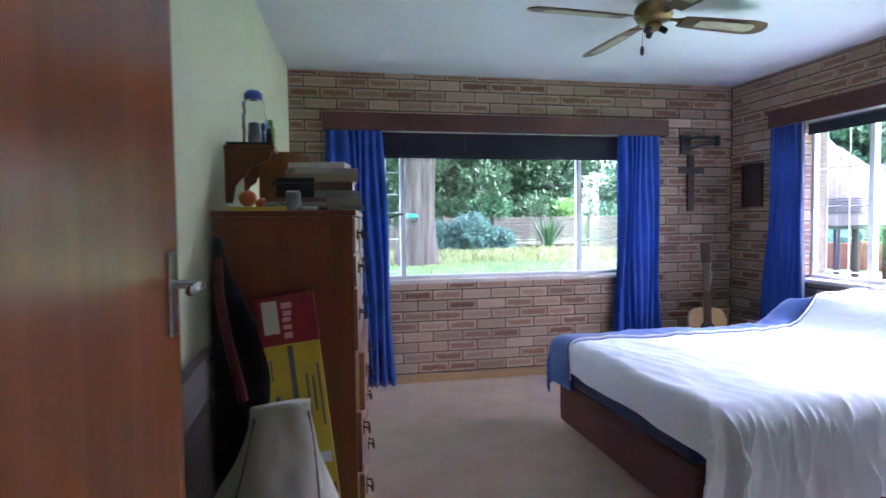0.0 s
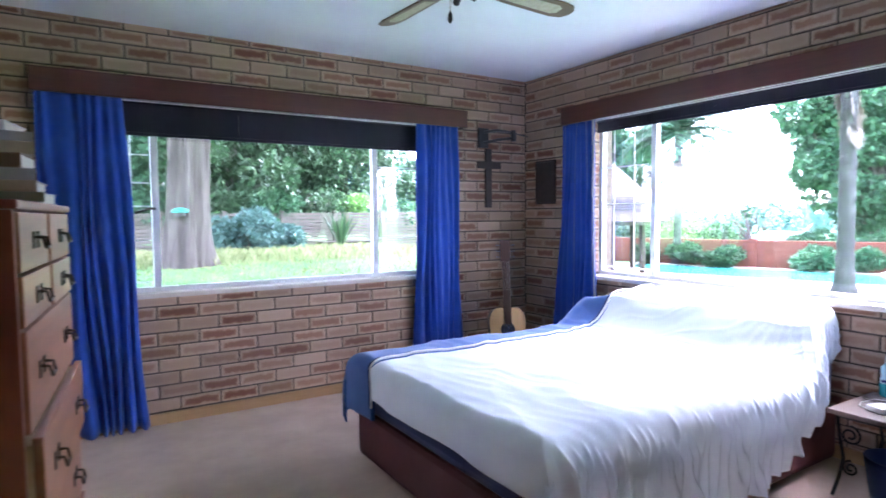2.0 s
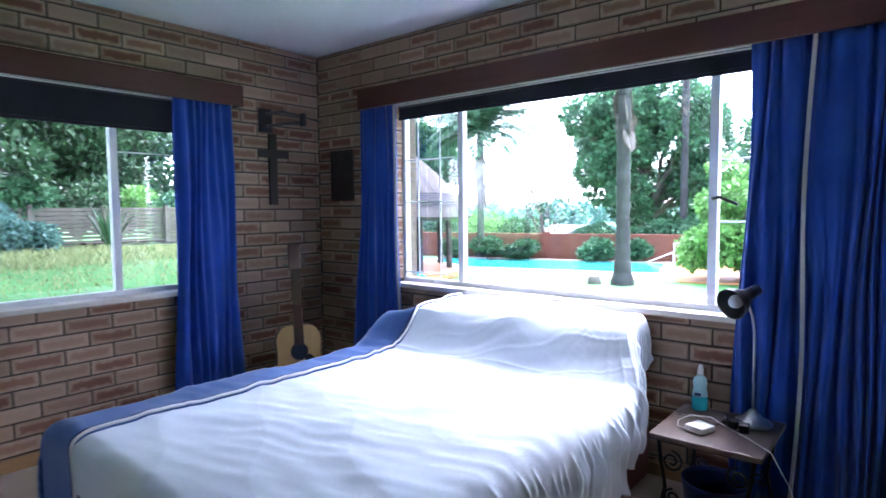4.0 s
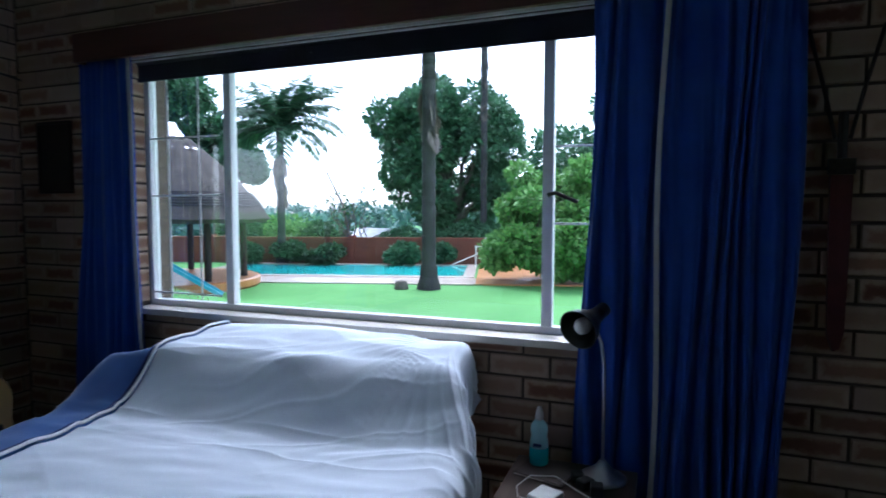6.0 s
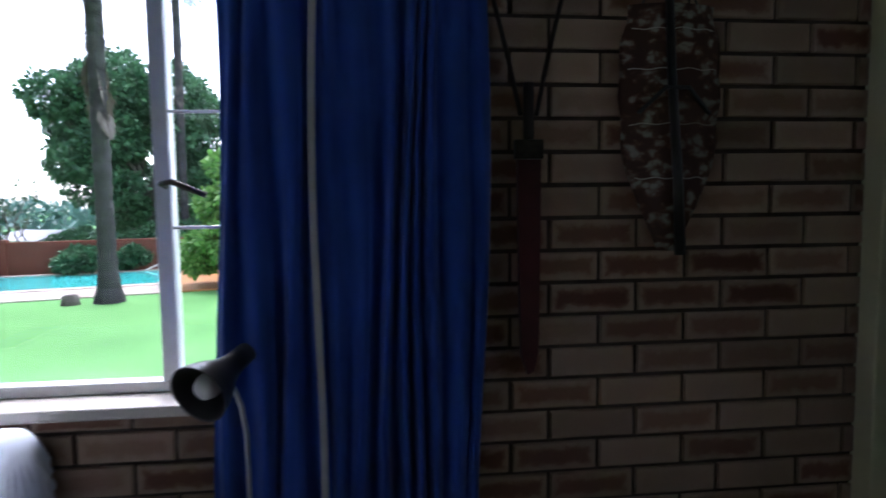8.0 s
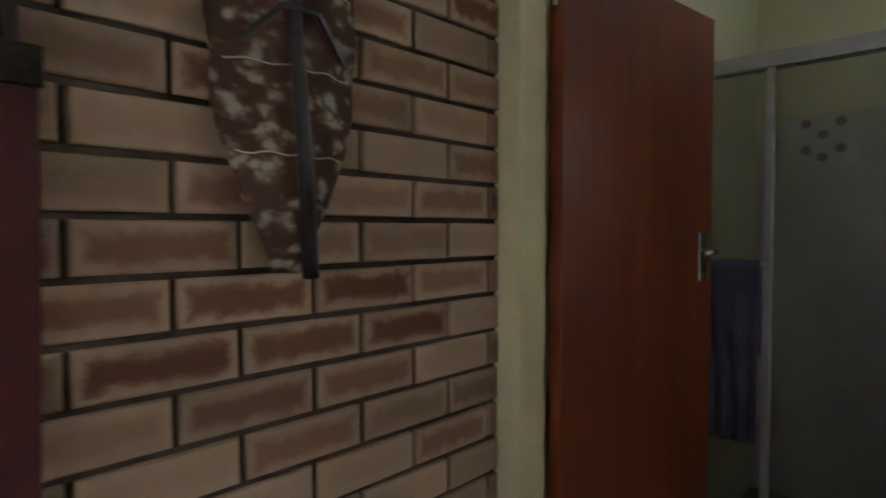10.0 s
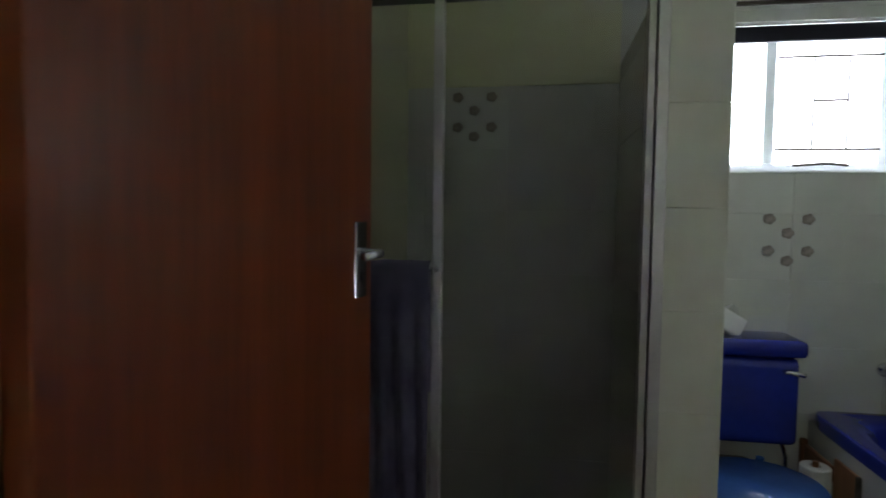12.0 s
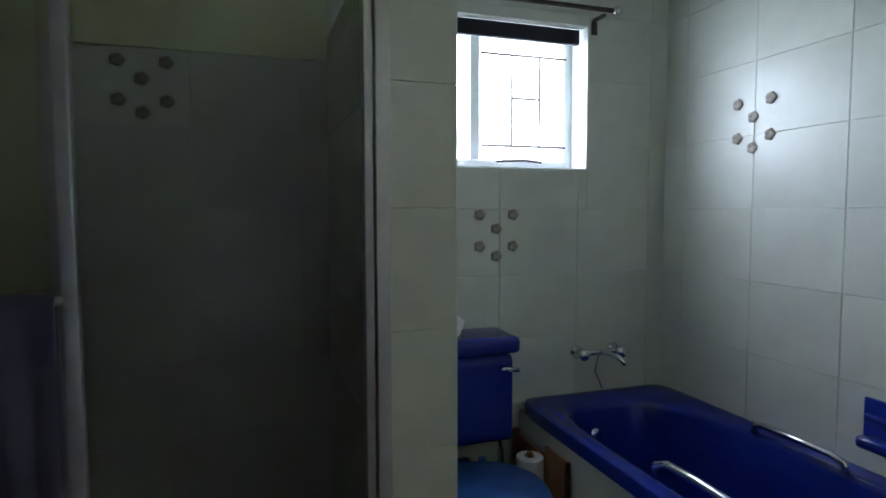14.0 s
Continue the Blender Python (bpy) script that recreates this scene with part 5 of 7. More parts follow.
tw = tagged(part("towel", surface(towel_cloth, 40, 44), TOWEL, None, smooth=True, at=pose(0, PY, 0)), "dark purple-grey towel hung over the screen's bar", "towel")
thicken(tw, 0.006, 0)
brown = cloth("dark_brown_towel", (0.018, 0.008, 0.008), (0.035, 0.016, 0.014), 260, 0.95, 9)
hook = thing("towel_hook", "small wooden wall peg by the bathroom doorway", "hook", pose(BD0 - 0.09, SOUTH - 0.092, 1.2))
part("plate", boxes((-0.05, 0.05, -0.02, 0, -0.02, 0.03), bevel=0.003), SHELFWOOD, hook)
part("peg", tube([(0, -0.0205, 0), (0, -0.06, 0.01), (0, -0.075, 0.03)], 0.008, 8), STEEL, hook)
t2 = tagged(part("towel", surface(lambda u, v: (BD0 + 0.02 - 0.2 * u + 0.012 * math.sin(14 * v + 8 * u) * v - 0.02 * v * (0.5 - u), SOUTH - 0.15 - 0.022 * math.sin(20 * u + 1) * (0.3 + 0.7 * v), 1.235 - 1.0 * v + 0.012 * math.sin(3 * u)), 30, 40), brown, smooth=True), "dark brown towel hanging beside the bathroom doorway", "towel")
thicken(t2, 0.012, 0)

# toilet
toilet = thing("toilet", "cobalt blue toilet with its lid down", "toilet", pose(-1.23, BATH_S + 0.012, 0))
part("cistern", boxes((-0.205, 0.205, 0.0, 0.185, 0.49, 0.80), bevel=0.035, seg=4), BLUE, toilet, smooth=True)
part("cistern_lid", boxes((-0.222, 0.222, -0.004, 0.20, 0.802, 0.862), bevel=0.026, seg=4), BLUE, toilet, smooth=True)
part("flush_lever", tube([(-0.15, 0.186, 0.755), (-0.15, 0.205, 0.757), (-0.165, 0.212, 0.757), (-0.205, 0.212, 0.75)], 0.008, 8), STEEL, toilet, "chrome flush lever", True)


def oval(rx, ry, n=40, cy=0.0, back=0.5):
    return [(rx * math.cos(a), cy + ry * math.sin(a) * (1 if math.sin(a) > 0 else back)) for a in (2 * math.pi * i / n for i in range(n))]


part("bowl", lathe([(0.11, 0.0), (0.12, 0.02), (0.10, 0.12), (0.12, 0.22), (0.16, 0.33), (0.178, 0.385), (0.172, 0.40)], 36, Matrix.Translation((0, 0.40, 0)) @ Matrix.Diagonal((1.0, 1.3, 1, 1))), BLUE, toilet, smooth=True)
part("bowl_back", boxes((-0.1, 0.1, 0.02, 0.25, 0.2, 0.395), bevel=0.03, seg=3), BLUE, toilet, smooth=True)
sb = prism(oval(0.195, 0.25, cy=0.38, back=0.72), 0.403, 0.422)
bmesh.ops.bevel(sb, geom=[e for e in sb.edges if abs(e.verts[0].co.z - e.verts[1].co.z) < 1e-6], offset=0.006, segments=2, affect="EDGES")
part("seat", sb, BLUESEAT, toilet, smooth=True)
sb = prism(oval(0.20, 0.255, cy=0.38, back=0.74), 0.424, 0.446)
bmesh.ops.bevel(sb, geom=[e for e in sb.edges if abs(e.verts[0].co.z - e.verts[1].co.z) < 1e-6], offset=0.010, segments=3, affect="EDGES")
part("lid", sb, BLUESEAT, toilet, "blue plastic lid, shut", smooth=True)
for x in (-0.08, 0.08):
    part("hinge", tube([(x, 0.19, 0.42), (x, 0.19, 0.452)], 0.014, 10), BLUESEAT, toilet)
part("supply_pipe", tube([(-0.19, 0.05, 0.49), (-0.22, 0.04, 0.40), (-0.23, 0.03, 0.25), (-0.22, 0.01, 0.2)], 0.008, 8), STEEL, toilet)
tis = thing("tissue_pack", "white tissue packet standing on the cistern", "tissues", pose(-1.192, BATH_S + 0.12, 0.875, 0, -28, 20))
part("wrapper", boxes((-0.06, 0.05, -0.03, 0.03, 0.0, 0.075), bevel=0.012, seg=3), WHITE, tis, smooth=True)
part("tissue", surface(lambda u, v: (-0.02 + 0.05 * u, -0.012 + 0.022 * v + 0.006 * math.sin(9 * u), 0.0755 + 0.03 * math.sin(math.pi * u) * (0.6 + 0.4 * v)), 10, 4), WHITE, tis)
hold = thing("paper_holder", "wooden stand with an upright peg for toilet paper", "paper holder", pose(-1.472, -6.478, 0))
part("base", boxes((-0.05, 0.05, -0.20, 0.15, 0.0, 0.02), bevel=0.004), SHELFWOOD, hold)
part("side_board", boxes((-0.06, -0.0505, 0.01, 0.155, 0.0, 0.485), bevel=0.003), CLOCKWOOD, hold, "pale wooden side board")
part("side_edge", boxes((-0.06, -0.045, 0.1555, 0.168, 0.0, 0.487), bevel=0.003), BRONZE, hold)
part("rail", boxes((-0.058, -0.042, -0.19, 0.0095, 0.40, 0.455), bevel=0.005), SHELFWOOD, hold)
part("post", boxes((-0.058, -0.035, -0.215, -0.1905, 0.0205, 0.47), bevel=0.004), SHELFWOOD, hold)
part("peg", tube([(0, 0, 0.0205), (0, 0, 0.465)], 0.010, 12), CLOCKWOOD, hold)
part("rest", lathe([(0.012, 0.335), (0.04, 0.336), (0.042, 0.342), (0.04, 0.349), (0.012, 0.3495)], 20), SHELFWOOD, hold, smooth=True)
roll = tagged(part("toilet_roll", lathe([(0.018, 0.0), (0.045, 0.0), (0.0475, 0.004), (0.0475, 0.096), (0.045, 0.1), (0.018, 0.1), (0.018, 0.002)], 28, pose(-1.472, -6.478, 0.35)), WHITE, None, smooth=False), "white toilet roll on an upright wooden peg", "toilet roll")

# bath
bath = thing("bathtub", "cobalt blue bathtub with chrome grips, panelled front", "bathtub", pose(-1.868, -5.86, 0))
BL, BWD = 0.852, 0.33


def tub(u, v):
    """From the outer rim edge, over the rim and down into the tub."""
    a = 2 * math.pi * u
    k = lambda c, p: math.copysign(abs(c) ** p, c)
    stages = [(1.0, 1.0, 0.525, 0.12), (1.0, 1.0, 0.560, 0.12), (0.995, 0.998, 0.57, 0.12), (0.96, 0.99, 0.572, 0.14), (0.80, 0.90, 0.566, 0.4), (0.77, 0.88, 0.55, 0.5), (0.73, 0.86, 0.45, 0.55), (0.69, 0.83, 0.3, 0.6), (0.62, 0.78, 0.2, 0.65), (0.45, 0.6, 0.165, 0.7), (0.02, 0.02, 0.16, 0.8)]
    s = v * (len(stages) - 1)
    i = min(int(s), len(stages) - 2)
    f = s - i
    sx, sy, z, p = (stages[i][j] * (1 - f) + stages[i + 1][j] * f for j in range(4))
    return (k(math.cos(a), p) * BWD * sx, k(math.sin(a), p) * BL * sy, z)


part("tub", surface(tub, 96, 40, True), BLUE, bath, "glossy cobalt enamel", True)
part("bath_panel", boxes((BWD - 0.022, BWD - 0.004, -BL + 0.002, BL - 0.01, 0.0, 0.53), bevel=0.002), TILE, bath, "pale tiled bath panel")
part("end_panel", boxes((-BWD + 0.01, BWD - 0.0225, BL - 0.03, BL - 0.011, 0.0, 0.53), bevel=0.002), TILE, bath)
for x, s in ((0.245, 1), (-0.255, -1)):
    y0 = -0.16 if s > 0 else -0.30
    part("grip", tube([(x, y0, 0.568), (x, y0 + 0.006, 0.592), (x - 0.008 * s, y0 + 0.04, 0.606), (x - 0.012 * s, y0 + 0.14, 0.607), (x - 0.008 * s, y0 + 0.27, 0.606), (x, y0 + 0.304, 0.592), (x, y0 + 0.31, 0.568)], 0.011, 10), STEEL, bath, "chrome grip", True)
part("overflow", lathe([(0.026, 0), (0.028, 0.004), (0.018, 0.010)], 20, pose(0.06, -0.735, 0.44, -80)), STEEL, bath, "chrome overflow", True)
tap = thing("bath_mixer", "old chrome bath taps with a swan spout", "tap", pose(-1.875, BATH_S + 0.004, 0.735))
for x in (-0.085, 0.085):
    part("tap_body", lathe([(0.026, 0), (0.026, 0.006), (0.014, 0.012), (0.014, 0.04), (0.022, 0.045), (0.024, 0.065), (0.018, 0.074)], 18, pose(x, 0, 0, -90)), STEEL, tap, smooth=True)
    part("tap_cross", tube([(x - 0.028, 0.06, 0), (x + 0.028, 0.06, 0)], 0.007, 8), STEEL, tap)
part("mixer_bar", tube([(-0.085, 0.035, 0), (0.085, 0.035, 0)], 0.012, 10), STEEL, tap)
part("spout", tube([(0, 0.035, 0), (-0.005, 0.07, 0.006), (-0.02, 0.14, 0.0), (-0.03, 0.165, -0.02)], 0.011, 10), STEEL, tap, smooth=True)
part("plug_chain", tube([(0.0, 0.03, -0.01), (0.005, 0.015, -0.08), (-0.02, 0.03, -0.15)], 0.0025, 6), BRONZE, tap)
soap = thing("soap_dish", "cobalt blue ceramic soap dish set in the tiles", "soap dish", pose(BATH_W + 0.001, -5.77, 0.70))
part("frame", boxes((0, 0.012, -0.085, 0.085, -0.06, 0.075), bevel=0.004), BLUE, soap)
part("bowl", boxes((0.0125, 0.07, -0.07, 0.07, -0.055, -0.02), bevel=0.016, seg=3), BLUE, soap, smooth=True)
part("grab_bar", tube([(0.012, -0.06, 0.03), (0.05, -0.05, 0.035), (0.05, 0.05, 0.035), (0.012, 0.06, 0.03)], 0.009, 8), BLUE, soap)

# relief flowers on the decorated tiles
PETAL = mottled("flower_relief", (0.20, 0.17, 0.145), (0.36, 0.31, 0.26), 40, 0.5, 0.2, 90)
flower_bm = bmesh.new()
for j in range(5):
    a = 2 * math.pi * j / 5
    lathe([(0.0125, 0), (0.010, 0.004), (0.003, 0.006)], 8, pose(0.011 * math.cos(a), 0, 0.009 * math.sin(a), 90), flower_bm)
flower_mesh = bpy.data.meshes.new("flower")
flower_bm.to_mesh(flower_mesh)
flower_bm.free()
flower_mesh.materials.append(PETAL)
FLOWERS = ((0, 0), (0.135, 0), (0.066, -0.052), (0, -0.118), (0.135, -0.118), (0.066, -0.155))


def flowers(wall, x, y, z, turn, flip):
    for a, b in FLOWERS:
        f = new("flower", flower_mesh)
        d = Matrix.Rotation(radians(turn), 4, "Z") @ Vector((flip * a, 0, b))
        f.matrix_basis = Matrix.Translation((x + d.x, y + d.y, z + d.z)) @ Matrix.Rotation(radians(turn + 180), 4, "Z")
        f.parent = wall


flowers(wall_bath_south, -1.378, BATH_S + 0.0045, 1.279, 0, -1)
flowers(wall_bath_south, -0.205, BATH_S + 0.0045, 1.749, 0, -1)
flowers(wall_bath_west, BATH_W + 0.0045, -6.34, 1.66, -90, -1)


# ---- burglar bars and handles of the bedroom windows ----
def bars(window, x0, x1, height, uprights, levels):
    for z in levels:
        part("burglar_bar", tube([(x0, 0.045, z), (x1, 0.045, z)], 0.0045, 6), FRAME, window)
    for x in uprights:
        part("burglar_bar", tube([(x, 0.045, 0.05), (x, 0.045, height - 0.05)], 0.0045, 6), FRAME, window)


WH = HEAD_Z - SILL_Z
bars(window_1, 0.05, 0.48, WH, (0.38,), (0.06, 0.33, 0.55, 0.70, 0.88))
bars(window_1, 2.09, 2.50, WH, (), (0.30, 0.86))
bars(window_2, 2.05, 2.48, WH, (2.17, 2.36), (0.07, 0.55, 0.83))
bars(window_2, 0.05, 0.47, WH, (), (0.43, 0.72))
for w, x in ((window_1, 0.50), (window_2, 0.49)):
    s = -1
    part("window_handle", tube([(x, -0.03, 0.53), (x, -0.06, 0.535), (x - 0.03, -0.075, 0.535), (x - 0.11, -0.07, 0.505)] if w == window_1 else [(x, 0.03, 0.535), (x, 0.06, 0.54), (x - 0.03, 0.075, 0.545), (x - 0.11, 0.07, 0.51)], 0.008, 8), BRONZE, w, "dark metal window catch", True)

# ---- garden ----
GRASS = mottled("lawn", (0.075, 0.21, 0.055), (0.125, 0.30, 0.09), 0.7, 0.9, 0.4, 30, 0.02, 0, 0.15)
PAVE = mottled("pale_paving", (0.42, 0.34, 0.29), (0.60, 0.52, 0.45), 1.4, 0.22, 0.3, 30, 0.004)
BRICKPAVE = mottled("orange_brick_paving", (0.36, 0.15, 0.045), (0.50, 0.24, 0.085), 2.5, 0.3, 0.3, 30, 0.004)
GROUND = -0.40


def ground_z(x, y):
    """Level by the pool, rising towards the trees in the north."""
    n = smooth(0.6, 3.2, y) * (1 - smooth(2.2, 7.0, x))
    return GROUND + 0.97 * n


bm = bmesh.new()
xs = [-300, -60, -20, -10, -6] + [-5 + 0.8 * i for i in range(20)] + [11.5, 14, 18, 30, 80, 300]
ys = [-300, -60, -20, -10, -7.2] + [-6 + 0.8 * i for i in range(34)] + [22, 28, 40, 90, 300]
g = [[bm.verts.new((x, y, ground_z(x, y))) for y in ys] for x in xs]
for i in range(len(xs) - 1):
    for j in range(len(ys) - 1):
        bm.faces.new((g[i][j], g[i + 1][j], g[i + 1][j + 1], g[i][j + 1]))
tagged(part("ground", bm, GRASS), "short green lawn round the house", "lawn", kind="structure")


def grass_tufts(name, n, region, hmin, hmax, seed, material, label):
    """Blades of grass as slim bent triangles, all in one mesh."""
    r = random.Random(seed)
    v, f = [], []
    for _ in range(n):
        x, y = region(r)
        z = ground_z(x, y)
        h, a, b = r.uniform(hmin, hmax), r.uniform(0, 6.28), r.uniform(0, 6.28)
        w = 0.008 + 0.012 * h
        dx, dy = math.cos(a) * w, math.sin(a) * w
        lx, ly = math.cos(b) * h * 0.5, math.sin(b) * h * 0.5
        k = len(v)
        v += [(x - dx, y - dy, z), (x + dx, y + dy, z), (x + lx * 0.4 + dx * 0.6, y + ly * 0.4 + dy * 0.6, z + h * 0.65), (x + lx, y + ly, z + h)]
        f += [(k, k + 1, k + 2), (k, k + 2, k + 3)]
    me = bpy.data.meshes.new(name)
    me.from_pydata(v, [], f)
    me.materials.append(material)
    return tagged(new(name, me), label, "grass", kind="stuff")


DRYBLADE = foliage("pale_grass_blades", (0.12, 0.17, 0.05), (0.24, 0.28, 0.11), (0.40, 0.40, 0.2))
grass_tufts("lawn_litter", 9000, lambda r: (r.uniform(-4.5, 4.0), r.uniform(1.8, 6.6)), 0.012, 0.05, 5, DRYBLADE, "dry blades and litter on the shaded lawn")
grass_tufts("long_grass", 9000, lambda r: (r.uniform(-4.5, 3.0), max(5.4, 7.2 + r.gauss(0, 0.9))), 0.03, 0.2, 6, DRYBLADE, "long pale grass under the trees")

# pool and paving
YARD = 16.0                  # the pool and its wall lie askew to the house


def yard(ahead, left):
    """A place in the back yard, along and across the pool's axis, from inside the garden window."""
    a = radians(YARD)
    return -1.94 + ahead * math.cos(a) - left * math.sin(a), -3.27 + ahead * math.sin(a) + left * math.cos(a)


pool = thing("swimming_pool", "rectangular swimming pool full of turquoise water", "pool", pose(*yard(16.3, 4.05), GROUND, 0, 0, YARD), kind="structure")
k = Nodes("pool_water", 0.05, 0, 0.5)
k.color(k.ramp(k.noise(k.coords(), 0.5), [(0.3, (0.05, 0.40, 0.38)), (0.7, (0.08, 0.50, 0.46))]))
k.bump(k.noise(k.coords((1, 1, 1)), 3.0, 3), 0.15, 0.02)
part("water", boxes((-1.45, 1.55, -3.2, 3.9, 0.006, 0.03)), k.m, pool, "turquoise water")
part("coping", boxes((-1.75, -1.45, -3.5, 4.2, 0.004, 0.05), (1.55, 1.85, -3.5, 4.2, 0.004, 0.05), (-1.45, 1.55, -3.5, -3.2, 0.004, 0.05), (-1.45, 1.55, 3.9, 4.2, 0.004, 0.05), bevel=0.01), PAVE, pool, "pale stone coping")
paving = tagged(part("pavement", boxes((-0.62, 0.62, -3.6, 4.4, 0.003, 0.03), bevel=0.006), PAVE, at=pose(*yard(13.92, 3.9), GROUND, 0, 0, YARD)), "pale paved pool surround", "paving", kind="structure")
paving_2 = tagged(part("pavement", boxes((-2.3, 2.45, -3.0, 1.4, 0.003, 0.035), bevel=0.006), BRICKPAVE, at=pose(*yard(15.6, -0.92), GROUND, 0, 0, YARD)), "orange brick paving beside the pool", "paving", kind="structure")

# boundary wall
GARDENWALL = mottled("garden_wall_brick", (0.15, 0.05, 0.035), (0.24, 0.085, 0.055), 2, 0.9, 0.5, 16, 0.02, 0, 0.2, (1, 1, 7))
bw = thing("garden_wall", "low red brick boundary wall behind the pool", "wall", pose(*yard(18.75, 2.0), GROUND, 0, 0, YARD), kind="structure")
for i in range(14):
    y = -14 + 2.4 * i
    part("wall_panel", boxes((-0.11, 0.11, y, y + 2.2, -0.1, 0.86), bevel=0.006), GARDENWALL, bw)
    part("wall_pier", boxes((-0.17, 0.17, y + 2.2005, y + 2.3995, -0.1, 0.92), bevel=0.006), GARDENWALL, bw)
    for zz in range(11):
        part("course_line", boxes((-0.112, -0.1102, y + 0.01, y + 2.19, 0.03 + 0.075 * zz, 0.04 + 0.075 * zz)), MORTAR, bw)

# plants
BARK = mottled("grey_bark", (0.075, 0.065, 0.056), (0.19, 0.172, 0.152), 2.2, 0.9, 0.9, 18, 0.05, 0, 0.15, (1, 1, 0.25))
PALMBARK = mottled("palm_bark", (0.03, 0.029, 0.03), (0.085, 0.083, 0.085), 3, 0.9, 0.9, 14, 0.04, 0, 0.15, (1, 1, 3.0))
LEAF_DARK = foliage("dark_tree_leaves", (0.018, 0.060, 0.030), (0.046, 0.130, 0.058), (0.115, 0.255, 0.115))
LEAF_MID = foliage("mid_leaves", (0.012, 0.038, 0.016), (0.032, 0.085, 0.034), (0.085, 0.165, 0.07))
LEAF_LIGHT = foliage("light_leaves", (0.06, 0.16, 0.035), (0.13, 0.29, 0.07), (0.27, 0.46, 0.14))
# own colour of the north shrubs; on the far woods it stands for haze
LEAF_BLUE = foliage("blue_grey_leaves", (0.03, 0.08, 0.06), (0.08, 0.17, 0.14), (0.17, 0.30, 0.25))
FROND = foliage("palm_fronds", (0.02, 0.055, 0.03), (0.045, 0.11, 0.06), (0.10, 0.19, 0.10))
DRY = foliage("dry_fronds", (0.07, 0.058, 0.048), (0.14, 0.115, 0.095), (0.24, 0.20, 0.165))


def leaf_crown(clumps, n, size, seed, flat=0.8):
    """Leaves scattered in the outer part of several clumps (x, y, z, radius)."""
    r = random.Random(seed)
    v, f = [], []
    total = sum(c[3] ** 2 for c in clumps)
    for cx, cy, cz, cr in clumps:
        for _ in range(int(n * cr * cr / total)):
            a, s = r.uniform(0, 6.283), r.uniform(-1, 1)
            q = math.sqrt(1 - s * s)
            d = Vector((q * math.cos(a), q * math.sin(a), s))
            bump = 1 + 0.35 * noise3(d.x * 2.5 + cx, d.y * 2.5 + cy, d.z * 2.5 + cz)
            rad = cr * bump * r.uniform(0.55, 1.0) ** 0.5
            p = Vector((cx + d.x * rad, cy + d.y * rad, cz + d.z * rad * flat))
            L = size * r.uniform(0.6, 1.5)
            along = (d + Vector((r.gauss(0, 0.6), r.gauss(0, 0.6), r.gauss(-0.3, 0.6)))).normalized()
            side = along.cross(Vector((r.gauss(0, 1), r.gauss(0, 1), r.gauss(0, 1)))).normalized() * L * 0.3
            k = len(v)
            v += [tuple(p), tuple(p + along * L * 0.5 + side), tuple(p + along * L), tuple(p + along * L * 0.5 - side)]
            f.append((k, k + 1, k + 2, k + 3))
    me = bpy.data.meshes.new("crown")
    me.from_pydata(v, [], f)
    return me


def mesh_part(name, me, material, parent, label=""):
    me.materials.append(material)
    ob = new(name, me)
    ob.parent = parent
    if label:
        ob["label"] = label
    return ob


def limb(bm, a, b, r0, r1, bend, r):
    pts = [Vector(a).lerp(Vector(b), i / 6) + Vector((r.gauss(0, bend), r.gauss(0, bend), 0)) * math.sin(math.pi * i / 6) for i in range(7)]
    return tube(pts, 1.0, 10, bm, [r0 + (r1 - r0) * i / 6 for i in range(7)])


def tree(label, x, y, clumps, trunk_r, leaf, n, size, seed, fork=None, group="trees beyond the wall", bark=None):
    """A tapered trunk, limbs towards the clumps and a crown of leaves; clumps are given from the tree's foot."""
    r = random.Random(seed)
    t = thing("tree", label, "tree", pose(x, y, ground_z(x, y)), group)
    fork = fork or min(c[2] - c[3] for c in clumps) * 0.9 + 0.3
    bm = tube([(0, 0, -0.1), (0.02, 0, 0.15), (0.05, 0.03, fork * 0.5), (0.0, 0.0, fork)], 1.0, 14, None, [trunk_r * 1.6, trunk_r * 1.15, trunk_r, trunk_r * 0.85])
    part("trunk", bm, bark or BARK, t, smooth=True)
    bm = bmesh.new()
    for c in clumps:
        limb(bm, (0, 0, fork * 0.92), (c[0], c[1], c[2]), trunk_r * 0.5, trunk_r * 0.08, 0.15, r)
    part("limbs", bm, bark or BARK, t, smooth=True)
    mesh_part("crown", leaf_crown(clumps, n, size, seed), leaf, t, "leafy crown")
    return t


def random_clumps(r, cx, cy, cz, rx, rz, n, rad):
    out = []
    for _ in range(n):
        a, q = r.uniform(0, 6.283), math.sqrt(r.random())
        out.append((cx + rx * q * math.cos(a), cy + rx * q * math.sin(a), cz + rz * r.uniform(-1, 1) * (1 - 0.5 * q), rad * r.uniform(0.7, 1.25)))
    return out


R = random.Random(21)
tree("large dense dark green tree behind the boundary wall", 20.6, 5.3, random_clumps(R, 0, 0, 3.9, 2.75, 2.9, 46, 0.86), 0.3, LEAF_DARK, 52000, 0.17, 31, 1.2)
tree("bright green leafy shrub by the pool paving", 11.9, -0.75, random_clumps(R, 0, 0, 0.85, 1.35, 0.7, 20, 0.46) + random_clumps(R, 0.1, 0.1, 2.15, 0.95, 1.0, 22, 0.42), 0.06, LEAF_LIGHT, 30000, 0.13, 32, 0.3, "shrubs by the wall")
tree("dark green tree behind the thatched hut", *yard(24, 14.6), random_clumps(R, 0, 0, 5.6, 2.3, 2.0, 24, 0.85), 0.25, LEAF_DARK, 22000, 0.2, 33, 2.0)
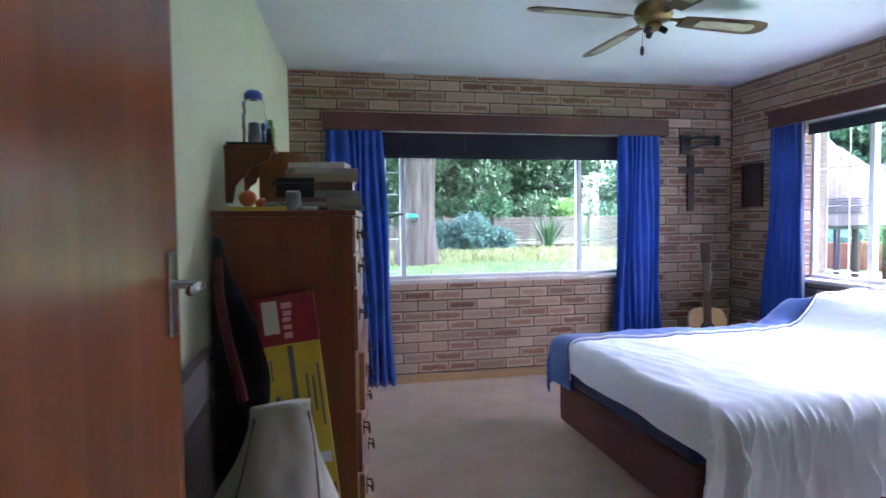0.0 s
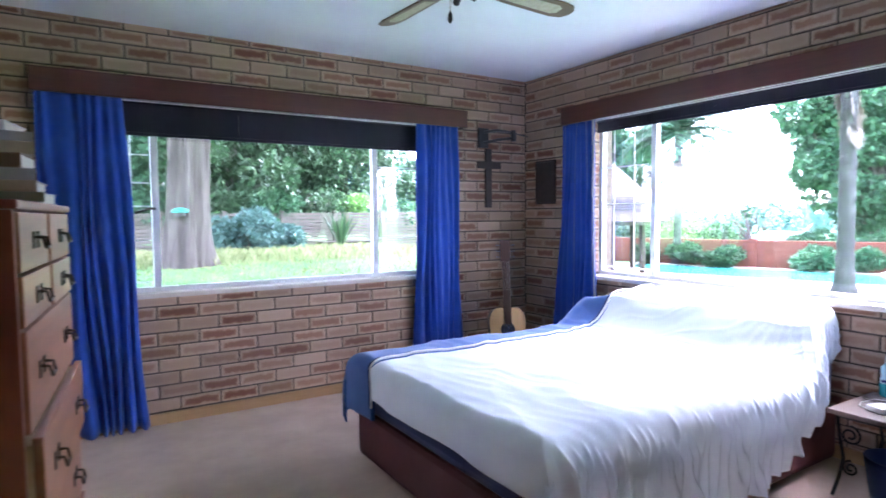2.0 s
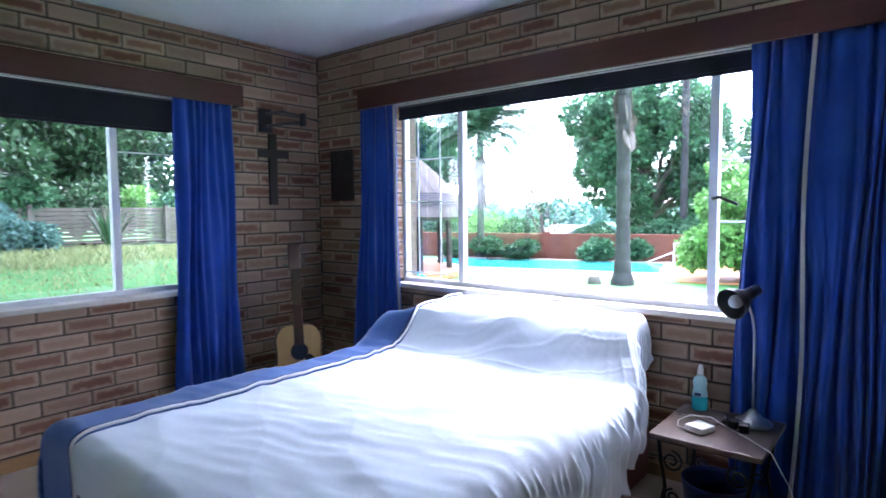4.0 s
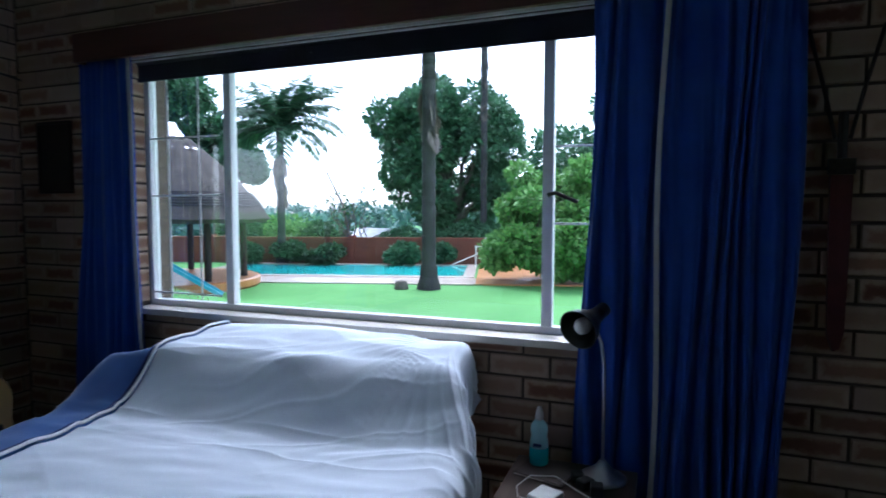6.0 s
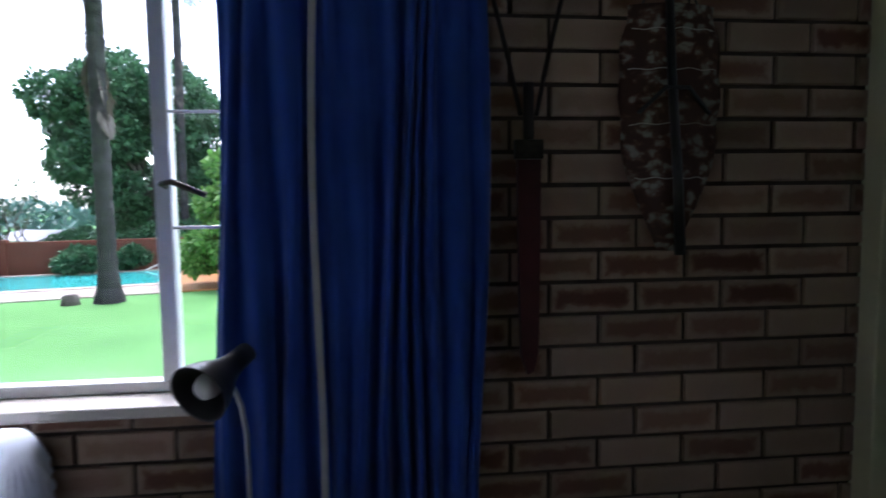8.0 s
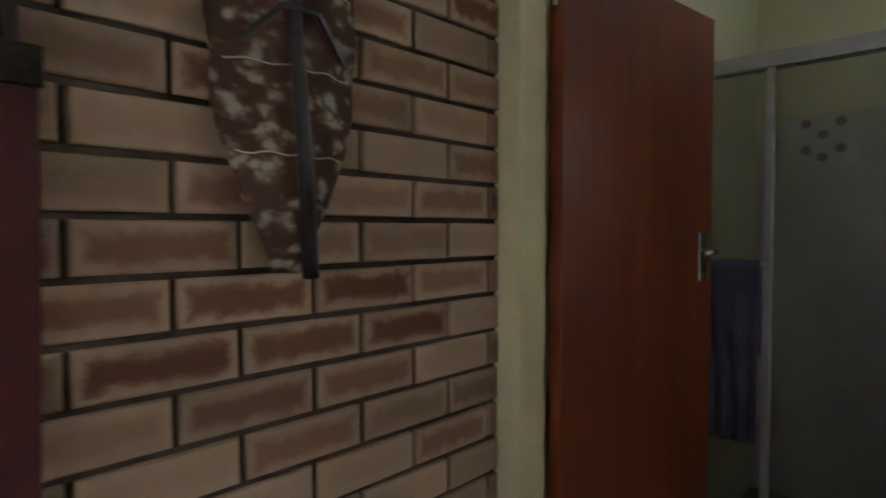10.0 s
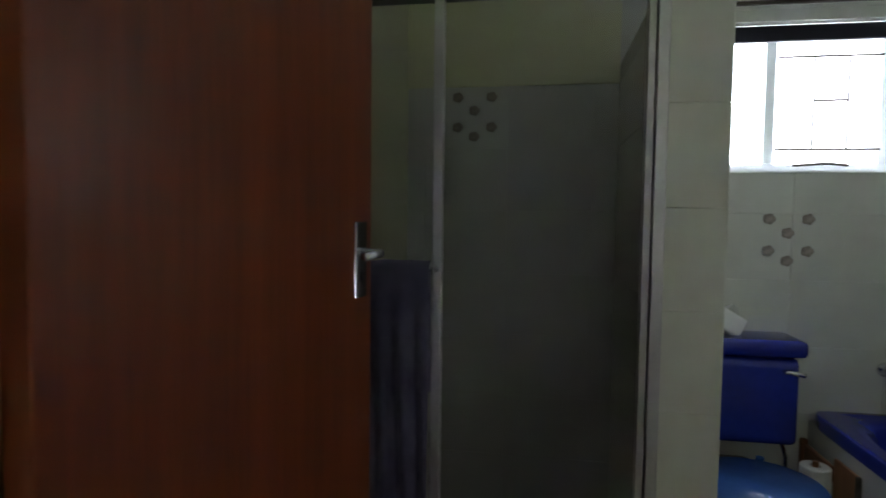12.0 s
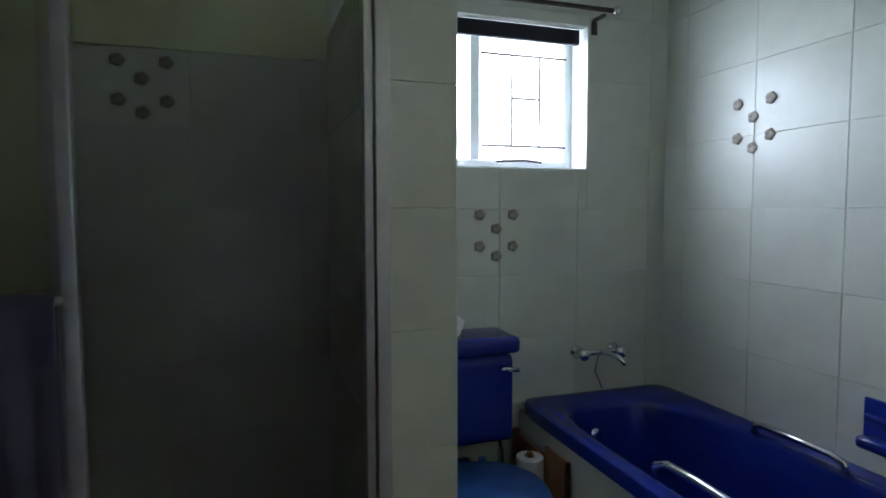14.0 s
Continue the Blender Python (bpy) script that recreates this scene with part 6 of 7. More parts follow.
tree("dark green tree beyond the hut roof", *yard(25, 12.4), random_clumps(R, 0, 0, 4.3, 1.7, 1.7, 18, 0.7), 0.18, LEAF_DARK, 30000, 0.2, 34, 1.6)
tree("dark green tree at the end of the pool wall", 19.5, -1.6, random_clumps(R, 0, 0, 3.8, 2.4, 2.2, 16, 1.1), 0.25, LEAF_DARK, 14000, 0.2, 35, 1.8)
for i, (ahead, left, rr, h, leaf) in enumerate(((18.1, 6.6, 0.5, 0.42, LEAF_MID), (18.0, 5.4, 0.5, 0.34, LEAF_MID), (18.0, 2.9, 0.5, 0.42, LEAF_DARK), (18.1, 1.7, 0.4, 0.36, LEAF_DARK), (18.0, 7.9, 0.45, 0.4, LEAF_MID),
                                                 (20.6, 9.2, 1.0, 0.95, LEAF_MID), (20.9, 7.5, 1.0, 0.95, LEAF_LIGHT), (20.7, 6.1, 0.9, 0.8, LEAF_MID), (20.8, 3.2, 0.8, 0.7, LEAF_DARK), (20.6, 1.6, 0.8, 0.75, LEAF_DARK), (20.6, 0.0, 0.9, 0.8, LEAF_DARK), (20.4, -1.7, 1.0, 0.9, LEAF_DARK),
                                                 (13.3, 9.6, 0.6, 0.7, LEAF_MID), (12.6, 8.6, 0.45, 0.5, LEAF_DARK))):
    tree("low leafy shrub along the garden wall", *yard(ahead, left), random_clumps(R, 0, 0, h, rr * 0.8, h * 0.5, 8, rr * 0.5), 0.04, leaf, 3200, 0.11, 50 + i, 0.15, "shrubs by the wall")
# far hedges and tree line beyond the wall, distance haze painted as blue-grey leaves
far = []
for i in range(60):
    a = radians(20 + 110 * i / 59)
    d = R.uniform(60, 75)
    far.append((d * math.sin(a), d * math.cos(a), R.uniform(-0.6, 0.5), R.uniform(1.6, 2.6)))
for i in range(34):
    x, y = yard(R.uniform(26, 31), 24 - 1.1 * i)
    far.append((x, y, R.uniform(-0.4, 0.1), R.uniform(0.9, 1.4)))
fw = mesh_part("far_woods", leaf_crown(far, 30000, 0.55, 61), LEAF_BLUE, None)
tagged(fw, "hedges and tree line beyond the garden, haze put in as blue-grey leaf colour", "trees", kind="stuff")


def palm(label, x, y, height, trunk_r, fronds, reach, seed, dead=0, lean=0.0, droop=0.062):
    t = thing("palm_tree", label, "palm", pose(x, y, ground_z(x, y)), "palms by the pool")
    r = random.Random(seed)
    n = int(height / 0.16)
    pts = [(lean * (i / n) ** 2, 0, -0.05 + (height + 0.05) * i / n) for i in range(n + 1)]
    rad = [trunk_r * (1 + 1.0 * math.exp(-i * 0.16 / 0.35)) * (1.06 if i % 2 else 0.97) for i in range(n + 1)]
    part("trunk", tube(pts, 1.0, 16, None, rad), PALMBARK, t, smooth=False)
    for kind, count in (("frond", fronds), ("dead_frond", dead)):
        for i in range(count):
            a = 2.399 * i + r.uniform(-0.2, 0.2)
            up = r.uniform(0.0, 1.5) if kind == "frond" else r.uniform(-1.5, -1.1)
            L = reach * r.uniform(0.8, 1.1) * (1 if kind == "frond" else 0.4)
            d = Vector((math.cos(a), math.sin(a), 0))
            v, f = [], []
            prev = None
            ns = 26
            base = Vector((lean, 0, height - (0.0 if kind == "frond" else r.uniform(0.1, 0.42) * height)))
            line = []
            p, ang = base.copy(), up
            for s in range(ns + 1):
                line.append(p.copy())
                p = p + (d * math.cos(ang) + Vector((0, 0, math.sin(ang)))) * (L / ns)
                ang -= (droop * (0.6 + 0.8 * s / ns) if kind == "frond" else 0.01)
            for s in range(2, ns):
                o = line[s]
                tang = (line[s + 1] - o).normalized()
                side = tang.cross(Vector((0, 0, 1)))
                side = side.normalized() if side.length > 1e-3 else Vector((1, 0, 0))
                ll = 0.29 * reach * math.sin(math.pi * (s / ns) ** 0.75) * r.uniform(0.75, 1.1) * (1 if kind == "frond" else 0.4)
                for sg in (-1, 1):
                    for q in (0.0, 0.5):
                        o2 = o.lerp(line[s + 1], q)
                        tip = o2 + side * sg * ll * 0.75 + tang * ll * 0.5 + Vector((0, 0, -ll * r.uniform(0.15, 0.5)))
                        mid = o2.lerp(tip, 0.5) + Vector((0, 0, 0.03))
                        w = tang * 0.024 * reach / 2
                        k = len(v)
                        v += [tuple(o2), tuple(mid + w), tuple(tip), tuple(mid - w)]
                        f.append((k, k + 1, k + 2, k + 3))
            me = bpy.data.meshes.new(kind)
            me.from_pydata(v, [], f)
            ob = mesh_part(kind, me, FROND if kind == "frond" else DRY, t)
            part("stalk", tube(line, 0.018, 5, None, [1 - 0.8 * s / ns for s in range(ns + 1)]), FROND if kind == "frond" else DRY, ob)
    return t


palm("tall palm with a grey ringed trunk on the lawn", 9.75, 1.62, 6.1, 0.145, 20, 2.4, 71, 16)
palm("palm with arching fronds beside the boundary wall", *yard(18.2, 6.9), 4.35, 0.12, 40, 2.55, 72, 9)
palm("slim palm behind the boundary wall", 18.4, 3.0, 8.3, 0.12, 14, 1.5, 73, 26)

# bare shrub
R2 = random.Random(5)
bare = thing("bare_shrub", "sparse bare branching shrub against the sky", "shrub", pose(*yard(19.6, 5.0), GROUND))
bm = bmesh.new()
for i in range(9):
    a, h = R2.uniform(0, 6.28), R2.uniform(1.5, 2.5)
    tip = (math.cos(a) * 0.7, math.sin(a) * 0.7, h)
    limb(bm, (0, 0, 0), tip, 0.035, 0.01, 0.12, R2)
    for j in range(4):
        b = R2.uniform(0, 6.28)
        s = Vector(tip) * R2.uniform(0.55, 0.95)
        limb(bm, s, s + Vector((math.cos(b) * 0.3, math.sin(b) * 0.3, R2.uniform(0.1, 0.35))), 0.013, 0.004, 0.03, R2)
part("branches", bm, BARK, bare, smooth=True)
part("dead_stalk", tube([(0.0, -0.1, 0.3), (0.0, 0.25, 1.9), (-0.1, 0.85, 3.1)], 0.06, 8, None, [1, 0.8, 0.4]), BARK, bare)
mesh_part("leaves", leaf_crown([(math.cos(i) * 0.6, math.sin(i * 1.7) * 0.6, 1.4 + 0.14 * i, 0.3) for i in range(7)], 220, 0.13, 77), LEAF_MID, bare)

# thatched hut
THATCH = mottled("old_thatch", (0.055, 0.048, 0.045), (0.11, 0.098, 0.092), 3, 0.95, 1.0, 40, 0.04, 0, 0.1, (1, 1, 0.25))
POLE = mottled("creosoted_pole", (0.022, 0.017, 0.014), (0.05, 0.04, 0.033), 6, 0.85, 0.4, 40, 0.004, 0, 0.2, (1, 1, 0.2))
hut = thing("thatched_hut", "open round hut under a conical grey thatched roof", "hut", pose(8.05, 7.35, GROUND))


def thatch(u, v):
    a = 2 * math.pi * u
    rr = 2.12 - 1.72 * v + 0.10 * math.sin(math.pi * v) + 0.03 * noise3(9 * math.cos(a), 9 * math.sin(a), v * 9)
    return (rr * math.cos(a), rr * math.sin(a), 1.46 + 1.78 * v ** 0.95 + 0.02 * noise3(14 * math.cos(a), 14 * math.sin(a), 3))


thicken(part("roof", surface(thatch, 72, 22, True), THATCH, hut, "weathered grey thatch", False), 0.16, 1)
for j in range(6):
    v = 0.13 + 0.03 * j
    ring = [Vector(thatch(i / 48, v)) + Vector((math.cos(2 * math.pi * i / 48), math.sin(2 * math.pi * i / 48), 0.8)).normalized() * 0.20 for i in range(49)]
    part("binding_wire", tube(ring, 0.016, 5), BLACK, hut)
part("ridge_cap", lathe([(0.84, 3.06), (0.82, 3.10), (0.60, 3.24), (0.40, 3.42), (0.28, 3.58), (0.22, 3.70), (0.03, 3.72)], 24), ALU, hut, "grey metal ridge cap", True)
for i in range(8):
    a = radians(45 * i - 62)
    part("post", tube([(1.66 * math.cos(a), 1.66 * math.sin(a), 0.2), (1.65 * math.cos(a), 1.65 * math.sin(a), 1.75)], 0.075, 12), POLE, hut)
part("plinth", lathe([(1.95, 0.0), (2.0, 0.05), (2.0, 0.19), (1.95, 0.22)], 48), BRICKPAVE, hut, "low brick plinth")
part("screen_wall", boxes((-1.1, 1.0, 1.1, 1.22, 0.2205, 1.3), bevel=0.01), POLE, hut, "dark back wall of the hut")

# poolside things
SLIDEBLUE = mottled("blue_slide_plastic", (0.05, 0.30, 0.42), (0.08, 0.40, 0.52), 6, 0.35, 0.05)
slide = thing("slide", "small blue plastic garden slide on the lawn", "slide", pose(6.75, 5.45, GROUND, 0, 0, -58))
part("chute", boxes((-0.6, 0.6, -0.13, 0.13, -0.012, 0.012), (-0.6, 0.6, -0.16, -0.1305, -0.012, 0.06), (-0.6, 0.6, 0.1305, 0.16, -0.012, 0.06), bevel=0.006), SLIDEBLUE, slide, at=pose(0.05, 0, 0.36, 0, 32, 0))
for y in (-0.14, 0.14):
    part("ladder_rail", tube([(-0.75, y, 0.0), (-0.48, y, 0.72), (-0.42, y, 0.95)], 0.02, 8), BLACK, slide)
for z in (0.2, 0.42, 0.62):
    part("rung", tube([(-0.75 + 0.375 * z, -0.14, z), (-0.75 + 0.375 * z, 0.14, z)], 0.015, 8), BLACK, slide)
WHITECHAIR = mottled("white_resin", (0.66, 0.64, 0.60), (0.76, 0.74, 0.70), 8, 0.45, 0.05)
chair = thing("garden_chair", "white plastic garden chair on the paving", "chair", pose(*yard(17.7, 0.3), GROUND + 0.035, 0, 0, 150))
part("seat", boxes((-0.22, 0.22, -0.22, 0.22, 0.38, 0.41), bevel=0.012), WHITECHAIR, chair)
for i in range(5):
    x = -0.2 + 0.085 * i
    part("back_slat", boxes((x, x + 0.06, 0.22, 0.245, 0.42, 0.84), bevel=0.008), WHITECHAIR, chair)
part("top_rail", boxes((-0.23, 0.23, 0.215, 0.25, 0.841, 0.89), bevel=0.01), WHITECHAIR, chair)
for x in (-0.21, 0.21):
    part("armrest", boxes((x - 0.03, x + 0.03, -0.22, 0.21, 0.60, 0.63), bevel=0.01), WHITECHAIR, chair)
    for y in (-0.2, 0.2):
        part("leg", boxes((x - 0.025, x + 0.025, y - 0.025, y + 0.025, 0, 0.379), bevel=0.008), WHITECHAIR, chair)
    part("arm_post", boxes((x - 0.02, x + 0.02, -0.21, -0.17, 0.411, 0.599), bevel=0.006), WHITECHAIR, chair)
pole = tagged(part("pool_pole", tube([(*yard(17.9, 1.35), GROUND + 0.05), (*yard(18.2, 0.5), 0.0), (*yard(18.5, -0.35), 0.36)], 0.02, 8), WHITECHAIR), "white pool cleaning pole propped over the paving", "pole")
stump = thing("tree_stump", "short cut stump beside the palm", "stump", pose(9.55, 2.2, GROUND))
part("wood", lathe([(0.17, -0.02), (0.15, 0.05), (0.13, 0.16), (0.10, 0.17)], 18), BARK, stump, smooth=True)
part("cut_face", lathe([(0.115, 0.1705), (0.11, 0.176)], 18), POLE, stump)
shed = thing("garden_shed", "small white gabled shed just behind the wall", "shed", pose(19.6, 8.1, GROUND, 0, 0, -28))
part("wall", boxes((-0.75, 0.75, -1.0, 1.0, 0, 0.72)), REVEAL, shed)
part("roof", prism([(-0.95, 0.70), (0.95, 0.70), (0.0, 1.02)], -1.15, 1.15, m=pose(0, 0, 0, 90)), mottled("pale_roof", (0.36, 0.36, 0.38), (0.46, 0.46, 0.48), 3, 0.8), shed)
part("door", boxes((-0.3, 0.3, -1.02, -1.001, 0, 0.66), bevel=0.003), POLE, shed)

# north side: old tree, fence, undergrowth
old = thing("old_tree", "thick old tree trunk with grey furrowed bark", "tree", pose(-2.03, 5.6, ground_z(-2.03, 5.6)))


def trunk(u, v):
    a = 2 * math.pi * u
    z = 9.0 * v
    flare = 0.22 * math.exp(-z / 0.3) * (0.6 + 0.4 * math.sin(3 * a + 1))
    rr = 0.27 + flare + 0.05 * abs(math.cos(1.5 * a + 0.5)) + 0.024 * math.sin(7 * a + 0.4 * z) + 0.022 * math.sin(17 * a + 3 * noise3(math.cos(a), math.sin(a), z * 0.5)) - 0.012 * z
    return (rr * math.cos(a) + 0.1 * math.sin(z * 0.5), rr * math.sin(a), z - 0.05)


part("trunk", surface(trunk, 90, 60, True), mottled("old_bark", (0.035, 0.03, 0.026), (0.15, 0.13, 0.11), 3.2, 0.95, 0.9, 14, 0.06, 0, 0.2, (1, 1, 0.2)), old, smooth=True)
# crown above the view, added to shade the north lawn and dim that window
bm = bmesh.new()
canopy = random_clumps(random.Random(41), 1.4, -1.0, 6.1, 6.2, 1.0, 64, 1.45)
for c in canopy[::4]:
    limb(bm, (0.1, 0, 4.6), c[:3], 0.12, 0.03, 0.2, R)
part("limbs", bm, BARK, old, smooth=True)
mesh_part("crown", leaf_crown(canopy, 60000, 0.25, 42), LEAF_DARK, old, "unseen spreading crown, added high up to shade the lawn")
FEED = mottled("green_plastic", (0.02, 0.30, 0.22), (0.03, 0.4, 0.3), 9, 0.4, 0.05)
feeder = thing("bird_feeder", "bright green plastic feeder fixed to the trunk", "bird feeder", pose(-2.14, 5.22, 1.40) @ Matrix.Diagonal((0.48, 0.48, 0.48, 1)))
part("roof", lathe([(0.26, 0.0), (0.24, 0.06), (0.16, 0.12), (0.04, 0.15)], 20), FEED, feeder, smooth=True)
part("tray", lathe([(0.14, -0.12), (0.16, -0.1), (0.16, -0.002), (0.1, -0.001)], 20), BLACK, feeder)
part("back_bracket", boxes((-0.02, 0.02, 0.10, 0.30, -0.05, 0.0), bevel=0.004), BLACK, feeder)
FENCE = wood("weathered_fence", (0.10, 0.085, 0.072), (0.19, 0.165, 0.14), 0.85, (0.06, 1, 1), 8, 0.2)
fence = thing("slat_fence", "grey weathered slatted timber fence behind shrubs", "fence", pose(0, 10.2, 0.46), kind="structure")
for i in range(8):
    x = -4.6 + 1.36 * i
    part("post", boxes((x - 0.045, x + 0.045, -0.07, 0.025, -0.1, 1.02), bevel=0.006), FENCE, fence)
for j in range(11):
    z = 0.03 + 0.086 * j
    for i in range(7):
        x = -4.6 + 1.36 * i
        part("slat", boxes((x + 0.003, x + 1.357, 0.026, 0.045, z, z + 0.074), bevel=0.003, seg=1), FENCE, fence)
bench = thing("bench", "low dark timber bench before the fence", "bench", pose(2.3, 9.4, ground_z(2.3, 9.4)))
part("seat", boxes((-0.8, 0.8, -0.15, 0.15, 0.1, 0.15), bevel=0.008), POLE, bench)
for x in (-0.65, 0.65):
    part("leg", boxes((x - 0.05, x + 0.05, -0.12, 0.12, 0.0, 0.0995), bevel=0.006), POLE, bench)
tree("blue-grey shrub in front of the slat fence", -0.45, 8.3, random_clumps(R, 0, 0, 0.42, 0.6, 0.34, 16, 0.28), 0.035, LEAF_BLUE, 9000, 0.075, 81, 0.15, "undergrowth to the north")
tree("blue-grey shrub spreading along the grass edge", 0.45, 8.8, random_clumps(R, 0, 0, 0.30, 0.4, 0.22, 10, 0.22), 0.03, LEAF_BLUE, 5000, 0.07, 80, 0.12, "undergrowth to the north")
tree("pale leafy shrub behind the slat fence", 3.0, 11.6, random_clumps(R, 0, 0, 0.95, 0.7, 0.35, 10, 0.35), 0.05, LEAF_LIGHT, 5000, 0.1, 82, 0.4, "undergrowth to the north")
for i, (x, y, cz, rx, rz, n, leaf) in enumerate(((-5.0, 11.6, 2.2, 1.5, 1.7, 20, LEAF_DARK), (-2.2, 12.4, 2.3, 1.5, 1.7, 20, LEAF_DARK), (-0.3, 11.8, 2.1, 1.4, 1.6, 20, LEAF_MID), (1.6, 13.2, 2.6, 1.5, 1.6, 20, LEAF_MID), (3.8, 13.6, 2.4, 1.6, 1.6, 18, LEAF_MID), (6.2, 14.0, 2.2, 1.7, 1.6, 18, LEAF_MID), (8.4, 14.8, 2.2, 1.7, 1.6, 16, LEAF_DARK), (-8.0, 12.5, 2.2, 1.7, 1.6, 16, LEAF_DARK), (0.5, 17, 4.6, 2.8, 2.2, 22, LEAF_DARK), (5, 18, 4.4, 2.8, 2.2, 20, LEAF_DARK), (-4.5, 17, 4.6, 2.8, 2.2, 20, LEAF_DARK))):
    tree("dense green tree in the wood to the north", x, y, random_clumps(R, 0, 0, cz, rx, rz, n, 0.72), 0.09, leaf, 11000, 0.14, 90 + i, 0.9, "trees to the north")
for i, (x, y, h, leaf) in enumerate(((-4.2, 11.0, 0.9, LEAF_MID), (-2.4, 10.9, 0.8, LEAF_DARK), (-0.9, 10.9, 0.9, LEAF_MID), (0.5, 11.0, 0.85, LEAF_DARK), (2.0, 11.1, 0.9, LEAF_MID), (4.2, 11.2, 1.0, LEAF_DARK), (5.8, 11.4, 1.0, LEAF_MID))):
    tree("leafy undergrowth just behind the slat fence", x, y, random_clumps(R, 0, 0, h, 0.75, h * 0.55, 12, 0.38), 0.04, leaf, 6000, 0.09, 120 + i, 0.2, "undergrowth to the north")
# strap-leaved clump
v, f = [], []
for i in range(46):
    a, L, tilt = R.uniform(0, 6.28), R.uniform(0.7, 1.15), R.uniform(0.1, 0.65)
    d = Vector((math.cos(a) * math.sin(tilt), math.sin(a) * math.sin(tilt), math.cos(tilt)))
    side = Vector((-math.sin(a), math.cos(a), 0)) * 0.022
    k = len(v)
    q = d * L * 0.6
    tip = d * L + Vector((0, 0, -0.12 * tilt))
    v += [tuple(-side * 0.6), tuple(side * 0.6), tuple(q + side), tuple(q - side), tuple(tip)]
    f += [(k, k + 1, k + 2, k + 3), (k + 3, k + 2, k + 4)]
me = bpy.data.meshes.new("strap_leaves")
me.from_pydata(v, [], f)
yucca = thing("strap_leaved_plant", "tall strap-leaved plant on the grass edge", "plant", pose(1.75, 8.7, ground_z(1.75, 8.7)))
mesh_part("strap_leaves", me, LEAF_MID, yucca)
part("root_stock", lathe([(0.12, -0.05), (0.1, 0.06), (0.03, 0.1)], 12), BARK, yucca)


# ---- pieces of the walls: tiles, then bricks ----
def tile_mesh(w, h):
    """A glazed tile with eased edges, in its own x-z plane, face towards -y."""
    me = bpy.data.meshes.new("tile")
    e = 0.001
    v = [(x, 0, z) for x, z in ((0, 0), (w, 0), (w, h), (0, h))] + [(x, -0.003, z) for x, z in ((e, e), (w - e, e), (w - e, h - e), (e, h - e))]
    me.from_pydata(v, [], [(4, 5, 6, 7), (0, 1, 5, 4), (1, 2, 6, 5), (2, 3, 7, 6), (3, 0, 4, 7)])
    me.materials.append(TILE)
    return me


TW, TH, TZ = 0.33, 0.2475, 0.062
tile_cache = {}


def tiles(wall, origin, turn, length, top, holes=(), start=0.0):
    """Lays tiles on a wall from origin along its own x, leaving out the holes (x0, x1, z0, z1)."""
    m = Matrix.Translation(origin) @ Matrix.Rotation(radians(turn), 4, "Z")
    xs = [0.0]
    x = start if start > 0.02 else TW
    while x < length - 0.02:
        xs.append(x)
        x += TW
    xs.append(length)
    zs = [0.0]
    z = TZ
    while z < top - 0.02:
        zs.append(z)
        z += TH
    zs.append(top)
    for x0, x1 in zip(xs, xs[1:]):
        for z0, z1 in zip(zs, zs[1:]):
            cells = [(x0, x1, z0, z1)]
            for a, b, c, d in holes:
                out = []
                for p0, p1, q0, q1 in cells:
                    if p1 <= a or p0 >= b or q1 <= c or q0 >= d:
                        out.append((p0, p1, q0, q1))
                        continue
                    out += [(p0, a, q0, q1)] if p0 < a else []
                    out += [(b, p1, q0, q1)] if p1 > b else []
                    out += [(max(p0, a), min(p1, b), q0, c)] if q0 < c else []
                    out += [(max(p0, a), min(p1, b), d, q1)] if q1 > d else []
                cells = out
            for p0, p1, q0, q1 in cells:
                if p1 - p0 < 0.008 or q1 - q0 < 0.008:
                    continue
                key = (round(p1 - p0 - 0.0016, 4), round(q1 - q0 - 0.0016, 4))
                if key not in tile_cache:
                    tile_cache[key] = tile_mesh(*key)
                ob = new("tile", tile_cache[key])
                ob.matrix_basis = m @ Matrix.Translation((p0 + 0.0008, 0, q0 + 0.0008))
                ob.parent = wall


tiles(wall_bath_south, (-0.0, BATH_S, 0), 180, 0.829, 1.79, (), 0.076)
tiles(wall_bath_south, (PX0, BATH_S, 0), 180, -BATH_W + PX0, H, [(-BW1 + PX0, -BW0 + PX0, BWZ0, BWZ1)], 0.155)
tiles(wall_bath_west, (BATH_W, BATH_S, 0), 90, SOUTH - 0.09 - BATH_S, H, (), 0.117)
tiles(wall_pier, (PX1, PY, 0), 180, PX1 - PX0, PIER - 0.002, (), 0.5)
tiles(wall_pier, (PX0, PY, 0), 270, PY - BATH_S, PIER - 0.002, (), 0.2)
tiles(wall_pier, (PX1, BATH_S, 0), 90, PY - BATH_S, 1.79, (), 0.2)

BL_, BP, BH = 0.238, 0.085, 0.0735
brick_cache = {}


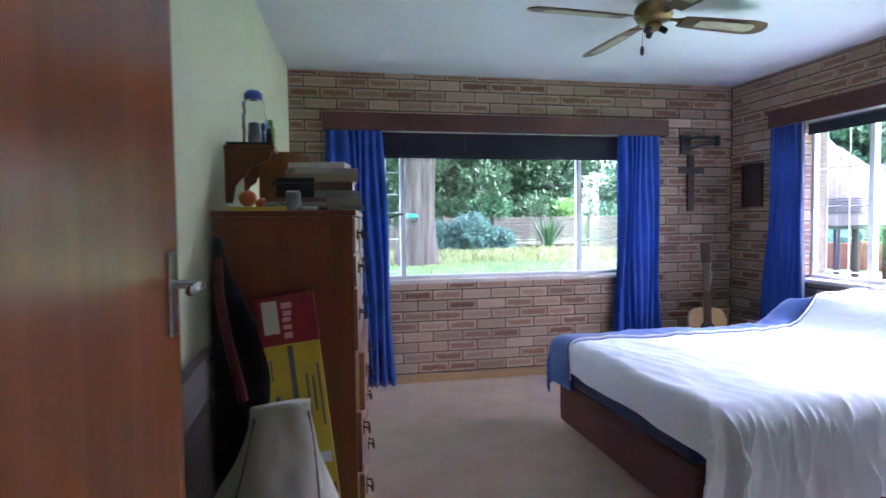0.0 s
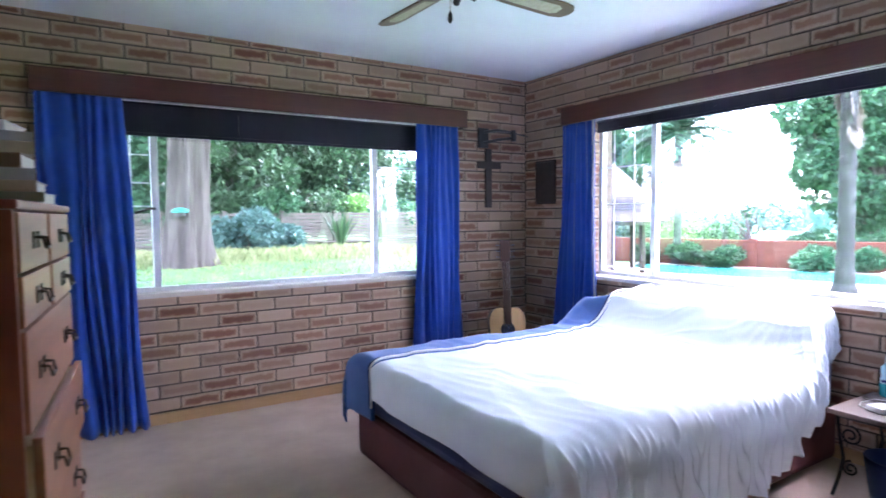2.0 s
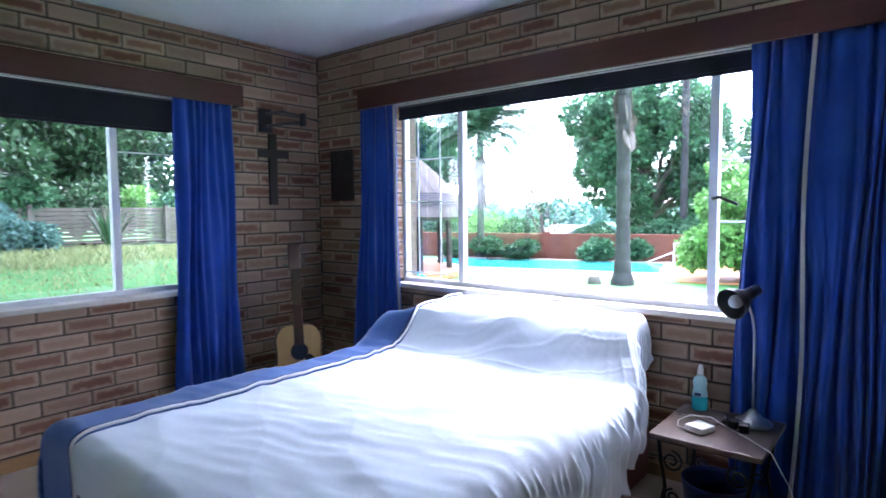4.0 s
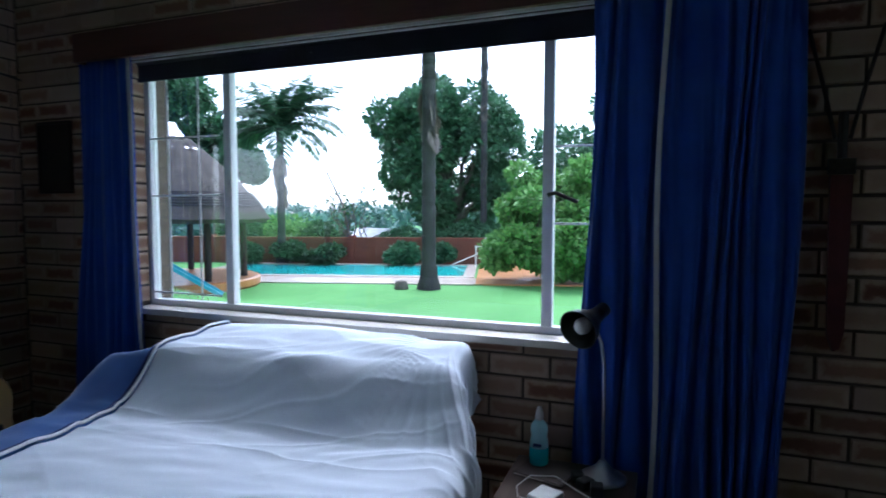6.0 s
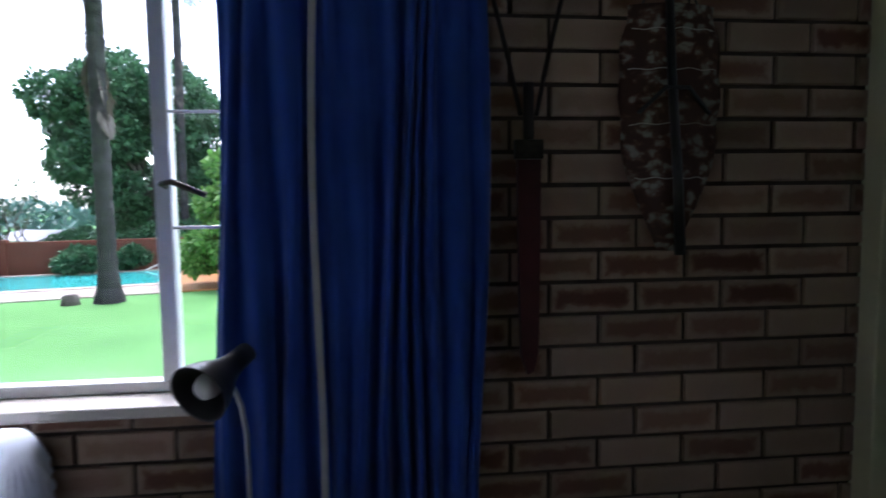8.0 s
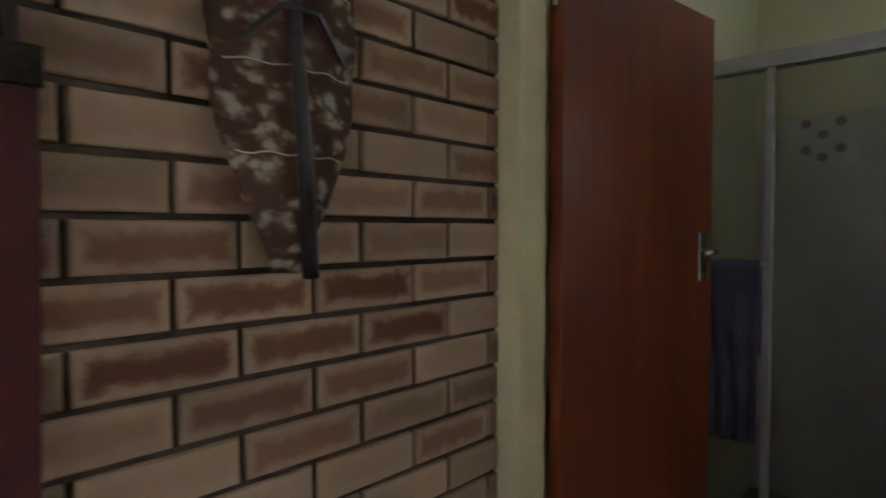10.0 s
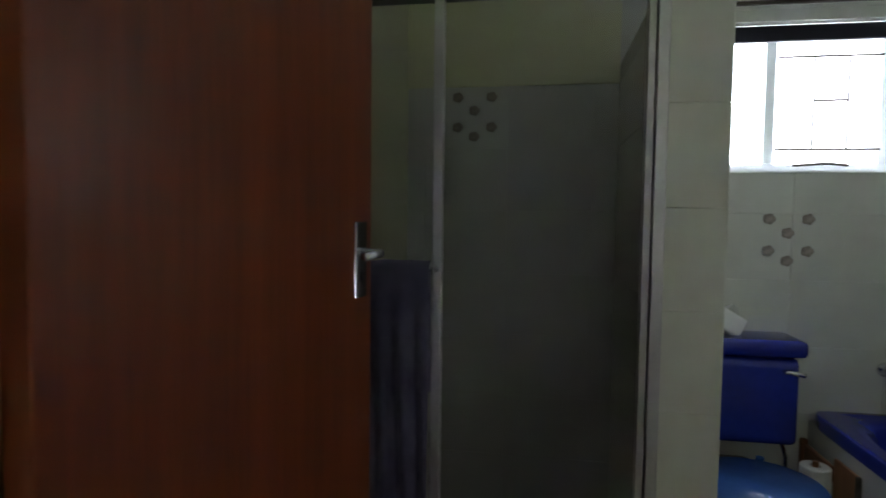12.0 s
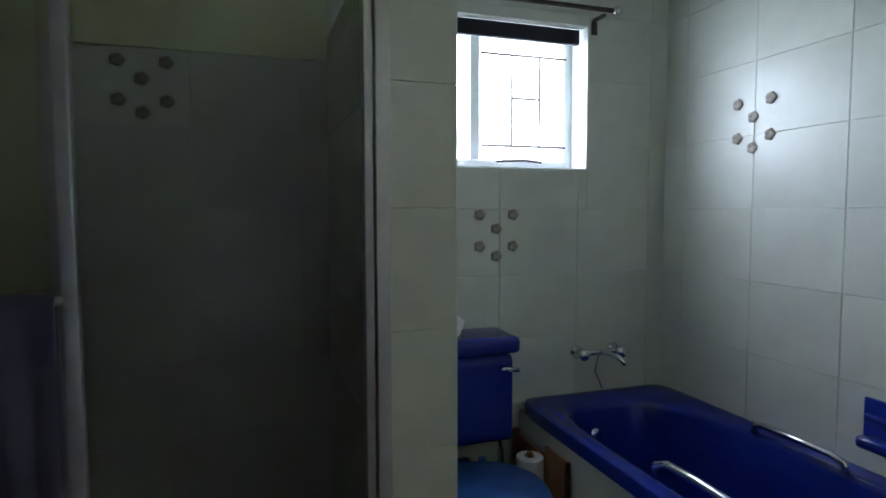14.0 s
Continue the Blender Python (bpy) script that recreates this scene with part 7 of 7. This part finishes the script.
def brick_verts(w, h, seed):
    """A brick's face with worn arrises: outline on the wall, rim and face proud of it."""
    r = random.Random(seed)
    j = lambda s: r.uniform(-s, s)
    c = 0.0035
    back = [(0, 0.012, 0), (w, 0.012, 0), (w, 0.012, h), (0, 0.012, h)]
    rim = [(j(0.001), 0.003, j(0.001)), (w + j(0.001), 0.003, j(0.001)), (w + j(0.001), 0.003, h + j(0.001)), (j(0.001), 0.003, h + j(0.001))]
    face = [(c + j(0.0015), j(0.001), c + j(0.001)), (w - c + j(0.0015), j(0.001), c + j(0.001)), (w - c + j(0.0015), j(0.001), h - c + j(0.001)), (c + j(0.0015), j(0.001), h - c + j(0.001))]
    v = back + rim + face
    f = [(8, 9, 10, 11)]
    for a in (0, 4):
        f += [(a, a + 1, a + 5, a + 4), (a + 1, a + 2, a + 6, a + 5), (a + 2, a + 3, a + 7, a + 6), (a + 3, a, a + 4, a + 7)]
    return v, f


def brick_uv(me, w, h, local):
    uv = me.uv_layers.new(name="face")
    for loop in me.loops:
        x, z = local[loop.vertex_index]
        uv.data[loop.index].uv = (x / w, z / h)


def brick_object_mesh(w, h, variant):
    key = (round(w, 3), round(h, 3), variant)
    if key not in brick_cache:
        v, f = brick_verts(w, h, hash(key) % 9999)
        me = bpy.data.meshes.new("brick")
        me.from_pydata(v, [], f)
        brick_uv(me, w, h, [(p[0], p[2]) for p in v])
        me.materials.append(BRICK)
        brick_cache[key] = me
    return brick_cache[key]


def bricks(wall, m, length, holes, first_line, near, cap, shift=0.0, pitch=BL_, bond=0.119):
    """Courses of stretchers over a wall in its own x-z plane; the ones whose centre suits near() become parts, up to cap, the rest are one mesh."""
    singles, rest = [], []
    z0 = first_line - math.ceil(first_line / BP) * BP
    row = round((z0 - first_line) / BP)
    while z0 < H - 0.01:
        off = (shift + (bond if row % 2 else 0.0)) % pitch
        x0 = off - pitch
        while x0 < length:
            cells = [(max(x0, 0.001), min(x0 + (pitch - 0.0115), length - 0.001), max(z0, 0.072), min(z0 + BH, H - 0.002))]
            for a, b, c, d in holes:
                out = []
                for x_0, x_1, z_0, z_1 in cells:
                    if x_1 <= a or x_0 >= b or z_1 <= c or z_0 >= d:
                        out.append((x_0, x_1, z_0, z_1))
                        continue
                    if x_0 < a:
                        out.append((x_0, a - 0.001, z_0, z_1))
                    if x_1 > b:
                        out.append((b + 0.001, x_1, z_0, z_1))
                    if a <= x_0 and x_1 <= b:
                        if z_0 < c:
                            out.append((x_0, x_1, z_0, c - 0.001))
                        if z_1 > d:
                            out.append((x_0, x_1, d + 0.001, z_1))
                cells = out
            for c in cells:
                if c[1] - c[0] > 0.012 and c[3] - c[2] > 0.012:
                    cx, cz = (c[0] + c[1]) / 2, (c[2] + c[3]) / 2
                    (singles if near(cx, cz) and len(singles) < cap else rest).append(c)
            x0 += pitch
        z0 += BP
        row += 1
    for i, c in enumerate(singles):
        ob = new("brick", brick_object_mesh(c[1] - c[0], c[3] - c[2], i % 5))
        ob.matrix_basis = m @ Matrix.Translation((c[0], 0, c[2]))
        ob.parent = wall
    verts, faces, local = [], [], []
    scale = []
    for i, c in enumerate(rest):
        v, f = brick_verts(c[1] - c[0], c[3] - c[2], i)
        n = len(verts)
        verts += [(p[0] + c[0], p[1], p[2] + c[2]) for p in v]
        local += [(p[0] / (c[1] - c[0]), p[2] / (c[3] - c[2])) for p in v]
        faces += [tuple(n + q for q in t) for t in f]
    me = bpy.data.meshes.new("brick_courses")
    me.from_pydata(verts, [], faces)
    brick_uv(me, 1.0, 1.0, local)
    me.materials.append(BRICK)
    ob = new("brick_courses", me)
    ob.matrix_basis = m
    ob.parent = wall
    ob["kind"] = "stuff"
    return len(singles), len(rest)


# north wall: own x runs east from the west corner, face to the south
NORTH_X0 = -3.872
bricks(wall_north, pose(NORTH_X0, 0, 0), -NORTH_X0 - 0.001, [(NX0 - NORTH_X0, NX1 - NORTH_X0, SILL_Z - 0.03, HEAD_Z)],
       0.678, lambda x, z: x > 0.5 and (z < 0.84 or z > 2.16 or x > 3.05), 300, 0.118, 0.2485, 0.124)
# east wall: own x runs south from the north corner, face to the west
bricks(wall_east, pose(0, 0, 0, 0, 0, -90), -SOUTH + 0.001, [(-EY1, -EY0, SILL_Z - 0.03, HEAD_Z)],
       1.208, lambda x, z: x > 3.3 or (x > 2.2 and z < 0.83) or z > 2.16, 300, 0.013, BL_, 0.135)
# brick reveals of both windows, from the room's face to the frame
for z in np.arange(1.208 - 4 * BP, HEAD_Z - 0.02, BP):
    for wall, m in ((wall_east, pose(0.001, EY1 - 0.012, z)), (wall_north, pose(NX1 - 0.012, 0.001, z, 0, 0, -90) @ pose(-0.077, 0, 0))):
        ob = new("brick", brick_object_mesh(0.075, BH, int(z * 100) % 5))
        ob.matrix_basis = m
        ob.parent = wall
